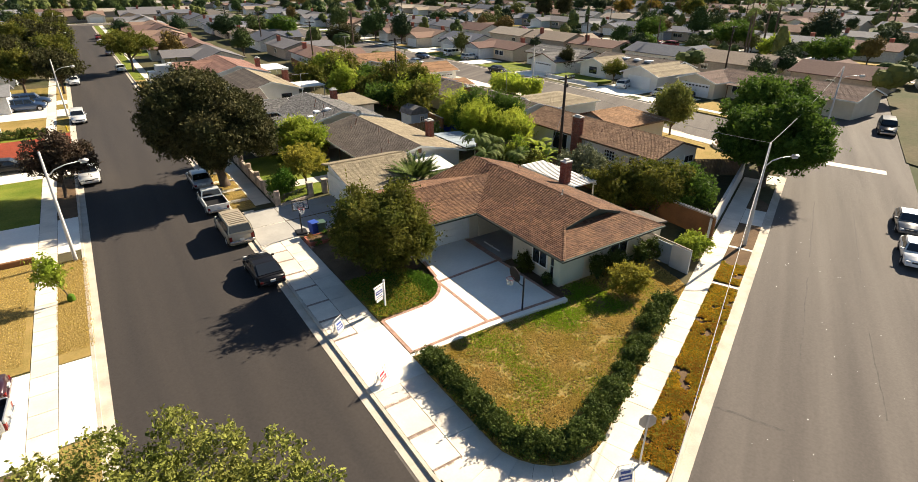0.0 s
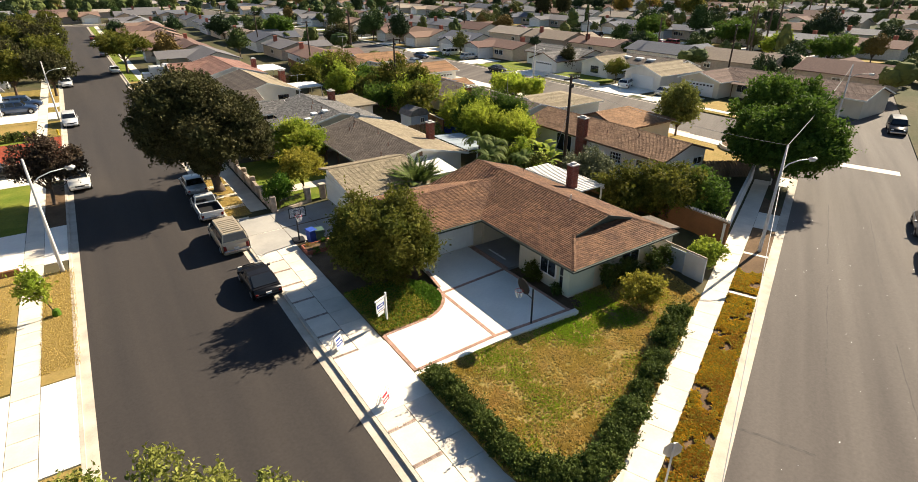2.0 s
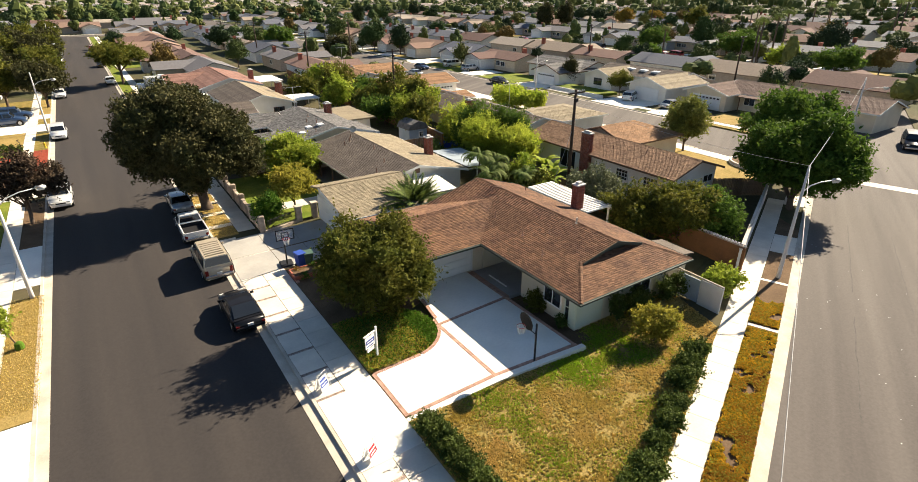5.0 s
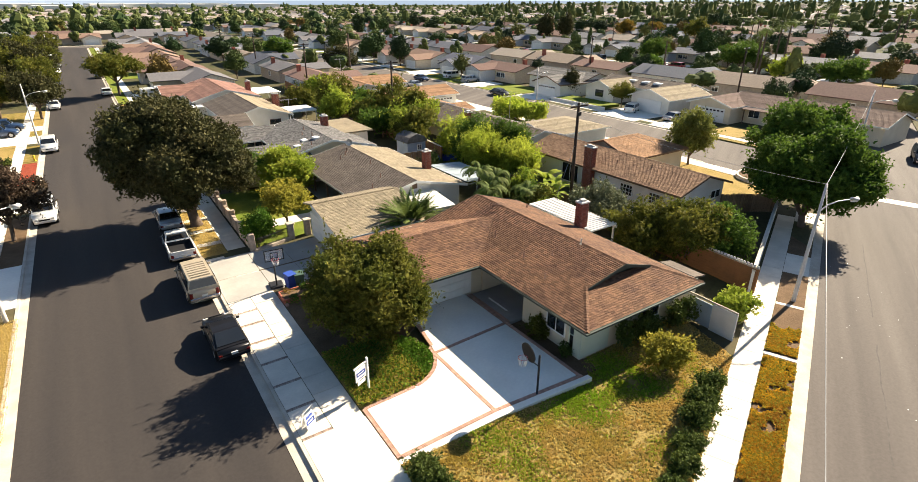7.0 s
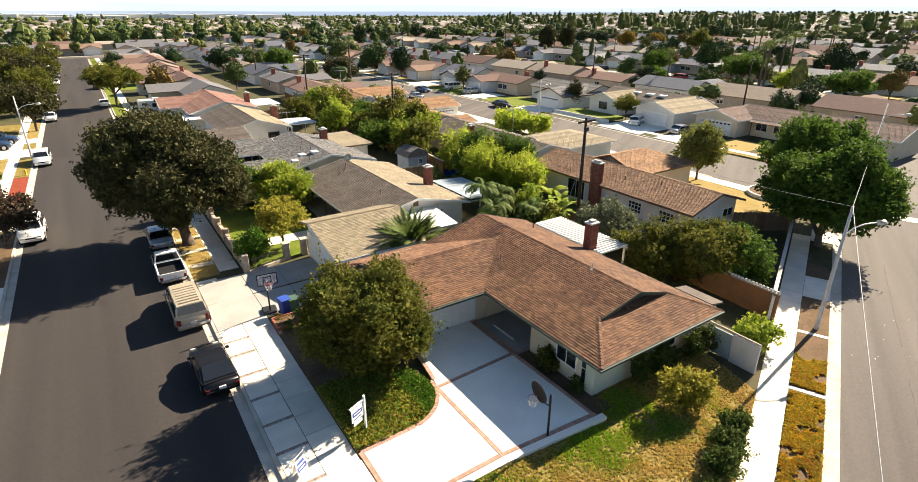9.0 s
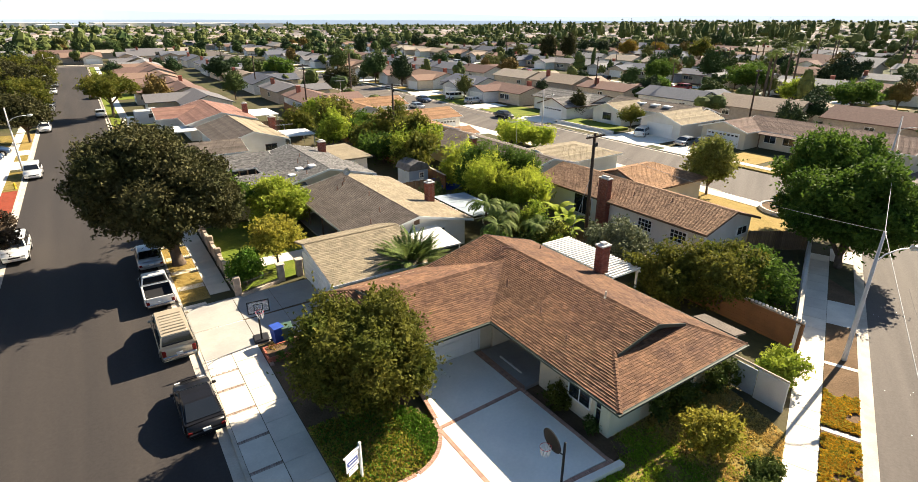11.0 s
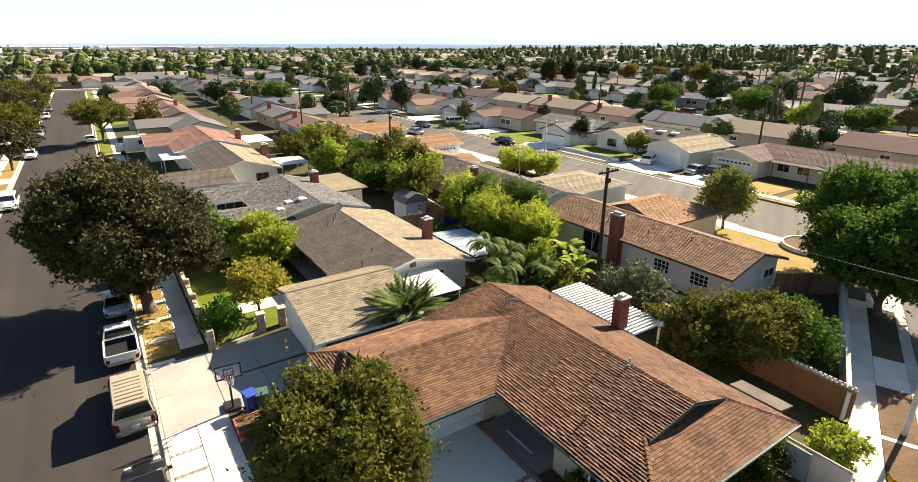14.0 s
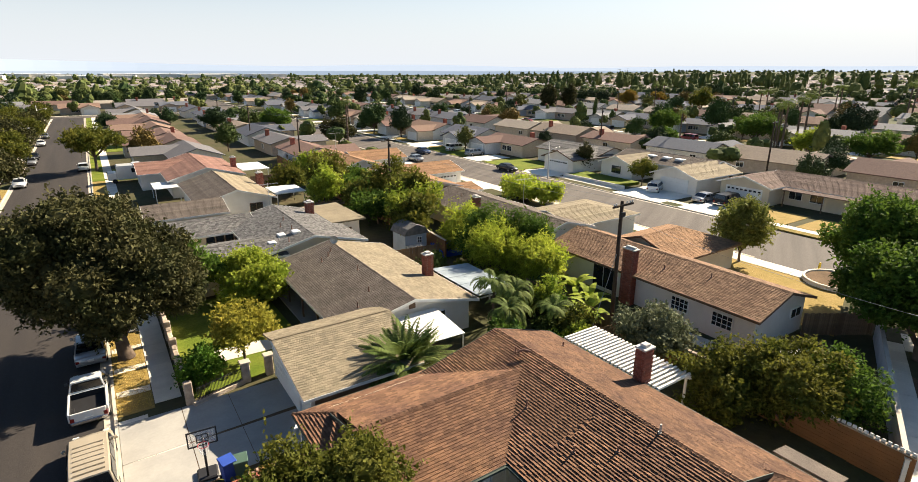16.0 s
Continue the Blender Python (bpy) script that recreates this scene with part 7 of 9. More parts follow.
# trees of the wider suburb
far_kinds = []
for k in range(8):
    rr = np.random.RandomState(200 + k)
    far_kinds.append(tree("leafy suburban tree among the roofs", 0, 0, 1.0 * (6.5 + 0.7 * (k % 4)), 3.0 + 0.5 * (k % 3), L_ANY, 5000, 0.26, 200 + k, 0.2, 0.2, many=26, reach=2.4, fill=0.62, group="trees of the suburb"))
palm_kind = palm("tall slim palm above the roofs", 74.0, 172.0, 11.0, 2.2, 26, 90, 0.17, 2.4, 0.5, pairs=10, group="tall palms")
rs = random.Random(21)
placed = 0
while placed < 285:
    a, d = rs.uniform(-0.35, 1.35), 75 + 370 * rs.random() ** 0.7
    x, y = d * math.sin(a), d * math.cos(a)
    if (-9 < x < 13 and y < 300) or (282 < y < 321 and x < 66) or abs(x - cmid(y)) < 9 or (x < 46 and y < 118 and x > 0) or (x < 66 and y < 60) or any(abs(x - q) < 8 for q in (142, 223.5, 302.5)):
        continue
    off = BN.x * x + BN.y * y
    if (off < 5 and x < 110) or min(abs(x - ux) + abs(y - uy) for ux, uy in used) < 8.5 or (78 < x < 104 and 34 < y < 112) or (40 < x < 78 and 50 < y < 128) or (12 < x < 34 and 80 < y < 140):
        continue
    s = rs.uniform(0.5, 1.15)
    m = pose(x, y, max(-0.02, terrain(x, y)), 0, 0, rs.uniform(0, 360)) @ Matrix.Diagonal((s, s, s * rs.uniform(0.85, 1.2), 1))
    if placed < 8:
        far_kinds[placed].matrix_basis = m
    else:
        copy_thing(far_kinds[rs.randrange(8)], pose(0, 0, 0)).matrix_basis = m
    placed += 1
for k, (x, y, h_, r_, m_) in enumerate(((151, 92, 8.0, 6.0, L_GREEN), (139, 73, 6.5, 3.4, L_BRIGHT), (151, 119, 7.5, 4.2, L_GREEN), (238, 205, 8.5, 5.0, L_AUTUMN), (252, 198, 8.0, 4.5, L_AUTUMN), (232, 160, 11.0, 5.5, L_OLIVE), (178, 198, 12.0, 4.2, L_DARK), (186, 194, 12.5, 4.0, L_DARK), (146, 64, 6.0, 5.0, L_GREEN), (125, 100, 5.0, 3.0, L_GREEN), (57, 186, 7.5, 4.6, L_GREEN), (62, 150, 7.0, 4.4, L_DARK))):
    tree("broad garden tree rising over the roofs", x, y, h_, r_, m_, 9000, 0.28, 240 + k, 0.25, 0.18, many=34, small=0.24, reach=2.4, fill=0.55, group="trees of the suburb")
for x, y, s in ((133, 76, 1.1), (137, 79, 1.0), (141, 77, 1.15), (146, 84, 1.0), (151, 80, 1.2), (120, 92, 0.9), (240, 190, 1.1), (260, 200, 1.1), (60, 139, 1.05), (180, 230, 1.1), (250, 92, 1.3), (271, 97, 1.35), (297, 142, 1.3), (262, 120, 1.15), (205, 118, 1.1), (212, 124, 1.0), (236, 108, 1.2)):
    copy_thing(palm_kind, pose(0, 0, 0)).matrix_basis = pose(x, y, 0) @ Matrix.Diagonal((s, s, s, 1))
# the rest of the suburb's trees, too many to count
FT = []
rn = np.random.RandomState(77)
rs = random.Random(22)
left = 800
while left:
    a, d = rs.uniform(-0.45, 1.40), 110 + 420 * rs.random() ** 0.75
    x, y = d * math.sin(a), d * math.cos(a)
    off = BN.x * x + BN.y * y
    if (-9 < x < 13 and y < 300) or (282 < y < 301 and x < 66) or abs(x - cmid(y)) < 9 or (x < 110 and y < 118 and x > 0) or any(abs(x - q) < 6.5 for q in (142, 223.5, 302.5)) or (off < 5 and x < 110):
        continue
    if min(abs(x - ux) + abs(y - uy) for ux, uy in used) < 6.5:
        continue
    left -= 1
    r, h_ = rs.uniform(1.2, 3.6), rs.uniform(2.5, 7.0) * (1.5 if rs.random() < 0.06 else 1)
    z = max(0.0, terrain(x, y))
    if 12 < x < 46 and y < 330:
        continue
    bl = clumps((x, y, z + h_ * 0.55), (r, r, h_ * 0.46), 6, rn, 0.45, 0.7)
    FT.append(np.concatenate([leaves(bl, 130, 0.30, rn, slim=0.6, shell=0.9), filled(bl, rn, BALLS, 0.92)]))
L_WOODS = mat("distant_foliage", (0.034, 0.062, 0.020), (0.115, 0.125, 0.036), scale=0.06, rough=0.9, island=0.22, spec=0.1)
whole("suburb_trees", leaf_mesh("suburb_trees", np.concatenate(FT), L_WOODS), None, "crowded tree crowns between the suburban roofs", "trees", kind="stuff")
# woods of the horizon
rnd = np.random.RandomState(31)
vs = []
for k in range(4000):
    a, d = rnd.uniform(-0.6, 1.5), 420 + 1500 * rnd.random() ** 1.6
    x, y = d * math.sin(a), d * math.cos(a)
    z = terrain(x, y)
    r, h_ = rnd.uniform(2.2, 5.5), rnd.uniform(4.0, 8.5) * (1.7 if rnd.random() < 0.10 else 1)
    if a > 0.62 and 520 < d < 900 and rnd.random() < 0.35:   # tall gums on the rise
        h_, r = rnd.uniform(11.0, 21.0), rnd.uniform(2.5, 4.5)
    bl = [(x, y, z + h_ * 0.55, r, r, h_ * 0.45), (x + r * 0.6, y, z + h_ * 0.42, r * 0.7, r * 0.7, h_ * 0.33)]
    vs.append(np.concatenate([leaves(bl, 30, 0.75, rnd, slim=0.7, shell=0.9), filled(bl, rnd, SMALL_BALLS, 0.85)]))
whole("far_woods", leaf_mesh("far_woods", np.concatenate(vs), L_WOODS), None, "endless tree crowns of the distant suburb", "trees", kind="stuff")
# pale trading sheds on the far plain
rs = random.Random(51)
shed_kind = thing("warehouse", "long pale flat-roofed warehouse on the far plain", "warehouse", "warehouses on the plain")
part("wall", Mesh().box(-1, -1, -0.2, 1, 1, 1.0), STUCCO_WHITE, shed_kind)
part("roof", Mesh().box(-0.98, -0.98, 1.0, 0.98, 0.98, 1.03), TRIM_WHITE, shed_kind)
for k in range(16):
    a, d = -0.22 + 0.032 * k + rs.uniform(-0.01, 0.01), rs.uniform(950, 1700)
    m = pose(d * math.sin(a), d * math.cos(a), terrain(d * math.sin(a), d * math.cos(a)), 0, 0, rs.uniform(-8, 8)) @ Matrix.Diagonal((rs.uniform(30, 70), rs.uniform(20, 40), rs.uniform(8, 11), 1))
    if k:
        copy_thing(shed_kind, pose(0, 0, 0)).matrix_basis = m
    else:
        shed_kind.matrix_basis = m
# plain and hills at the edge of sight, their haze painted as a glow
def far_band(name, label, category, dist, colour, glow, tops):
    """A band of far land round the horizon, glowing to look hazy: its foot below the ground, its upper edge at
    tops(angle).
    """
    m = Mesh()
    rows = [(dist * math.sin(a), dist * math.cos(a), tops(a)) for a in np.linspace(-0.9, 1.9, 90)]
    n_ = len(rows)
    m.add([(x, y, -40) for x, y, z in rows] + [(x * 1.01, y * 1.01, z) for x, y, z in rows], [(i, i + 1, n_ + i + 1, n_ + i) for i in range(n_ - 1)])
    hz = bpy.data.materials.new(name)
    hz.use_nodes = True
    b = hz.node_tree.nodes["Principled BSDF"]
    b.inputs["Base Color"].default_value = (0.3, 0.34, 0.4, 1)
    # emission paints the haze of distance onto the band
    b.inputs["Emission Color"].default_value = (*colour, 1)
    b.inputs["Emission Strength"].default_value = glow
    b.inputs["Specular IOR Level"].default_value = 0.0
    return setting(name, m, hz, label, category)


far_band("plain_backdrop", "glowing pale band painted as a hazy plain at the edge of sight", "distance", 2400, (0.74, 0.86, 1.0), 0.17, lambda a: 15.5 + 1.5 * noise.noise(Vector((a * 9.0, 2.0, 0.0))))
far_band("hills_backdrop", "glowing blue band painted as hazy hills at the horizon", "hills", 3300, (0.84, 0.91, 1.0), 0.27, lambda a: 42 + 22 * noise.noise(Vector((a * 3.1, 2.0, 0.0))) + 60 * max(0, 0.3 - a))

# ---- vehicles ----
def paint(name, colour, rough=0.28, metal=0.15):
    m = mat(name, colour, tuple(c * 0.9 for c in colour), scale=0.8, rough=rough, metal=metal, grain=0.04, spec=0.6)
    m.node_tree.nodes["Principled BSDF"].inputs["Coat Weight"].default_value = 0.5
    return m


P_BLACK, P_WHITE, P_GOLD = paint("black_car_paint", (0.012, 0.012, 0.014)), paint("white_car_paint", (0.72, 0.72, 0.70)), paint("sandy_car_paint", (0.42, 0.36, 0.27))
P_SILVER, P_BLUE, P_RED = paint("silver_car_paint", (0.34, 0.35, 0.36), metal=0.5), paint("dark_blue_car_paint", (0.03, 0.06, 0.13)), paint("red_car_paint", (0.30, 0.02, 0.025))
P_PLUM = paint("plum_car_paint", (0.035, 0.012, 0.020))
P_GREY = paint("grey_car_paint", (0.14, 0.145, 0.15), metal=0.4)


P_BLACK.node_tree.nodes["Principled BSDF"].inputs["Coat Weight"].default_value = 0.03
P_BLACK.node_tree.nodes["Principled BSDF"].inputs["Specular IOR Level"].default_value = 0.3


def loft(stations, ring):
    """A closed body through cross-sections along y. ring(s): outline of (x, z) for a station."""
    m = Mesh()
    rings = [[(x, s[0], z) for x, z in ring(s)] for s in stations]
    n_ = len(rings[0])
    vs = [p for r in rings for p in r]
    fs = [(i * n_ + k, i * n_ + (k + 1) % n_, (i + 1) * n_ + (k + 1) % n_, (i + 1) * n_ + k) for i in range(len(rings) - 1) for k in range(n_)]
    fs += [tuple(range(n_)), tuple(range((len(rings) - 1) * n_, len(rings) * n_))]
    return m.add(vs, fs)


def rounded(st):
    """Stations with two more between each pair, on a smooth curve."""
    out = []
    a = np.array(st)
    for i in range(len(a) - 1):
        p0, p1, p2, p3 = a[max(i - 1, 0)], a[i], a[i + 1], a[min(i + 2, len(a) - 1)]
        for u in (0.0, 1 / 3, 2 / 3):
            q = p1 + u * (p2 - p0) / 2 + u * u * (p0 - 2.5 * p1 + 2 * p2 - p3 / 2) + u ** 3 * (1.5 * (p1 - p2) + (p3 - p0) / 2)
            q[0] = p1[0] + (p2[0] - p1[0]) * u
            q[3] = min(q[3], max(p1[3], p2[3]) + 0.01)
            out.append(tuple(float(v) for v in q))
    return out + [tuple(st[-1])]


def car(kind, body_mat, label, x, y, turn, roof_rack=False, group=""):
    """A parked vehicle, front towards local +y."""
    spec = {  # length, half width, belt, roof, bonnet start, windscreen foot, roof front, roof rear, rear window foot
        "coupe": (4.5, 0.90, 0.90, 1.36, 0.95, 1.15, 0.35, -0.70, -1.95),
        "sedan": (4.7, 0.90, 0.92, 1.43, 0.98, 1.15, 0.45, -1.0, -1.75),
        "suv": (5.3, 0.98, 1.15, 1.86, 1.12, 1.30, 0.75, -2.45, -2.62),
        "wagon": (4.6, 0.92, 1.05, 1.68, 1.05, 1.25, 0.6, -2.0, -2.25),
        "pickup": (5.2, 0.94, 1.02, 1.64, 1.02, 1.30, 0.65, -0.10, -0.22),
    }[kind]
    L, W, belt, roof, bon, wf, rf, rr, rw = spec
    e = thing("car" if kind != "pickup" else "pickup_truck", label, "car" if kind != "pickup" else "pickup truck", group)
    low = 0.28
    tail = belt if kind in ("suv", "wagon") else belt - 0.02

    def ring(s):
        yy, w, zl, zh = s
        return [(-w * 0.86, zl), (-w * 0.98, zl + 0.12), (-w, zl + (zh - zl) * 0.45), (-w * 0.985, zh - 0.09), (-w * 0.93, zh), (0, zh + 0.03), (w * 0.93, zh), (w * 0.985, zh - 0.09), (w, zl + (zh - zl) * 0.45), (w * 0.98, zl + 0.12), (w * 0.86, zl)]
    st = [(-L / 2, W * 0.82, 0.45, tail - 0.18), (-L / 2 + 0.10, W * 0.93, 0.36, tail - 0.03), (-L / 2 + 0.45, W * 0.985, low, tail), (rw + 0.0, W, low, belt), (0, W, low, belt), (wf, W, low, belt - 0.01),
          (wf + 0.45, W * 0.99, low, (belt + bon) / 2 - 0.04), (L / 2 - 0.45, W * 0.96, low, bon - 0.16), (L / 2 - 0.12, W * 0.88, 0.34, bon - 0.27), (L / 2, W * 0.76, 0.42, bon - 0.38)]
    if kind == "pickup":                 # the load bed lies open behind the cab
        st = [(yy, w, zl, min(zh, 0.68)) if yy < rw - 0.2 else (yy, w, zl, zh) for yy, w, zl, zh in st[:3]] + [(rw - 0.12, W, low, 0.68), (rw - 0.08, W, low, belt)] + st[3:]
    else:
        st = rounded(st)
    body = part("body", loft(st, ring), body_mat, e, smooth=kind != "pickup")
    # cabin: pillars and roof, then panes set proud of it
    k = 0.80
    if kind == "pickup":
        cab = [(rw, W * 0.93, belt - 0.05, belt + 0.02), (rr, W * k, belt - 0.05, roof), (rf, W * k, belt - 0.05, roof), (wf, W * 0.93, belt - 0.05, belt + 0.02)]
    else:
        cab = [(rw, W * 0.93, belt - 0.05, belt + 0.02), (rr, W * k, belt - 0.05, roof - 0.02), ((rr + rf) / 2, W * (k + 0.02), belt - 0.05, roof + 0.02), (rf, W * k, belt - 0.05, roof - 0.01), (wf, W * 0.93, belt - 0.05, belt + 0.02)]

    def cring(s):
        yy, w, zl, zh = s
        return [(-W * 0.95, zl), (-w - (W * 0.95 - w) * 0.25, zl + (zh - zl) * 0.75), (-w * 0.93, zh), (0, zh + 0.015), (w * 0.93, zh), (w + (W * 0.95 - w) * 0.25, zl + (zh - zl) * 0.75), (W * 0.95, zl)]
    part("cabin", loft(cab, cring), body_mat, e)

    def pane(name, quad, lift=0.012):
        q = [Vector(p) for p in quad]
        nrm = (q[1] - q[0]).cross(q[2] - q[0]).normalized()
        mid = sum(q, Vector()) / 4
        if nrm.dot(mid - Vector((0, (rf + rr) / 2, belt))) < 0:
            nrm = -nrm
        m = Mesh().add([p + nrm * lift for p in q] + [p - nrm * 0.01 for p in q], [(0, 1, 2, 3), (0, 1, 5, 4), (1, 2, 6, 5), (2, 3, 7, 6), (3, 0, 4, 7)])
        part(name, m, CARGLASS, e)
    a, b = 0.12, 0.9

    def between(f, s, lo_, hi_):
        """A sloping pane between foot (y, z) f and head s."""
        y0, z0 = f[0] + (s[0] - f[0]) * lo_, f[1] + (s[1] - f[1]) * lo_
        y1, z1 = f[0] + (s[0] - f[0]) * hi_, f[1] + (s[1] - f[1]) * hi_
        w0, w1 = W * (0.84 - 0.05 * lo_), W * (k - 0.10)
        return [(-w0, y0, z0), (w0, y0, z0), (w1, y1, z1), (-w1, y1, z1)]
    pane("windscreen", between((wf, belt + 0.04), (rf, roof), a, b), 0.03)
    pane("rear_window", between((rw, belt + 0.04), (rr, roof - 0.01), a, b), 0.03)
    pillars = {"coupe": [wf, -0.25, rw], "sedan": [wf, -0.15, rw], "suv": [wf, 0.0, -1.1, rw], "wagon": [wf, 0.0, -1.0, rw], "pickup": [wf, rw]}[kind]
    for s in (-1, 1):
        for p0, p1 in zip(pillars, pillars[1:]):
            front_lean = (wf - rf) if p0 == wf else 0.04
            rear_lean = (rr - rw) if p1 == rw else 0.0
            z0, z1 = belt + 0.05, roof - 0.12
            t0, t1 = 0.08, 0.85
            x0, x1 = s * W * 0.955, s * W * (k + 0.045)
            quad = [(x0, p0 - 0.08 - front_lean * t0, z0), (x0, p1 + 0.06 + rear_lean * t0, z0), (x1, p1 + 0.05 + rear_lean * t1, z1), (x1, p0 - 0.07 - front_lean * t1, z1)]
            pane("side_window", quad, 0.012)
        part("wing_mirror", Mesh().box(s * W * 1.0 - 0.02, wf - 0.38, belt + 0.02, s * W * 1.0 + s * 0.16 + 0.02, wf - 0.26, belt + 0.16, 0.02), body_mat if kind != "pickup" else BUMPER, e)
    wheel_y = (-L / 2 + 0.95, L / 2 - 0.9)
    r = 0.34 if kind in ("coupe", "sedan") else 0.38
    for yy in wheel_y:
        for s in (-1, 1):
            tyre = part("wheel", Mesh().tube([(s * (W - 0.22), yy, r), (s * (W - 0.2), yy, r), (s * (W - 0.0), yy, r), (s * (W + 0.015), yy, r)], [r * 0.9, r, r, r * 0.92], 18), TYRE, e)
            part("rim", Mesh().tube([(s * (W - 0.05), yy, r), (s * (W + 0.022), yy, r)], [r * 0.62, r * 0.60], 14), RIM, tyre)
            part("wheel_arch", Mesh().tube([(s * (W - 0.30), yy, r + 0.02), (s * (W - 0.004), yy, r + 0.02)], r * 1.16, 18), DARKMETAL, e)
    bump = CHROME if kind in ("suv", "pickup") else body_mat
    part("rear_bumper", Mesh().box(-W * 0.9, -L / 2 - 0.07, 0.40, W * 0.9, -L / 2 + 0.12, 0.60, 0.03), bump, e)
    part("front_bumper", Mesh().box(-W * 0.84, L / 2 - 0.14, 0.36, W * 0.84, L / 2 + 0.06, 0.58, 0.03), bump, e)
    part("grille", Mesh().box(-W * 0.42, L / 2 - 0.02, 0.56, W * 0.42, L / 2 + 0.02, 0.70, 0.01), DARKMETAL, e)
    part("number_plate", Mesh().box(-0.17, -L / 2 - 0.085, 0.62, 0.17, -L / 2 - 0.0, 0.76), PLATE, e)
    for s in (-1, 1):
        h_ = 0.34 if kind in ("suv", "pickup") else 0.16
        part("tail_light", Mesh().box(s * W * 0.80 - 0.10, -L / 2 - 0.02, tail - 0.20 - h_, s * W * 0.80 + 0.10, -L / 2 + 0.14, tail - 0.16, 0.02), REDLIGHT, e)
        part("headlight", Mesh().box(s * W * 0.66 - 0.14, L / 2 - 0.18, bon - 0.42, s * W * 0.66 + 0.14, L / 2 - 0.0, bon - 0.27, 0.02), CLEARLIGHT, e)
    if kind == "pickup":
        part("bed_floor", Mesh().box(-W * 0.88, -L / 2 + 0.12, 0.60, W * 0.88, rw - 0.14, 0.74), DARKMETAL, e, "dark open load bed")
        part("bed_liner", Mesh().box(-W * 0.88, rw - 0.135, 0.6, W * 0.88, rw - 0.125, belt + 0.03).box(-W * 0.868, -L / 2 + 0.082, 0.6, -W * 0.862, rw - 0.14, belt + 0.04).box(W * 0.862, -L / 2 + 0.082, 0.6, W * 0.868, rw - 0.14, belt + 0.04).box(-W * 0.85, -L / 2 + 0.083, 0.6, W * 0.85, -L / 2 + 0.09, belt + 0.03), DARKMETAL, e, "black liner of the load bed")
        for s in (-1, 1):
            part("bed_rail", Mesh().box(s * W * 0.935 - 0.06, -L / 2 + 0.08, 0.55, s * W * 0.935 + 0.06, rw - 0.06, belt + 0.06, 0.03), body_mat, e)
        part("tailgate", Mesh().box(-W * 0.86, -L / 2 - 0.01, 0.55, W * 0.86, -L / 2 + 0.08, belt + 0.05, 0.02), body_mat, e)
    if roof_rack:
        for k_ in range(7):
            part("roof_rib", Mesh().box(-W * 0.62, rr + 0.25 + k_ * 0.36, roof + 0.0, W * 0.62, rr + 0.30 + k_ * 0.36, roof + 0.075, 0.008), body_mat, e)
    e.matrix_basis = pose(x, y, -0.10, 0, 0, turn)
    return e


car("coupe", P_BLACK, "black two-door coupe parked at the kerb", 7.6, 36.1, 1)
car("suv", P_GOLD, "sandy gold full-size wagon parked at the kerb", 7.52, 44.0, 0.5, True)
car("pickup", P_WHITE, "white compact pickup with empty load bed", 7.42, 51.2, 0)
car("sedan", P_SILVER, "silver-grey sedan under the big tree", 7.58, 58.0, 0)
car("wagon", P_WHITE, "white wagon facing down the street", -1.4, 65.4, 180)
car("wagon", P_WHITE, "white utility vehicle facing down the street", -1.5, 94.9, 180)
car("suv", P_BLUE, "dark blue truck in a driveway", -7.9, 106.6, -92).location.z = 0.045
car("suv", P_BLUE, "blue utility vehicle in a driveway", -7.4, 110.8, -90).location.z = 0.045
car("sedan", P_BLACK, "black sedan in a shaded driveway", -8.4, 72.2, -90).location.z = 0.045
known = set(scene.objects)
car("pickup", P_SILVER, "silver pickup in the driveway across the street", -8.5, 27.9, 86)
car("sedan", P_PLUM, "dark plum sedan in the driveway across the street", -8.45, 30.5, 88)
for k, (y, m_) in enumerate(((158, P_WHITE), (200, P_SILVER), (214, P_BLACK), (262, P_WHITE), (300, P_GREY))):
    car("sedan", m_, "parked car along the western kerb", -1.3, y, 180, group="cars along the street")
for k, (y, m_) in enumerate(((178, P_WHITE), (232, P_GREY), (290, P_WHITE), (330, P_RED))):
    car("sedan", m_, "parked car along the eastern kerb", 7.5, y, 0, group="cars along the street")
on_plan(known)
BA = math.degrees(math.atan2(BD.y, BD.x)) - 90
for s, k, m_, lab in ((48.8, "sedan", P_WHITE, "white sedan parked beside the side street"), (55.4, "sedan", P_GREY, "dark grey sedan parked beside the side street"), (92.0, "suv", P_BLACK, "black truck far along the side street")):
    p = bpoint(s, B1 + 1.15)
    car(k, m_, lab, p[0], p[1], BA + 180)
car("wagon", P_WHITE, "white compact crossover in a driveway", 83.6, 70.4, -65)
car("sedan", P_SILVER, "silver sedan in a driveway", 83.6, 61.6, -90)
car("suv", P_BLACK, "black truck in front of a garage", 84.4, 58.4, -90)
car("sedan", P_BLACK, "black sedan on the parallel street", cmid(98) + 4.6, 98.0, 181)
car("sedan", P_SILVER, "silver sedan on the parallel street", cmid(141) - 4.4, 118.0, 2)
car("sedan", P_BLUE, "blue sedan on the parallel street", cmid(149) + 2.6, 126.8, 182)
car("suv", P_WHITE, "white truck in a far driveway", cmid(134) + 11.5, 126.0, -88)
car("wagon", P_SILVER, "silver wagon in a far driveway", cmid(116) + 10.8, 117.4, -88)
rs = random.Random(41)
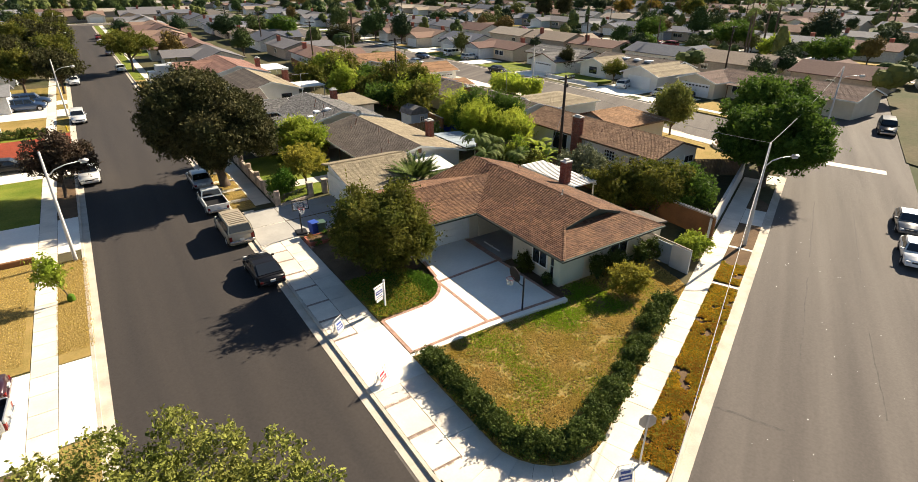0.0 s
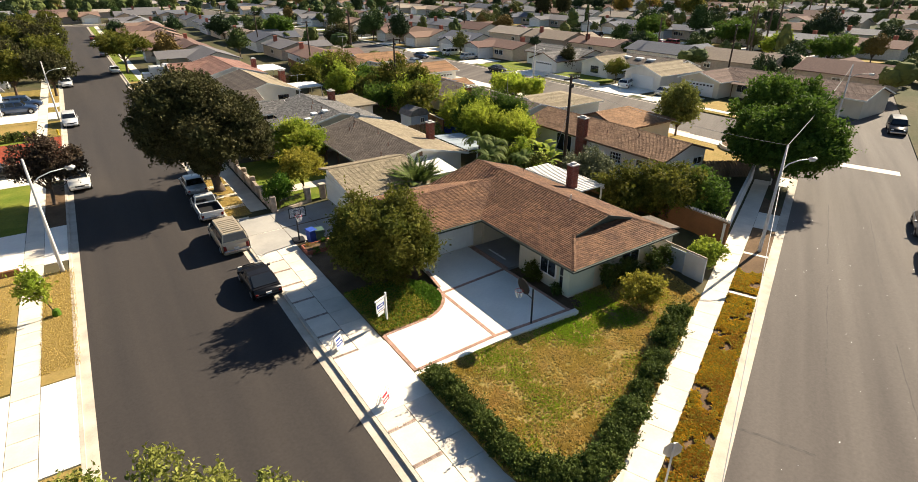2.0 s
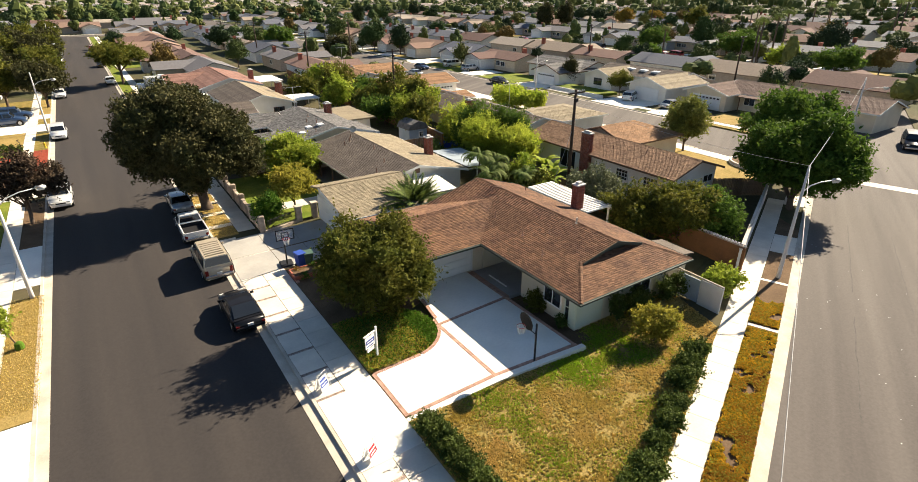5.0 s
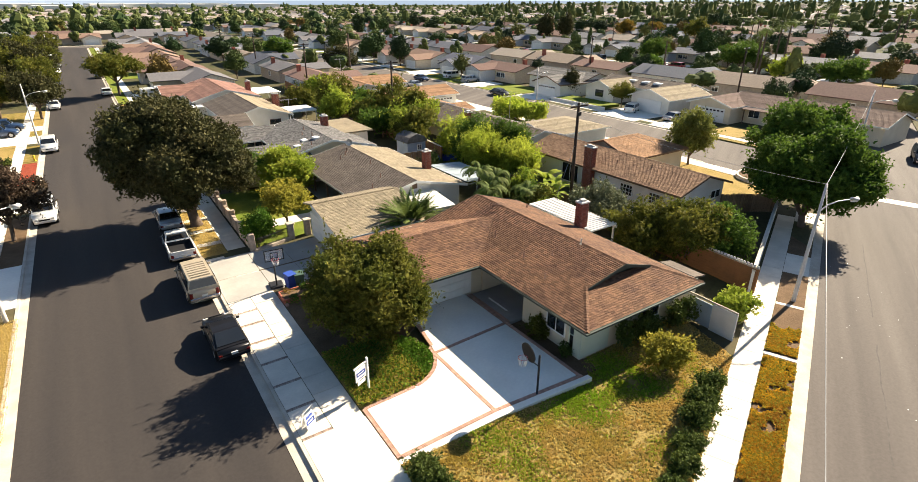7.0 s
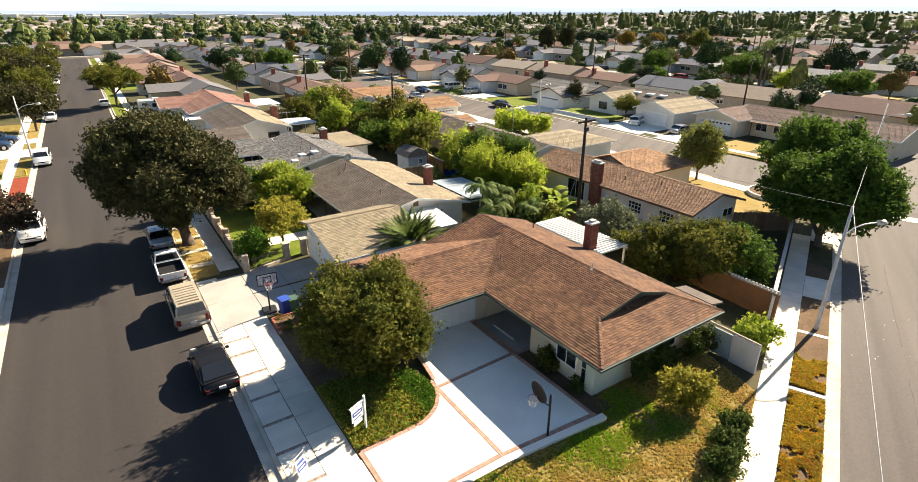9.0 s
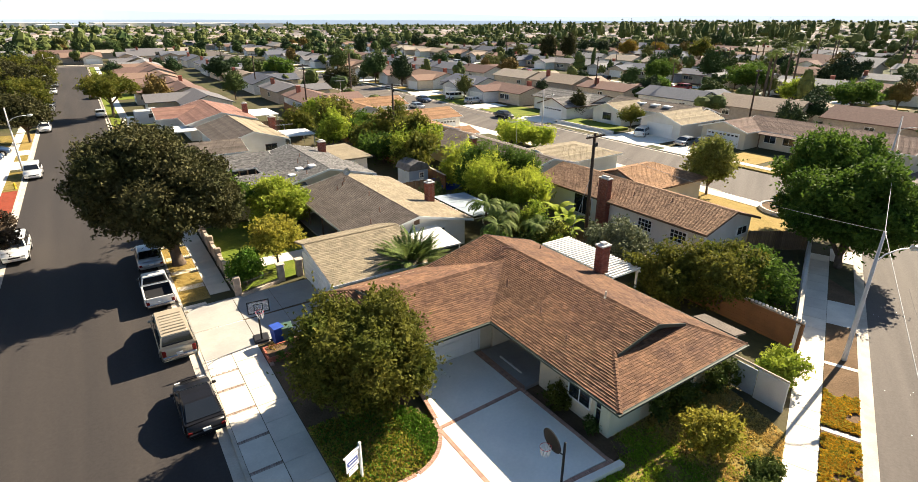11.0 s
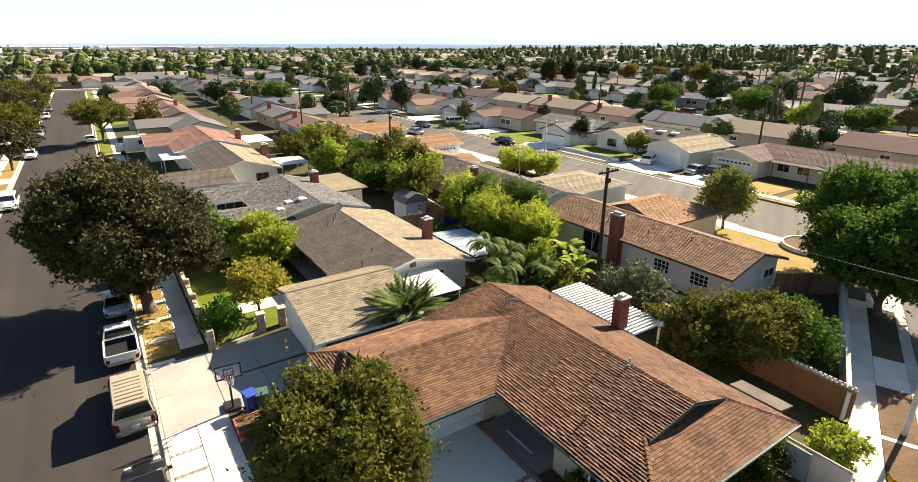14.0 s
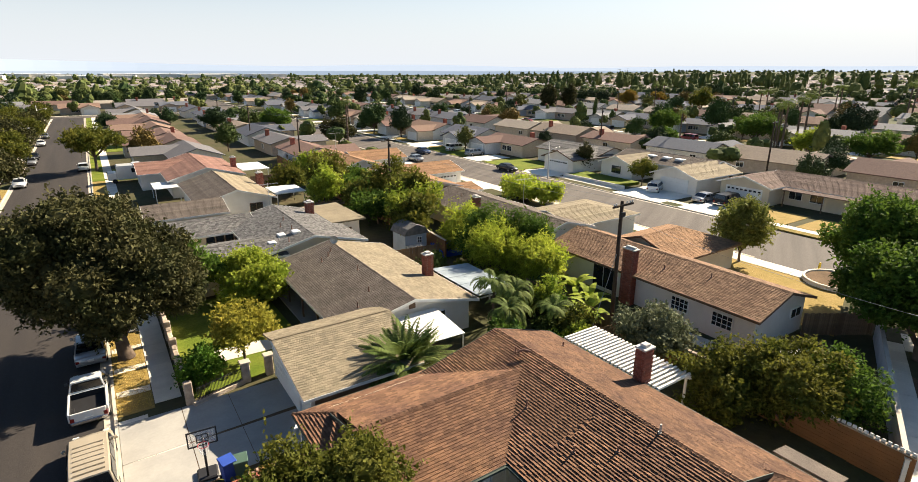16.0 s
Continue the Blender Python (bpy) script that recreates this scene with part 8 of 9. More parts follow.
for k in range(26):
    x = rs.choice((138.0, 146.0, 219.6, 227.4))
    car(rs.choice(("sedan", "wagon", "suv")), rs.choice((P_WHITE, P_SILVER, P_BLACK, P_GREY, P_BLUE, P_RED)), "parked car on a farther street", x, rs.uniform(100 + (x - 140) * 0.6, 300), rs.choice((0, 180)), group="cars of the suburb").location.z = 0.03

# ---- poles and wires ----
def street_lamp(x, y, arm, z=0.03, high=8.0):
    e = thing("street_lamp", "grey concrete street lamp with cobra head", "street lamp", "street lamps")
    a = Vector((arm[0], arm[1], 0)).normalized()
    part("pole", Mesh().tube([(0, 0, -0.2), (0, 0, 0.3), (0, 0, high)], [0.15, 0.135, 0.07], 12), LIGHTPOLE, e, smooth=True)
    part("arm", Mesh().tube([a * 0.02 + Vector((0, 0, high - 1.75)), a * 0.5 + Vector((0, 0, high - 1.35)), a * 1.2 + Vector((0, 0, high - 1.15)), a * 2.0 + Vector((0, 0, high - 1.1))], [0.045, 0.04, 0.035, 0.03], 8), GALV, e, smooth=True)
    h_ = part("lamp_head", Mesh().tube([a * 1.95 + Vector((0, 0, high - 1.10)), a * 2.1 + Vector((0, 0, high - 1.08)), a * 2.45 + Vector((0, 0, high - 1.10)), a * 2.62 + Vector((0, 0, high - 1.13))], [0.05, 0.13, 0.15, 0.06], 10), GALV, e, smooth=True)
    part("lens", Mesh().tube([a * 2.1 + Vector((0, 0, high - 1.2)), a * 2.5 + Vector((0, 0, high - 1.23))], [0.09, 0.08], 8), CLEARLIGHT, h_)
    e.matrix_basis = pose(x, y, z)
    return e


street_lamp(39.5, 20.3, (0.92, -0.39))
p = (84.1, 35.0)
street_lamp(p[0], p[1], (0.45, -0.89))
street_lamp(-3.1, 45.67, (1, 0.25))
street_lamp(-2.8, 98.4, (1, 0.1))
street_lamp(-3.1, 160.0, (1, 0.1))
street_lamp(-3.1, 230.0, (1, 0.1))
street_lamp(76.2, 87.5, (1, 0), high=6.4)


def utility_pole(x, y, high=10.0, turn=0):
    e = thing("utility_pole", "dark weathered wooden utility pole with crossarm", "utility pole", "utility poles")
    part("pole", Mesh().tube([(0, 0, -0.2), (0, 0, high)], [0.17, 0.12], 12), WOOD_POLE, e, smooth=True)
    part("crossarm", Mesh().box(-1.1, -0.15, high - 0.35, 1.1, -0.05, high - 0.22), WOOD_POLE, e)
    for k in (-1.0, -0.75, 0.4, 0.75, 1.0):
        part("insulator", Mesh().tube([(k, -0.1, high - 0.22), (k, -0.1, high - 0.15), (k, -0.1, high - 0.05)], [0.02, 0.06, 0.03], 8), GALV, e)
    part("bracket", Mesh().box(-0.2, -0.22, high - 1.1, 0.2, -0.1, high - 0.75, 0.02), DARKMETAL, e)
    e.matrix_basis = pose(x, y, 0.0, 0, 0, turn)
    return e


UP = [(38.9, 40.3), (41.6, 80.5), (43.0, 122.0), (44.0, 165.0), (45.0, 210.0), (108.5, 66.0), (112.0, 108.0), (115.0, 168.0), (118, 220), (188, 120), (190, 170), (267, 160)]
for x, y in UP:
    utility_pole(x, y, 10.0, 4)


def cable(name, label, p, q, sag, r=0.012, group=""):
    p, q = Vector(p), Vector(q)
    pts = [p.lerp(q, t) - Vector((0, 0, sag * 4 * t * (1 - t))) for t in np.linspace(0, 1, 15)]
    whole(name, Mesh().tube(pts, r, 5), WIRE, label, "cable", group)


for (a, b) in zip(UP[:4], UP[1:5]):
    for k in (-1.0, 0.75):
        cable("power_line", "thin power line between the wooden poles", (a[0] + k, a[1] - 0.1, 9.95), (b[0] + k, b[1] - 0.1, 9.95), 0.7, 0.009, "power lines")
lamp_top = (39.5, 20.3, 8.02)
cable("service_wire", "pale cable running along the side street", lamp_top, (p[0], p[1], 8.0), 0.5, 0.018)
q2 = (-3.0, 0.3)
e = thing("utility_pole", "short wooden pole across the long street", "utility pole")
part("pole", Mesh().tube([(0, 0, -0.2), (0, 0, 5.6)], [0.15, 0.11], 12), WOOD_POLE, e, smooth=True)
e.matrix_basis = pose(q2[0], q2[1], 0.0)
cable("service_wire", "pale cable running along the side street", lamp_top, (q2[0], q2[1], 5.3), 0.25, 0.016)
cable("service_wire", "thin service wire from lamp to wooden pole", lamp_top, (38.9, 40.3, 9.0), 0.5, 0.009)
cable("guy_wire", "steel guy wire of the wooden pole", (38.9, 40.3, 6.5), (35.7, 39.7, 0.1), 0.0, 0.018)

# ---- things of the corner ----
def hoop(label, x, y, turn, high, clear):
    e = thing("basketball_hoop", label, "basketball hoop")
    part("pole", Mesh().tube([(0, 0, -0.1), (0, 0, high - 0.35)], 0.055, 10), DARKMETAL, e, smooth=True)
    part("support_arm", Mesh().tube([(0, 0, high - 1.0), (0, 0.62, high - 0.35)], 0.03, 8), DARKMETAL, e)
    if clear:
        b = Mesh().box(-0.62, 0.62, high - 0.42, 0.62, 0.66, high - 0.36).box(-0.62, 0.62, high + 0.32, 0.62, 0.66, high + 0.38).box(-0.62, 0.62, high - 0.36, -0.56, 0.66, high + 0.32).box(0.56, 0.62, high - 0.36, 0.62, 0.66, high + 0.32)
        b.box(-0.25, 0.61, high - 0.25, 0.25, 0.65, high - 0.21).box(-0.25, 0.61, high + 0.12, 0.25, 0.65, high + 0.16).box(-0.25, 0.61, high - 0.21, -0.21, 0.65, high + 0.12).box(0.21, 0.61, high - 0.21, 0.25, 0.65, high + 0.12)
        part("backboard_frame", b, DARKMETAL, e, "black backboard frame with white target")
        part("backboard", Mesh().box(-0.56, 0.633, high - 0.36, 0.56, 0.642, high + 0.32), CLEARBOARD, e, "clear acrylic board")
    else:
        pts = [(0.60 * math.cos(a), high + 0.0 + 0.42 * math.sin(a)) for a in np.linspace(0, 2 * math.pi, 20, False)]
        m = Mesh().add([(px, 0.62, pz) for px, pz in pts] + [(px, 0.66, pz) for px, pz in pts], [tuple(range(20)), tuple(range(20, 40))] + [(k, (k + 1) % 20, 20 + (k + 1) % 20, 20 + k) for k in range(20)])
        part("backboard", m, TYRE, e, "rounded black backboard")
    ring_ = Mesh().tube([(0.23 * math.cos(a), 0.92 + 0.23 * math.sin(a), high - 0.22) for a in np.linspace(0, 2 * math.pi, 17)], 0.012, 6)
    part("rim", ring_, SIGNRED, e)
    net = Mesh()
    for k in range(10):
        a = 2 * math.pi * k / 10
        net.tube([(0.23 * math.cos(a), 0.92 + 0.23 * math.sin(a), high - 0.22), (0.15 * math.cos(a + 0.3), 0.92 + 0.15 * math.sin(a + 0.3), high - 0.62)], 0.008, 4)
        net.tube([(0.23 * math.cos(a), 0.92 + 0.23 * math.sin(a), high - 0.22), (0.15 * math.cos(a - 0.3), 0.92 + 0.15 * math.sin(a - 0.3), high - 0.62)], 0.008, 4)
    part("net", net, SIGNWHITE, e)
    if clear:
        part("base", Mesh().box(-0.45, -0.75, 0.0, 0.45, 0.15, 0.2, 0.06), BLACKBIN, e, "black water-filled base")
    e.matrix_basis = pose(x, y, 0.10 if not clear else 0.05, 0, 0, turn)
    return e


hoop("black basketball hoop at the driveway's edge", 19.23, 22.44, 80, 2.65, False).location.z = dz(19.2, 22.4)
hoop("portable basketball hoop on the neighbour's drive", 11.95, 40.75, 175, 2.75, True)


def bin_(label, x, y, m_, turn=0, h_=1.05):
    e = thing("wheelie_bin", label, "rubbish bin", "bins by the drive")
    body = Mesh().add([(-0.24, -0.26, 0.06), (0.24, -0.26, 0.06), (0.24, 0.26, 0.06), (-0.24, 0.26, 0.06), (-0.31, -0.34, h_), (0.31, -0.34, h_), (0.31, 0.36, h_), (-0.31, 0.36, h_)], [(3, 2, 1, 0), (4, 5, 6, 7), (0, 1, 5, 4), (1, 2, 6, 5), (2, 3, 7, 6), (3, 0, 4, 7)])
    part("body", body, m_, e)
    part("lid", Mesh().box(-0.33, -0.37, h_, 0.33, 0.4, h_ + 0.07, 0.02), m_, e)
    for s in (-1, 1):
        part("wheel", Mesh().tube([(s * 0.24, 0.3, 0.1), (s * 0.31, 0.3, 0.1)], 0.1, 12), TYRE, e)
    part("handle", Mesh().tube([(-0.26, 0.42, h_ - 0.05), (0.26, 0.42, h_ - 0.05)], 0.018, 6), m_, e)
    e.matrix_basis = pose(x, y, 0.05, 0, 0, turn)


bin_("blue recycling bin beside the hoop", 12.75, 40.2, BLUEBIN, 10)
bin_("black bin on the rear patio", 43.9, 52.3, BLACKBIN, 20, 1.2)
bin_("dull green garden bin beside the blue one", 13.3, 40.05, GREENBIN, -8, 1.0)
ed = thing("bed_edging", "low brick edging round the corner of the lawn", "edging")
for k in range(20):
    part("brick", DB, None, ed).matrix_basis = pose(11.75 + 0.01 * k, 37.9 + k * 0.11, 0.12, 0, 0, 90 + random.uniform(-4, 4))
for k in range(18):
    part("brick", DB, None, ed).matrix_basis = pose(12.0 + k * 0.22, 39.9 + 0.02 * k, 0.12, 0, 0, random.uniform(-4, 4))
for k, (x, y) in enumerate(((12.4, 39.2), (13.3, 39.4), (14.2, 39.5), (12.3, 38.3))):
    shrub("small flowering plant in the corner bed", x, y, 0.45, 0.35, (L_AUTUMN, L_GREEN)[k % 2], 260, 0.07, 160 + k, "plants in the corner bed")


def frame_sign(label, x, y, turn, colour, two=False):
    """A folding board sign with bars for its writing."""
    e = thing("board_sign", label, "sign", "open house signs")
    for s in (-1, 1):
        b = part("board", Mesh().box(-0.32, -0.015, 0.12, 0.32, 0.015, 0.80, 0.008), SIGNWHITE, e)
        b.matrix_basis = pose(0, s * 0.2, 0, s * 14, 0, 0)
        part("band", Mesh().box(-0.28, s * 0.0151, 0.30, 0.28, s * 0.0185, 0.52), colour, b)
        part("band", Mesh().box(-0.22, s * 0.0151, 0.60, 0.22, s * 0.0185, 0.72), colour, b)
        part("lettering_bar", Mesh().box(-0.2, s * 0.0186, 0.38, 0.2, s * 0.020, 0.44), SIGNWHITE, b)
    f = Mesh()
    for sx in (-0.34, 0.34):
        for s in (-1, 1):
            f.tube([(sx, s * 0.30, 0.0), (sx, s * 0.02, 1.0)], 0.012, 6)
    f.tube([(-0.34, 0, 1.0), (0.34, 0, 1.0)], 0.012, 6)
    part("frame", f, GALV, e)
    e.matrix_basis = pose(x, y, 0.04, 0, 0, turn)


frame_sign("white and blue folding sign on the walk", 9.2, 26.75, 35, SIGNBLUE)
frame_sign("white and red folding sign near the kerb", 9.3, 21.45, 35, SIGNRED)
frame_sign("white and blue folding sign at the corner", 14.75, 10.7, -20, SIGNBLUE)
fs = thing("for_sale_sign", "white post sign with blue panel in the planting bed", "sign")
part("post", Mesh().box(0.0, -0.05, -0.1, 0.1, 0.05, 1.95, 0.008), SIGNWHITE, fs)
part("arm", Mesh().box(-0.9, -0.04, 1.72, -0.002, 0.04, 1.80, 0.006), SIGNWHITE, fs)
pnl = part("panel", Mesh().box(-0.82, -0.015, 0.95, -0.08, 0.015, 1.66, 0.005), SIGNWHITE, fs)
for s in (-1, 1):
    part("band", Mesh().box(-0.76, s * 0.0155, 1.22, -0.14, s * 0.019, 1.46), SIGNBLUE, pnl)
    part("lettering_bar", Mesh().box(-0.68, s * 0.0192, 1.31, -0.22, s * 0.021, 1.37), SIGNWHITE, pnl)
    part("lettering_bar", Mesh().box(-0.7, s * 0.0155, 1.05, -0.2, s * 0.019, 1.10), SIGNBLUE, pnl)
part("rider", Mesh().box(-0.7, -0.01, 0.70, -0.15, 0.01, 0.90), SIGNWHITE, fs)
fs.matrix_basis = pose(12.55, 27.55, 0.1, 0, 0, 25)
ss = thing("stop_sign", "bare metal back of an octagonal stop sign", "road sign")
part("post", Mesh().box(-0.03, -0.03, -0.1, 0.03, 0.03, 2.75), GALV, ss)
oct_ = [(0.38 * math.cos(math.pi / 8 + k * math.pi / 4), 2.35 + 0.38 * math.sin(math.pi / 8 + k * math.pi / 4)) for k in range(8)]
plate = Mesh().add([(a, -0.05, b) for a, b in oct_] + [(a, -0.035, b) for a, b in oct_], [tuple(range(8)), tuple(range(8, 16))] + [(k, (k + 1) % 8, 8 + (k + 1) % 8, 8 + k) for k in range(8)])
pl_ = part("plate", plate, SIGNGREY, ss)
face = Mesh().add([(a * 0.97, -0.056, 2.35 + (b - 2.35) * 0.97) for a, b in oct_] + [(a * 0.97, -0.0505, 2.35 + (b - 2.35) * 0.97) for a, b in oct_], [tuple(range(8)), tuple(range(8, 16))] + [(k, (k + 1) % 8, 8 + (k + 1) % 8, 8 + k) for k in range(8)])
part("face", face, SIGNRED, pl_, "red face of the stop sign")
ss.matrix_basis = pose(16.07, 10.95, 0.03, 0, 0, 150)

# ---- walls and fences ----
def block_wall(name, label, pts, high, material, cap=None, thick=0.18, base=0.0, rows=None):
    """A masonry wall along points, with a cap course."""
    e = thing(name, label, "wall")
    for (xa, ya_), (xb, yb_) in zip(pts, pts[1:]):
        d = Vector((xb - xa, yb_ - ya_))
        m = pose(xa, ya_, base, 0, 0, math.degrees(math.atan2(d.y, d.x)))
        w = Mesh()
        r = rows or max(3, round(high / 0.2))
        for k in range(r):
            w.box(0.0, -thick / 2 + 0.004 * (k % 2), k * high / r + 0.006, d.length, thick / 2 - 0.004 * (k % 2), (k + 1) * high / r)
        part("course", w, material, e).matrix_basis = m
        c = Mesh().box(-0.02, -thick / 2 - 0.03, high + 0.001, d.length + 0.02, thick / 2 + 0.03, high + 0.07, 0.012)
        part("cap", c, cap or material, e).matrix_basis = m
    return e


block_wall("yard_wall", "orange-brown block wall between the back yards", [(38.3, 22.3), (38.5, 30.0), (38.6, 39.6)], 1.8, ORANGE_WALL, STONE)
lattice = thing("lattice_cap", "white pierced blocks on top of the yard wall", "wall cap")
block = Mesh().box(-0.085, -0.05, 0, 0.085, 0.05, 0.16, 0.02).data("block", WHITE_WALL)
for k in range(36):
    part("block", block, None, lattice).matrix_basis = pose(38.3 + 0.026 * k * 0.24, 22.4 + k * 0.24, 1.872, 0, 0, 90)
s0, s1 = 43.9, 61.5
block_wall("side_wall", "pale rendered wall along the side street", [bpoint(s0, B0 + 3.45), bpoint(50.0, B0 + 3.45), bpoint(s1, B0 + 3.45)], 1.65, WHITE_WALL, KERB)
gate = thing("side_gate", "white rendered fence with blue-grey gate beside the house", "fence")
gx = 31.9
part("panel", Mesh().box(gx - 0.06, 22.6, 0.0, gx + 0.06, 24.6, 1.72, 0.01), WHITE_WALL, gate)
part("gate", Mesh().box(gx - 0.04, 21.45, 0.06, gx + 0.04, 22.56, 1.62, 0.01), BLUE_GATE, gate, "blue-grey timber gate")
part("panel", Mesh().box(gx - 0.06, 19.9, 0.0, gx + 0.06, 21.4, 1.72, 0.01), WHITE_WALL, gate)
part("trellis", Mesh().box(gx - 0.03, 19.9, 1.74, gx + 0.03, 24.6, 1.86), KERB, gate)
shed0 = thing("garden_shed", "small cream lean-to shed behind the house corner", "shed")
part("wall", Mesh().box(32.4, 23.5, 0.0, 33.3, 25.4, 2.3), STUCCO_CREAM, shed0)
part("roof", Mesh().slab([(32.34, 23.2, 2.62), (33.5, 23.2, 2.42), (33.5, 25.7, 2.42), (32.34, 25.7, 2.62)], 0.1), ROOF_GREYBROWN, shed0)


def plank_fence(label, pts, high=1.75, material=None, z=0.0, pitch=0.14):
    e = thing("fence", label, "fence")
    mm = material or FENCE_WOOD
    data = [Mesh().box(-pitch * 0.47, -0.011, 0.03, pitch * 0.47, 0.011, high + q, 0.006).data("board", mm) for q in (0, 0.02, -0.03)]
    pm = Mesh().box(-0.05, 0.012, -0.05, 0.05, 0.11, high + 0.03).data("post", mm)
    for (xa, ya_), (xb, yb_) in zip(pts, pts[1:]):
        d = Vector((xb - xa, yb_ - ya_))
        a = math.degrees(math.atan2(d.y, d.x))
        n_ = int(d.length / pitch)
        for k in range(n_):
            q = Vector((xa, ya_)) + d * ((k + 0.5) / n_)
            part("board", data[(k * 5) % 3], None, e).matrix_basis = pose(q.x, q.y, z, 0, 0, a)
        for k in range(int(d.length / 2.4) + 1):
            q = Vector((xa, ya_)) + d.normalized() * min(k * 2.4, d.length)
            part("post", pm, None, e).matrix_basis = pose(q.x, q.y, z, 0, 0, a)
    return e


known = set(scene.objects)
plank_fence("weathered plank fence along the back boundary", [(38.9, 40.6), (39.2, 52.0)])
plank_fence("weathered plank fence behind the neighbouring yard", [(31.6, 41.4), (38.8, 41.0)])
plank_fence("dark plank fence between the side yards", [(54.2, 31.8), (50.2, 34.6)])
block_wall("yard_wall", "orange-painted block wall between the back yards", [(39.6, 66.0), (41.4, 92.0)], 1.9, ORANGE_WALL, KERB)
block_wall("yard_wall", "tan block wall farther along the yards", [(41.5, 92.2), (43.8, 140.0)], 1.8, ORANGE_WALL, KERB)
plank_fence("grey plank fence of the farther yard", [(34.0, 66.4), (38.8, 66.0)], pitch=0.3)
plank_fence("plank fence beyond the grey house", [(34.0, 94.8), (41.0, 94.6)], pitch=0.3)
plank_fence("plank fence beyond the gabled house", [(34.0, 126.5), (42.4, 126.0)], pitch=0.3)
# stone garden wall with iron railings
gw_ = thing("garden_wall", "low stone garden wall with posts", "wall")
for k in range(20):
    y = 50.0 + k * 0.9
    part("stone_course", Mesh().box(12.05, y, 0, 12.35, y + 0.88, 1.0 + 0.05 * (k % 2), 0.03), STONE, gw_)
    if k % 4 == 0:
        part("post", Mesh().box(11.98, y - 0.22, 0, 12.42, y + 0.22, 1.45, 0.04), STONE, gw_)
rail = thing("railing", "black iron railing on a stone kerb beside the drive", "railing")
for k in range(34):
    t = k / 33
    part("bar", Mesh().tube([(12.6 + 2.7 * t, 49.7 + 1.1 * t, 0.25), (12.6 + 2.7 * t, 49.7 + 1.1 * t, 1.1)], 0.012, 5), DARKMETAL, rail)
for z in (0.35, 1.02):
    part("rail", Mesh().tube([(12.6, 49.7, z), (15.3, 50.8, z)], 0.018, 6), DARKMETAL, rail)
part("stone_kerb", Mesh().slab([(12.4, 49.45, 0.25), (15.4, 50.65, 0.25), (15.3, 50.95, 0.25), (12.3, 49.75, 0.25)], 0.3), STONE, rail)
for x, y in ((15.5, 50.9), (17.0, 51.1)):
    gp = thing("gate_post", "stone gate post at the garden path", "post", "gate posts")
    part("shaft", Mesh().box(x - 0.25, y - 0.25, 0, x + 0.25, y + 0.25, 1.3, 0.04), STONE, gp)
    part("cap", Mesh().box(x - 0.32, y - 0.32, 1.301, x + 0.32, y + 0.32, 1.42, 0.03), KERB, gp)
for k in range(5):
    setting("stepping_slab", Mesh().box(8.7 + 0.0, 53.2 + k * 3.6, -0.02, 10.45, 54.0 + k * 3.6, 0.05), CONCRETE, "concrete stepping slab in the parkway", "pavement")
# garden shed, tarp, washing line behind the neighbour's house
sh = thing("garden_shed", "small blue-grey shed with barn roof", "shed")
part("wall", Mesh().box(36.7, 69.6, 0, 39.3, 72.6, 2.1), SHEDBLUE, sh)
prof = [(36.5, 2.1), (36.9, 2.75), (38.0, 3.15), (39.1, 2.75), (39.5, 2.1)]
part("roof", Mesh().add([(a, 69.35, b) for a, b in prof] + [(a, 72.85, b) for a, b in prof], [tuple(range(5)), tuple(range(5, 10))] + [(k, k + 1, 6 + k, 5 + k) for k in range(4)]), ROOF_GREY, sh)
window(sh, 38.4, 69.56, 1.1, 0.6, 0.7, 0, TRIM_WHITE, (2, 2))
part("gable_trim", Mesh().box(36.72, 69.56, 2.05, 39.28, 69.6, 2.14), TRIM_WHITE, sh)
whole("tarp", Mesh().slab([(39.0, 66.6, 0.6), (42.2, 66.2, 0.7), (42.6, 68.6, 1.1), (39.4, 69.0, 1.0)], 0.03).slab([(39.0, 66.6, 0.6), (42.2, 66.2, 0.7), (42.1, 66.0, 0.02), (39.0, 66.4, 0.02)], 0.03), BLUETARP, "blue tarpaulin over garden things", "tarpaulin")
on_plan(known)
# planter ring and hydrant on the far street corner
pr = thing("planter_ring", "curved pale block planter at the street corner", "planter")
for k in range(22):
    a = 2 * math.pi * k / 22
    part("block", Mesh().box(-0.36, -0.12, 0, 0.36, 0.12, 0.42, 0.02), CONCRETE, pr).matrix_basis = pose(63.8 + 2.55 * math.cos(a), 35.9 + 2.55 * math.sin(a), 0.0, 0, 0, math.degrees(a) + 90)
part("soil", Mesh().tube([(63.8, 35.9, 0.0), (63.8, 35.9, 0.3)], 2.4, 22), SOIL, pr)
hy = thing("fire_hydrant", "yellow fire hydrant at the kerb", "hydrant")
part("barrel", Mesh().tube([(0, 0, 0), (0, 0, 0.08), (0, 0, 0.09), (0, 0, 0.55), (0, 0, 0.68), (0, 0, 0.74)], [0.16, 0.16, 0.11, 0.11, 0.12, 0.04], 12), HYDRANT, hy)
part("outlet", Mesh().tube([(-0.2, 0, 0.42), (0.2, 0, 0.42)], 0.06, 10), HYDRANT, hy)
hy.matrix_basis = pose(66.2, 38.4, 0.03)
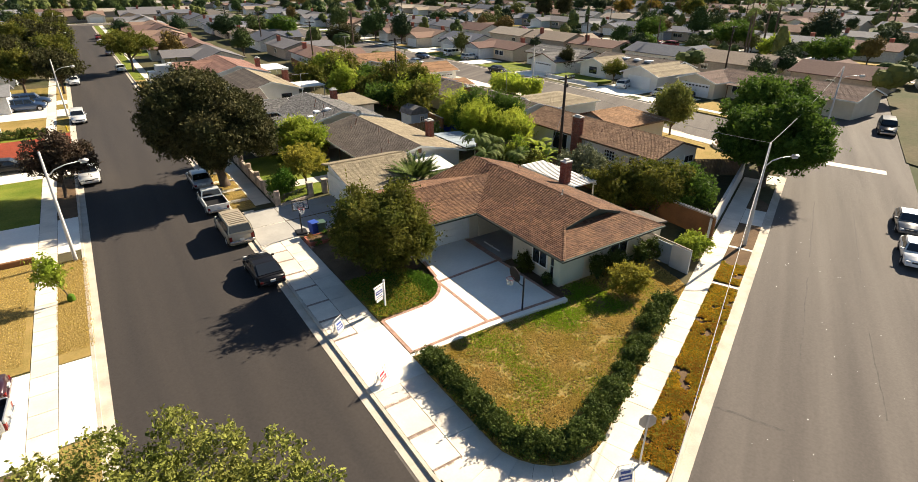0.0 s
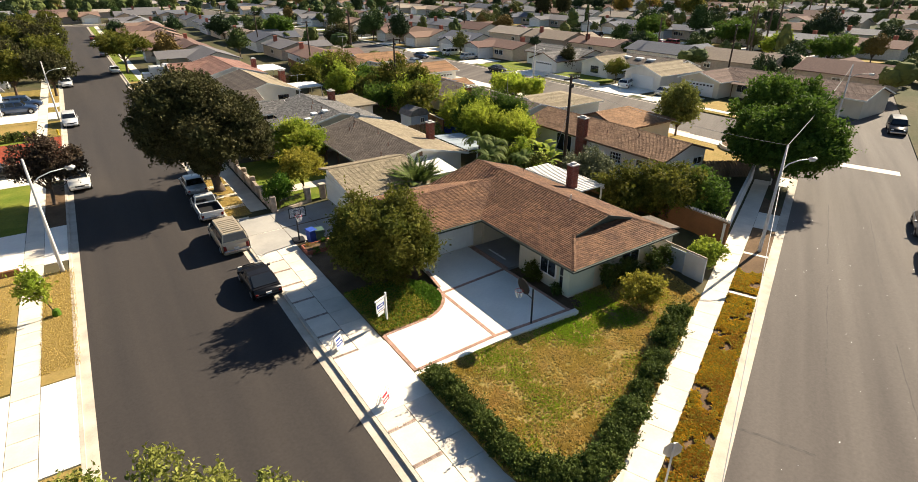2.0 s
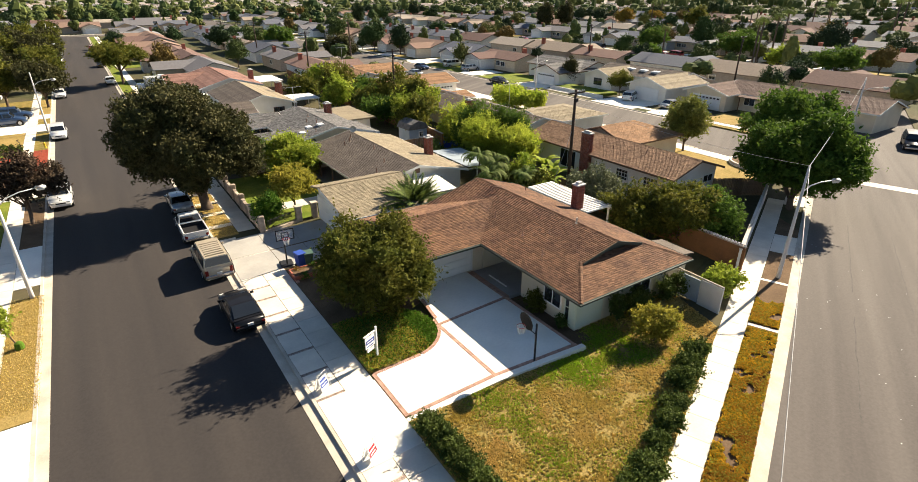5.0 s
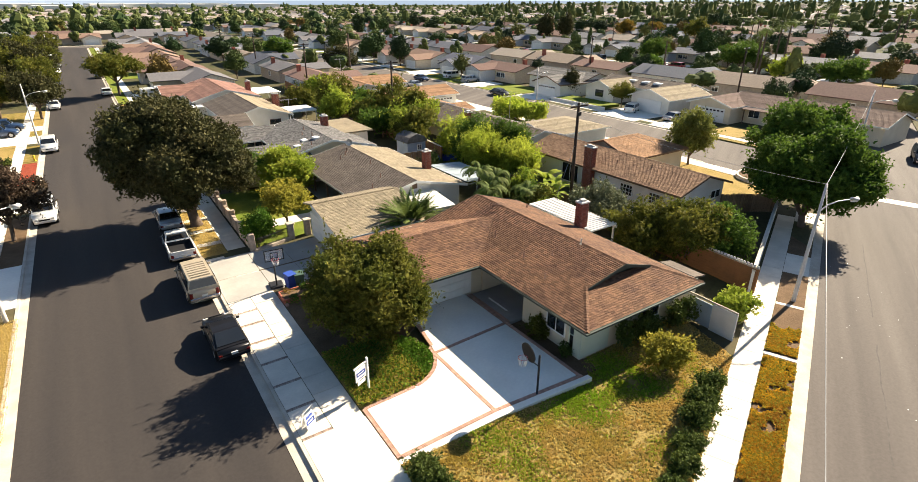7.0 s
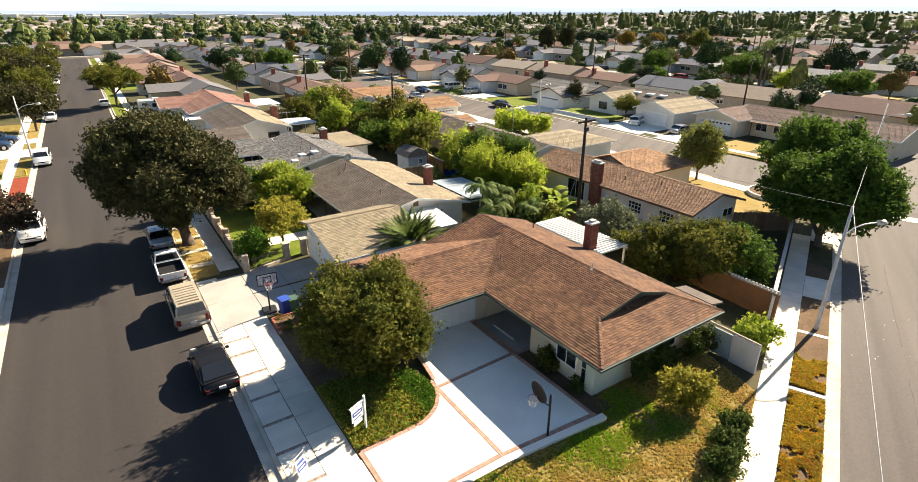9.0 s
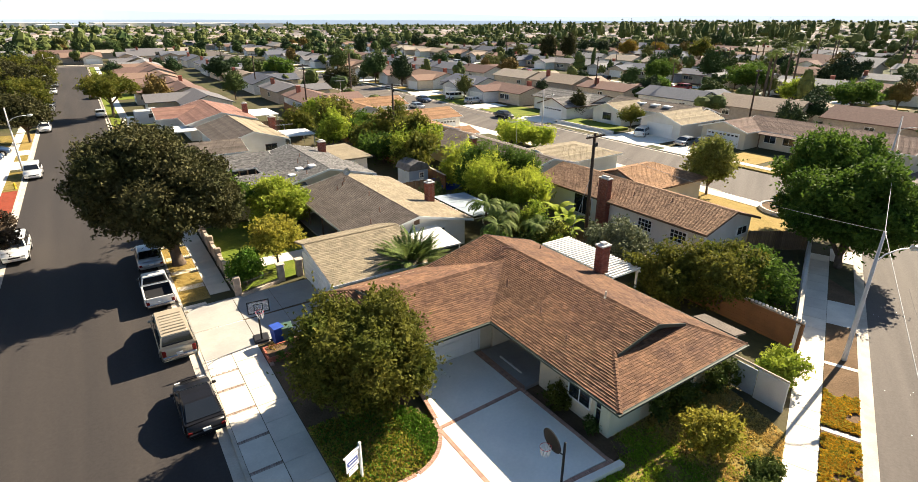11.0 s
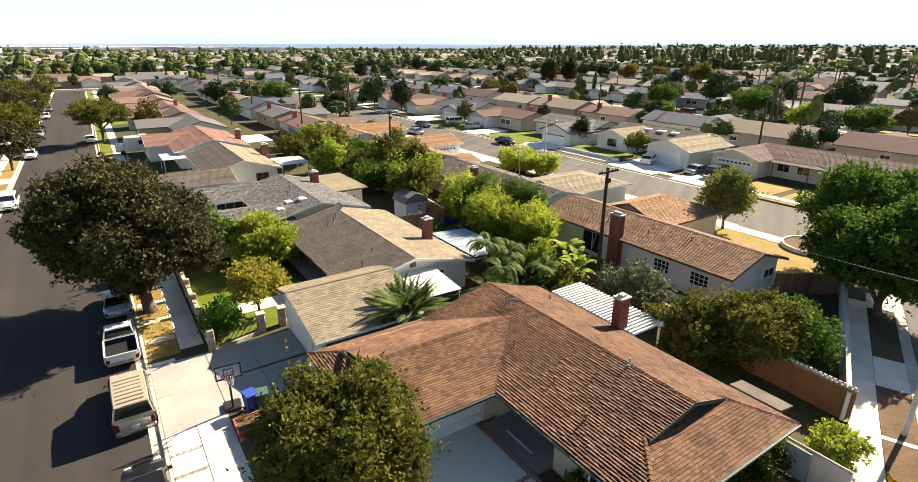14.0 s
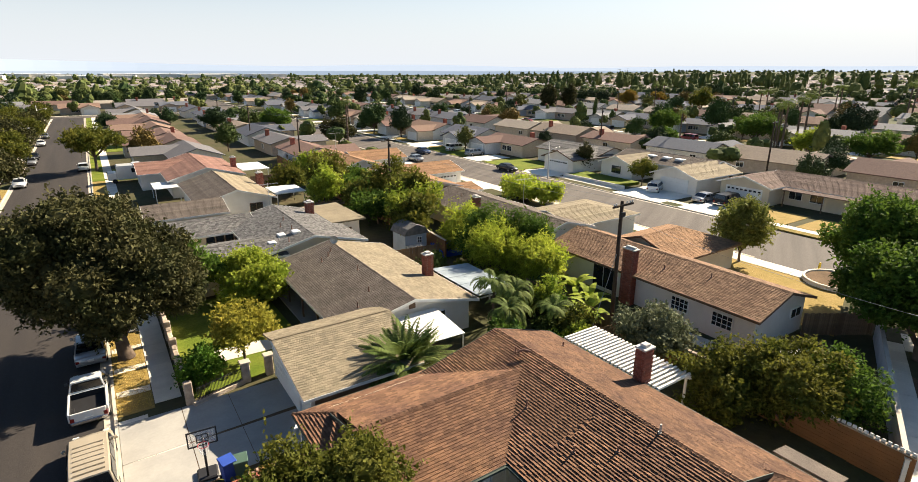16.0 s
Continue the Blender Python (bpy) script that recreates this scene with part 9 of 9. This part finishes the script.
# porch things in the shade
tb = thing("plank", "white plank lying on the shaded porch floor", "plank")
part("board", Mesh().box(22.75, 29.3, 0.34, 22.85, 31.2, 0.40, 0.01), TRIM_WHITE, tb)
part("cleat", Mesh().box(22.72, 30.2, 0.40, 22.88, 30.3, 0.42), TRIM_WHITE, tb)

known = set(scene.objects)
# small things between the two houses
sail = thing("shade_sail", "small white sun sail between the houses", "sun sail")
part("sheet", Mesh().slab([(15.6, 40.3, 2.25), (16.7, 40.5, 2.35), (16.2, 41.5, 2.1)], 0.03), TRIM_WHITE, sail)
for x, y in ((15.66, 40.36), (16.2, 41.42)):
    part("post", Mesh().tube([(x, y, -0.05), (x, y, 2.16)], 0.03, 8), GALV, sail)
gp = thing("parasol", "white garden parasol in the neighbouring yard", "parasol")
rim_, hub_ = [(1.45 * math.cos(a_), 1.45 * math.sin(a_), 2.0) for a_ in np.linspace(0, 2 * math.pi, 9)[:8]], (0, 0, 2.5)
for k in range(8):
    part("canopy_panel", Mesh().slab([rim_[k], rim_[(k + 1) % 8], hub_], 0.02), TRIM_WHITE, gp)
part("pole", Mesh().tube([(0, 0, -0.05), (0, 0, 2.5)], 0.025, 8), GALV, gp)
gp.matrix_basis = pose(42.4, 30.6, 0.05)
patch("garden_pad", [(45.2, 31.4), (48.6, 32.2), (48.2, 34.0), (45.0, 33.6)], 0.05, CONCRETE, "pale concrete pad beside the cream house", "pavement")
patch("garden_walk", [(43.0, 36.6), (44.3, 36.6), (44.3, 43.4), (43.0, 43.4)], 0.05, CONCRETE, "concrete walk along the cream house", "pavement")
for k, (x, y, w_, h_) in enumerate(((18.2, 41.0, 1.2, 1.1), (19.8, 40.8, 0.9, 0.8), (21.0, 41.2, 1.4, 1.3))):
    st_ = thing("storage_box", "dark storage box in the side yard", "box", "boxes in the side yard")
    part("body", Mesh().box(x, y, 0, x + w_, y + 0.9, h_, 0.03), (BLACKBIN, FENCE_WOOD, SIGNGREY)[k], st_)
    part("lid", Mesh().box(x - 0.04, y - 0.04, h_ + 0.001, x + w_ + 0.04, y + 0.94, h_ + 0.07, 0.02), (SIGNGREY, BLACKBIN, TRIM_WHITE)[k], st_)
on_plan(known)
# low white wall and steps of the lawn across the parallel street
rw_ = thing("retaining_wall", "low white retaining wall round a raised lawn", "wall")
part("front", Mesh().box(79.9, 73.6, 0, 80.15, 87.4, 0.6, 0.02), WHITE_WALL, rw_)
part("side", Mesh().box(80.15, 87.2, 0, 85.6, 87.4, 0.6, 0.02), WHITE_WALL, rw_)
known = set(scene.objects)
# garden furniture and a washing frame behind the white addition
wf_ = thing("drying_frame", "white folding clothes frame in the yard", "clothes frame")
for k in range(5):
    part("rail", Mesh().tube([(36.6, 68.0 + k * 0.35, 1.0), (38.6, 68.0 + k * 0.35, 1.0)], 0.02, 5), TRIM_WHITE, wf_)
for x in (36.8, 38.4):
    part("leg", Mesh().tube([(x, 68.0, 0), (x, 69.4, 1.0)], 0.02, 5), TRIM_WHITE, wf_)
    part("leg", Mesh().tube([(x, 69.4, 0), (x, 68.0, 1.0)], 0.02, 5), TRIM_WHITE, wf_)
# roof aerials
for x, y, z in ((52.0, 130.0, 5.2), (26.5, 84.0, 4.3), (53.0, 70.0, 4.0)):
    ae = thing("aerial", "thin metal television aerial on a roof", "aerial", "roof aerials")
    part("mast", Mesh().tube([(x, y, z - 0.6), (x, y, z + 2.4)], 0.025, 6), GALV, ae)
    part("boom", Mesh().tube([(x - 1.2, y, z + 2.3), (x + 1.2, y, z + 2.3)], 0.018, 5), GALV, ae)
    for k in range(7):
        part("element", Mesh().tube([(x - 1.1 + k * 0.36, y - 0.6 + 0.04 * k, z + 2.3), (x - 1.1 + k * 0.36, y + 0.6 - 0.04 * k, z + 2.3)], 0.012, 4), GALV, ae)
# motor home beside the red-roofed house
mh = thing("motorhome", "white motorhome parked beside a house", "motorhome")
part("body", Mesh().box(-1.15, -3.6, 0.55, 1.15, 2.6, 3.0, 0.12), P_WHITE, mh)
part("cab", Mesh().box(-1.0, 2.6, 0.5, 1.0, 4.0, 1.9, 0.15), P_WHITE, mh)
part("windscreen", Mesh().box(-0.9, 3.2, 1.3, 0.9, 4.03, 1.85, 0.05), CARGLASS, mh)
part("roof_unit", Mesh().box(-0.4, -1.0, 3.0, 0.4, 0.2, 3.25, 0.04), SIGNWHITE, mh)
for s in (-1, 1):
    for yy in (-2.2, 3.0):
        part("wheel", Mesh().tube([(s * 0.85, yy, 0.38), (s * 1.12, yy, 0.38)], 0.38, 14), TYRE, mh)
    part("side_window", Mesh().box(s * 1.15 - 0.02, -1.6, 1.7, s * 1.15 + 0.02, 0.4, 2.4), CARGLASS, mh)
mh.matrix_basis = pose(15.0, 150.0, 0.0, 0, 0, 90)
on_plan(known)
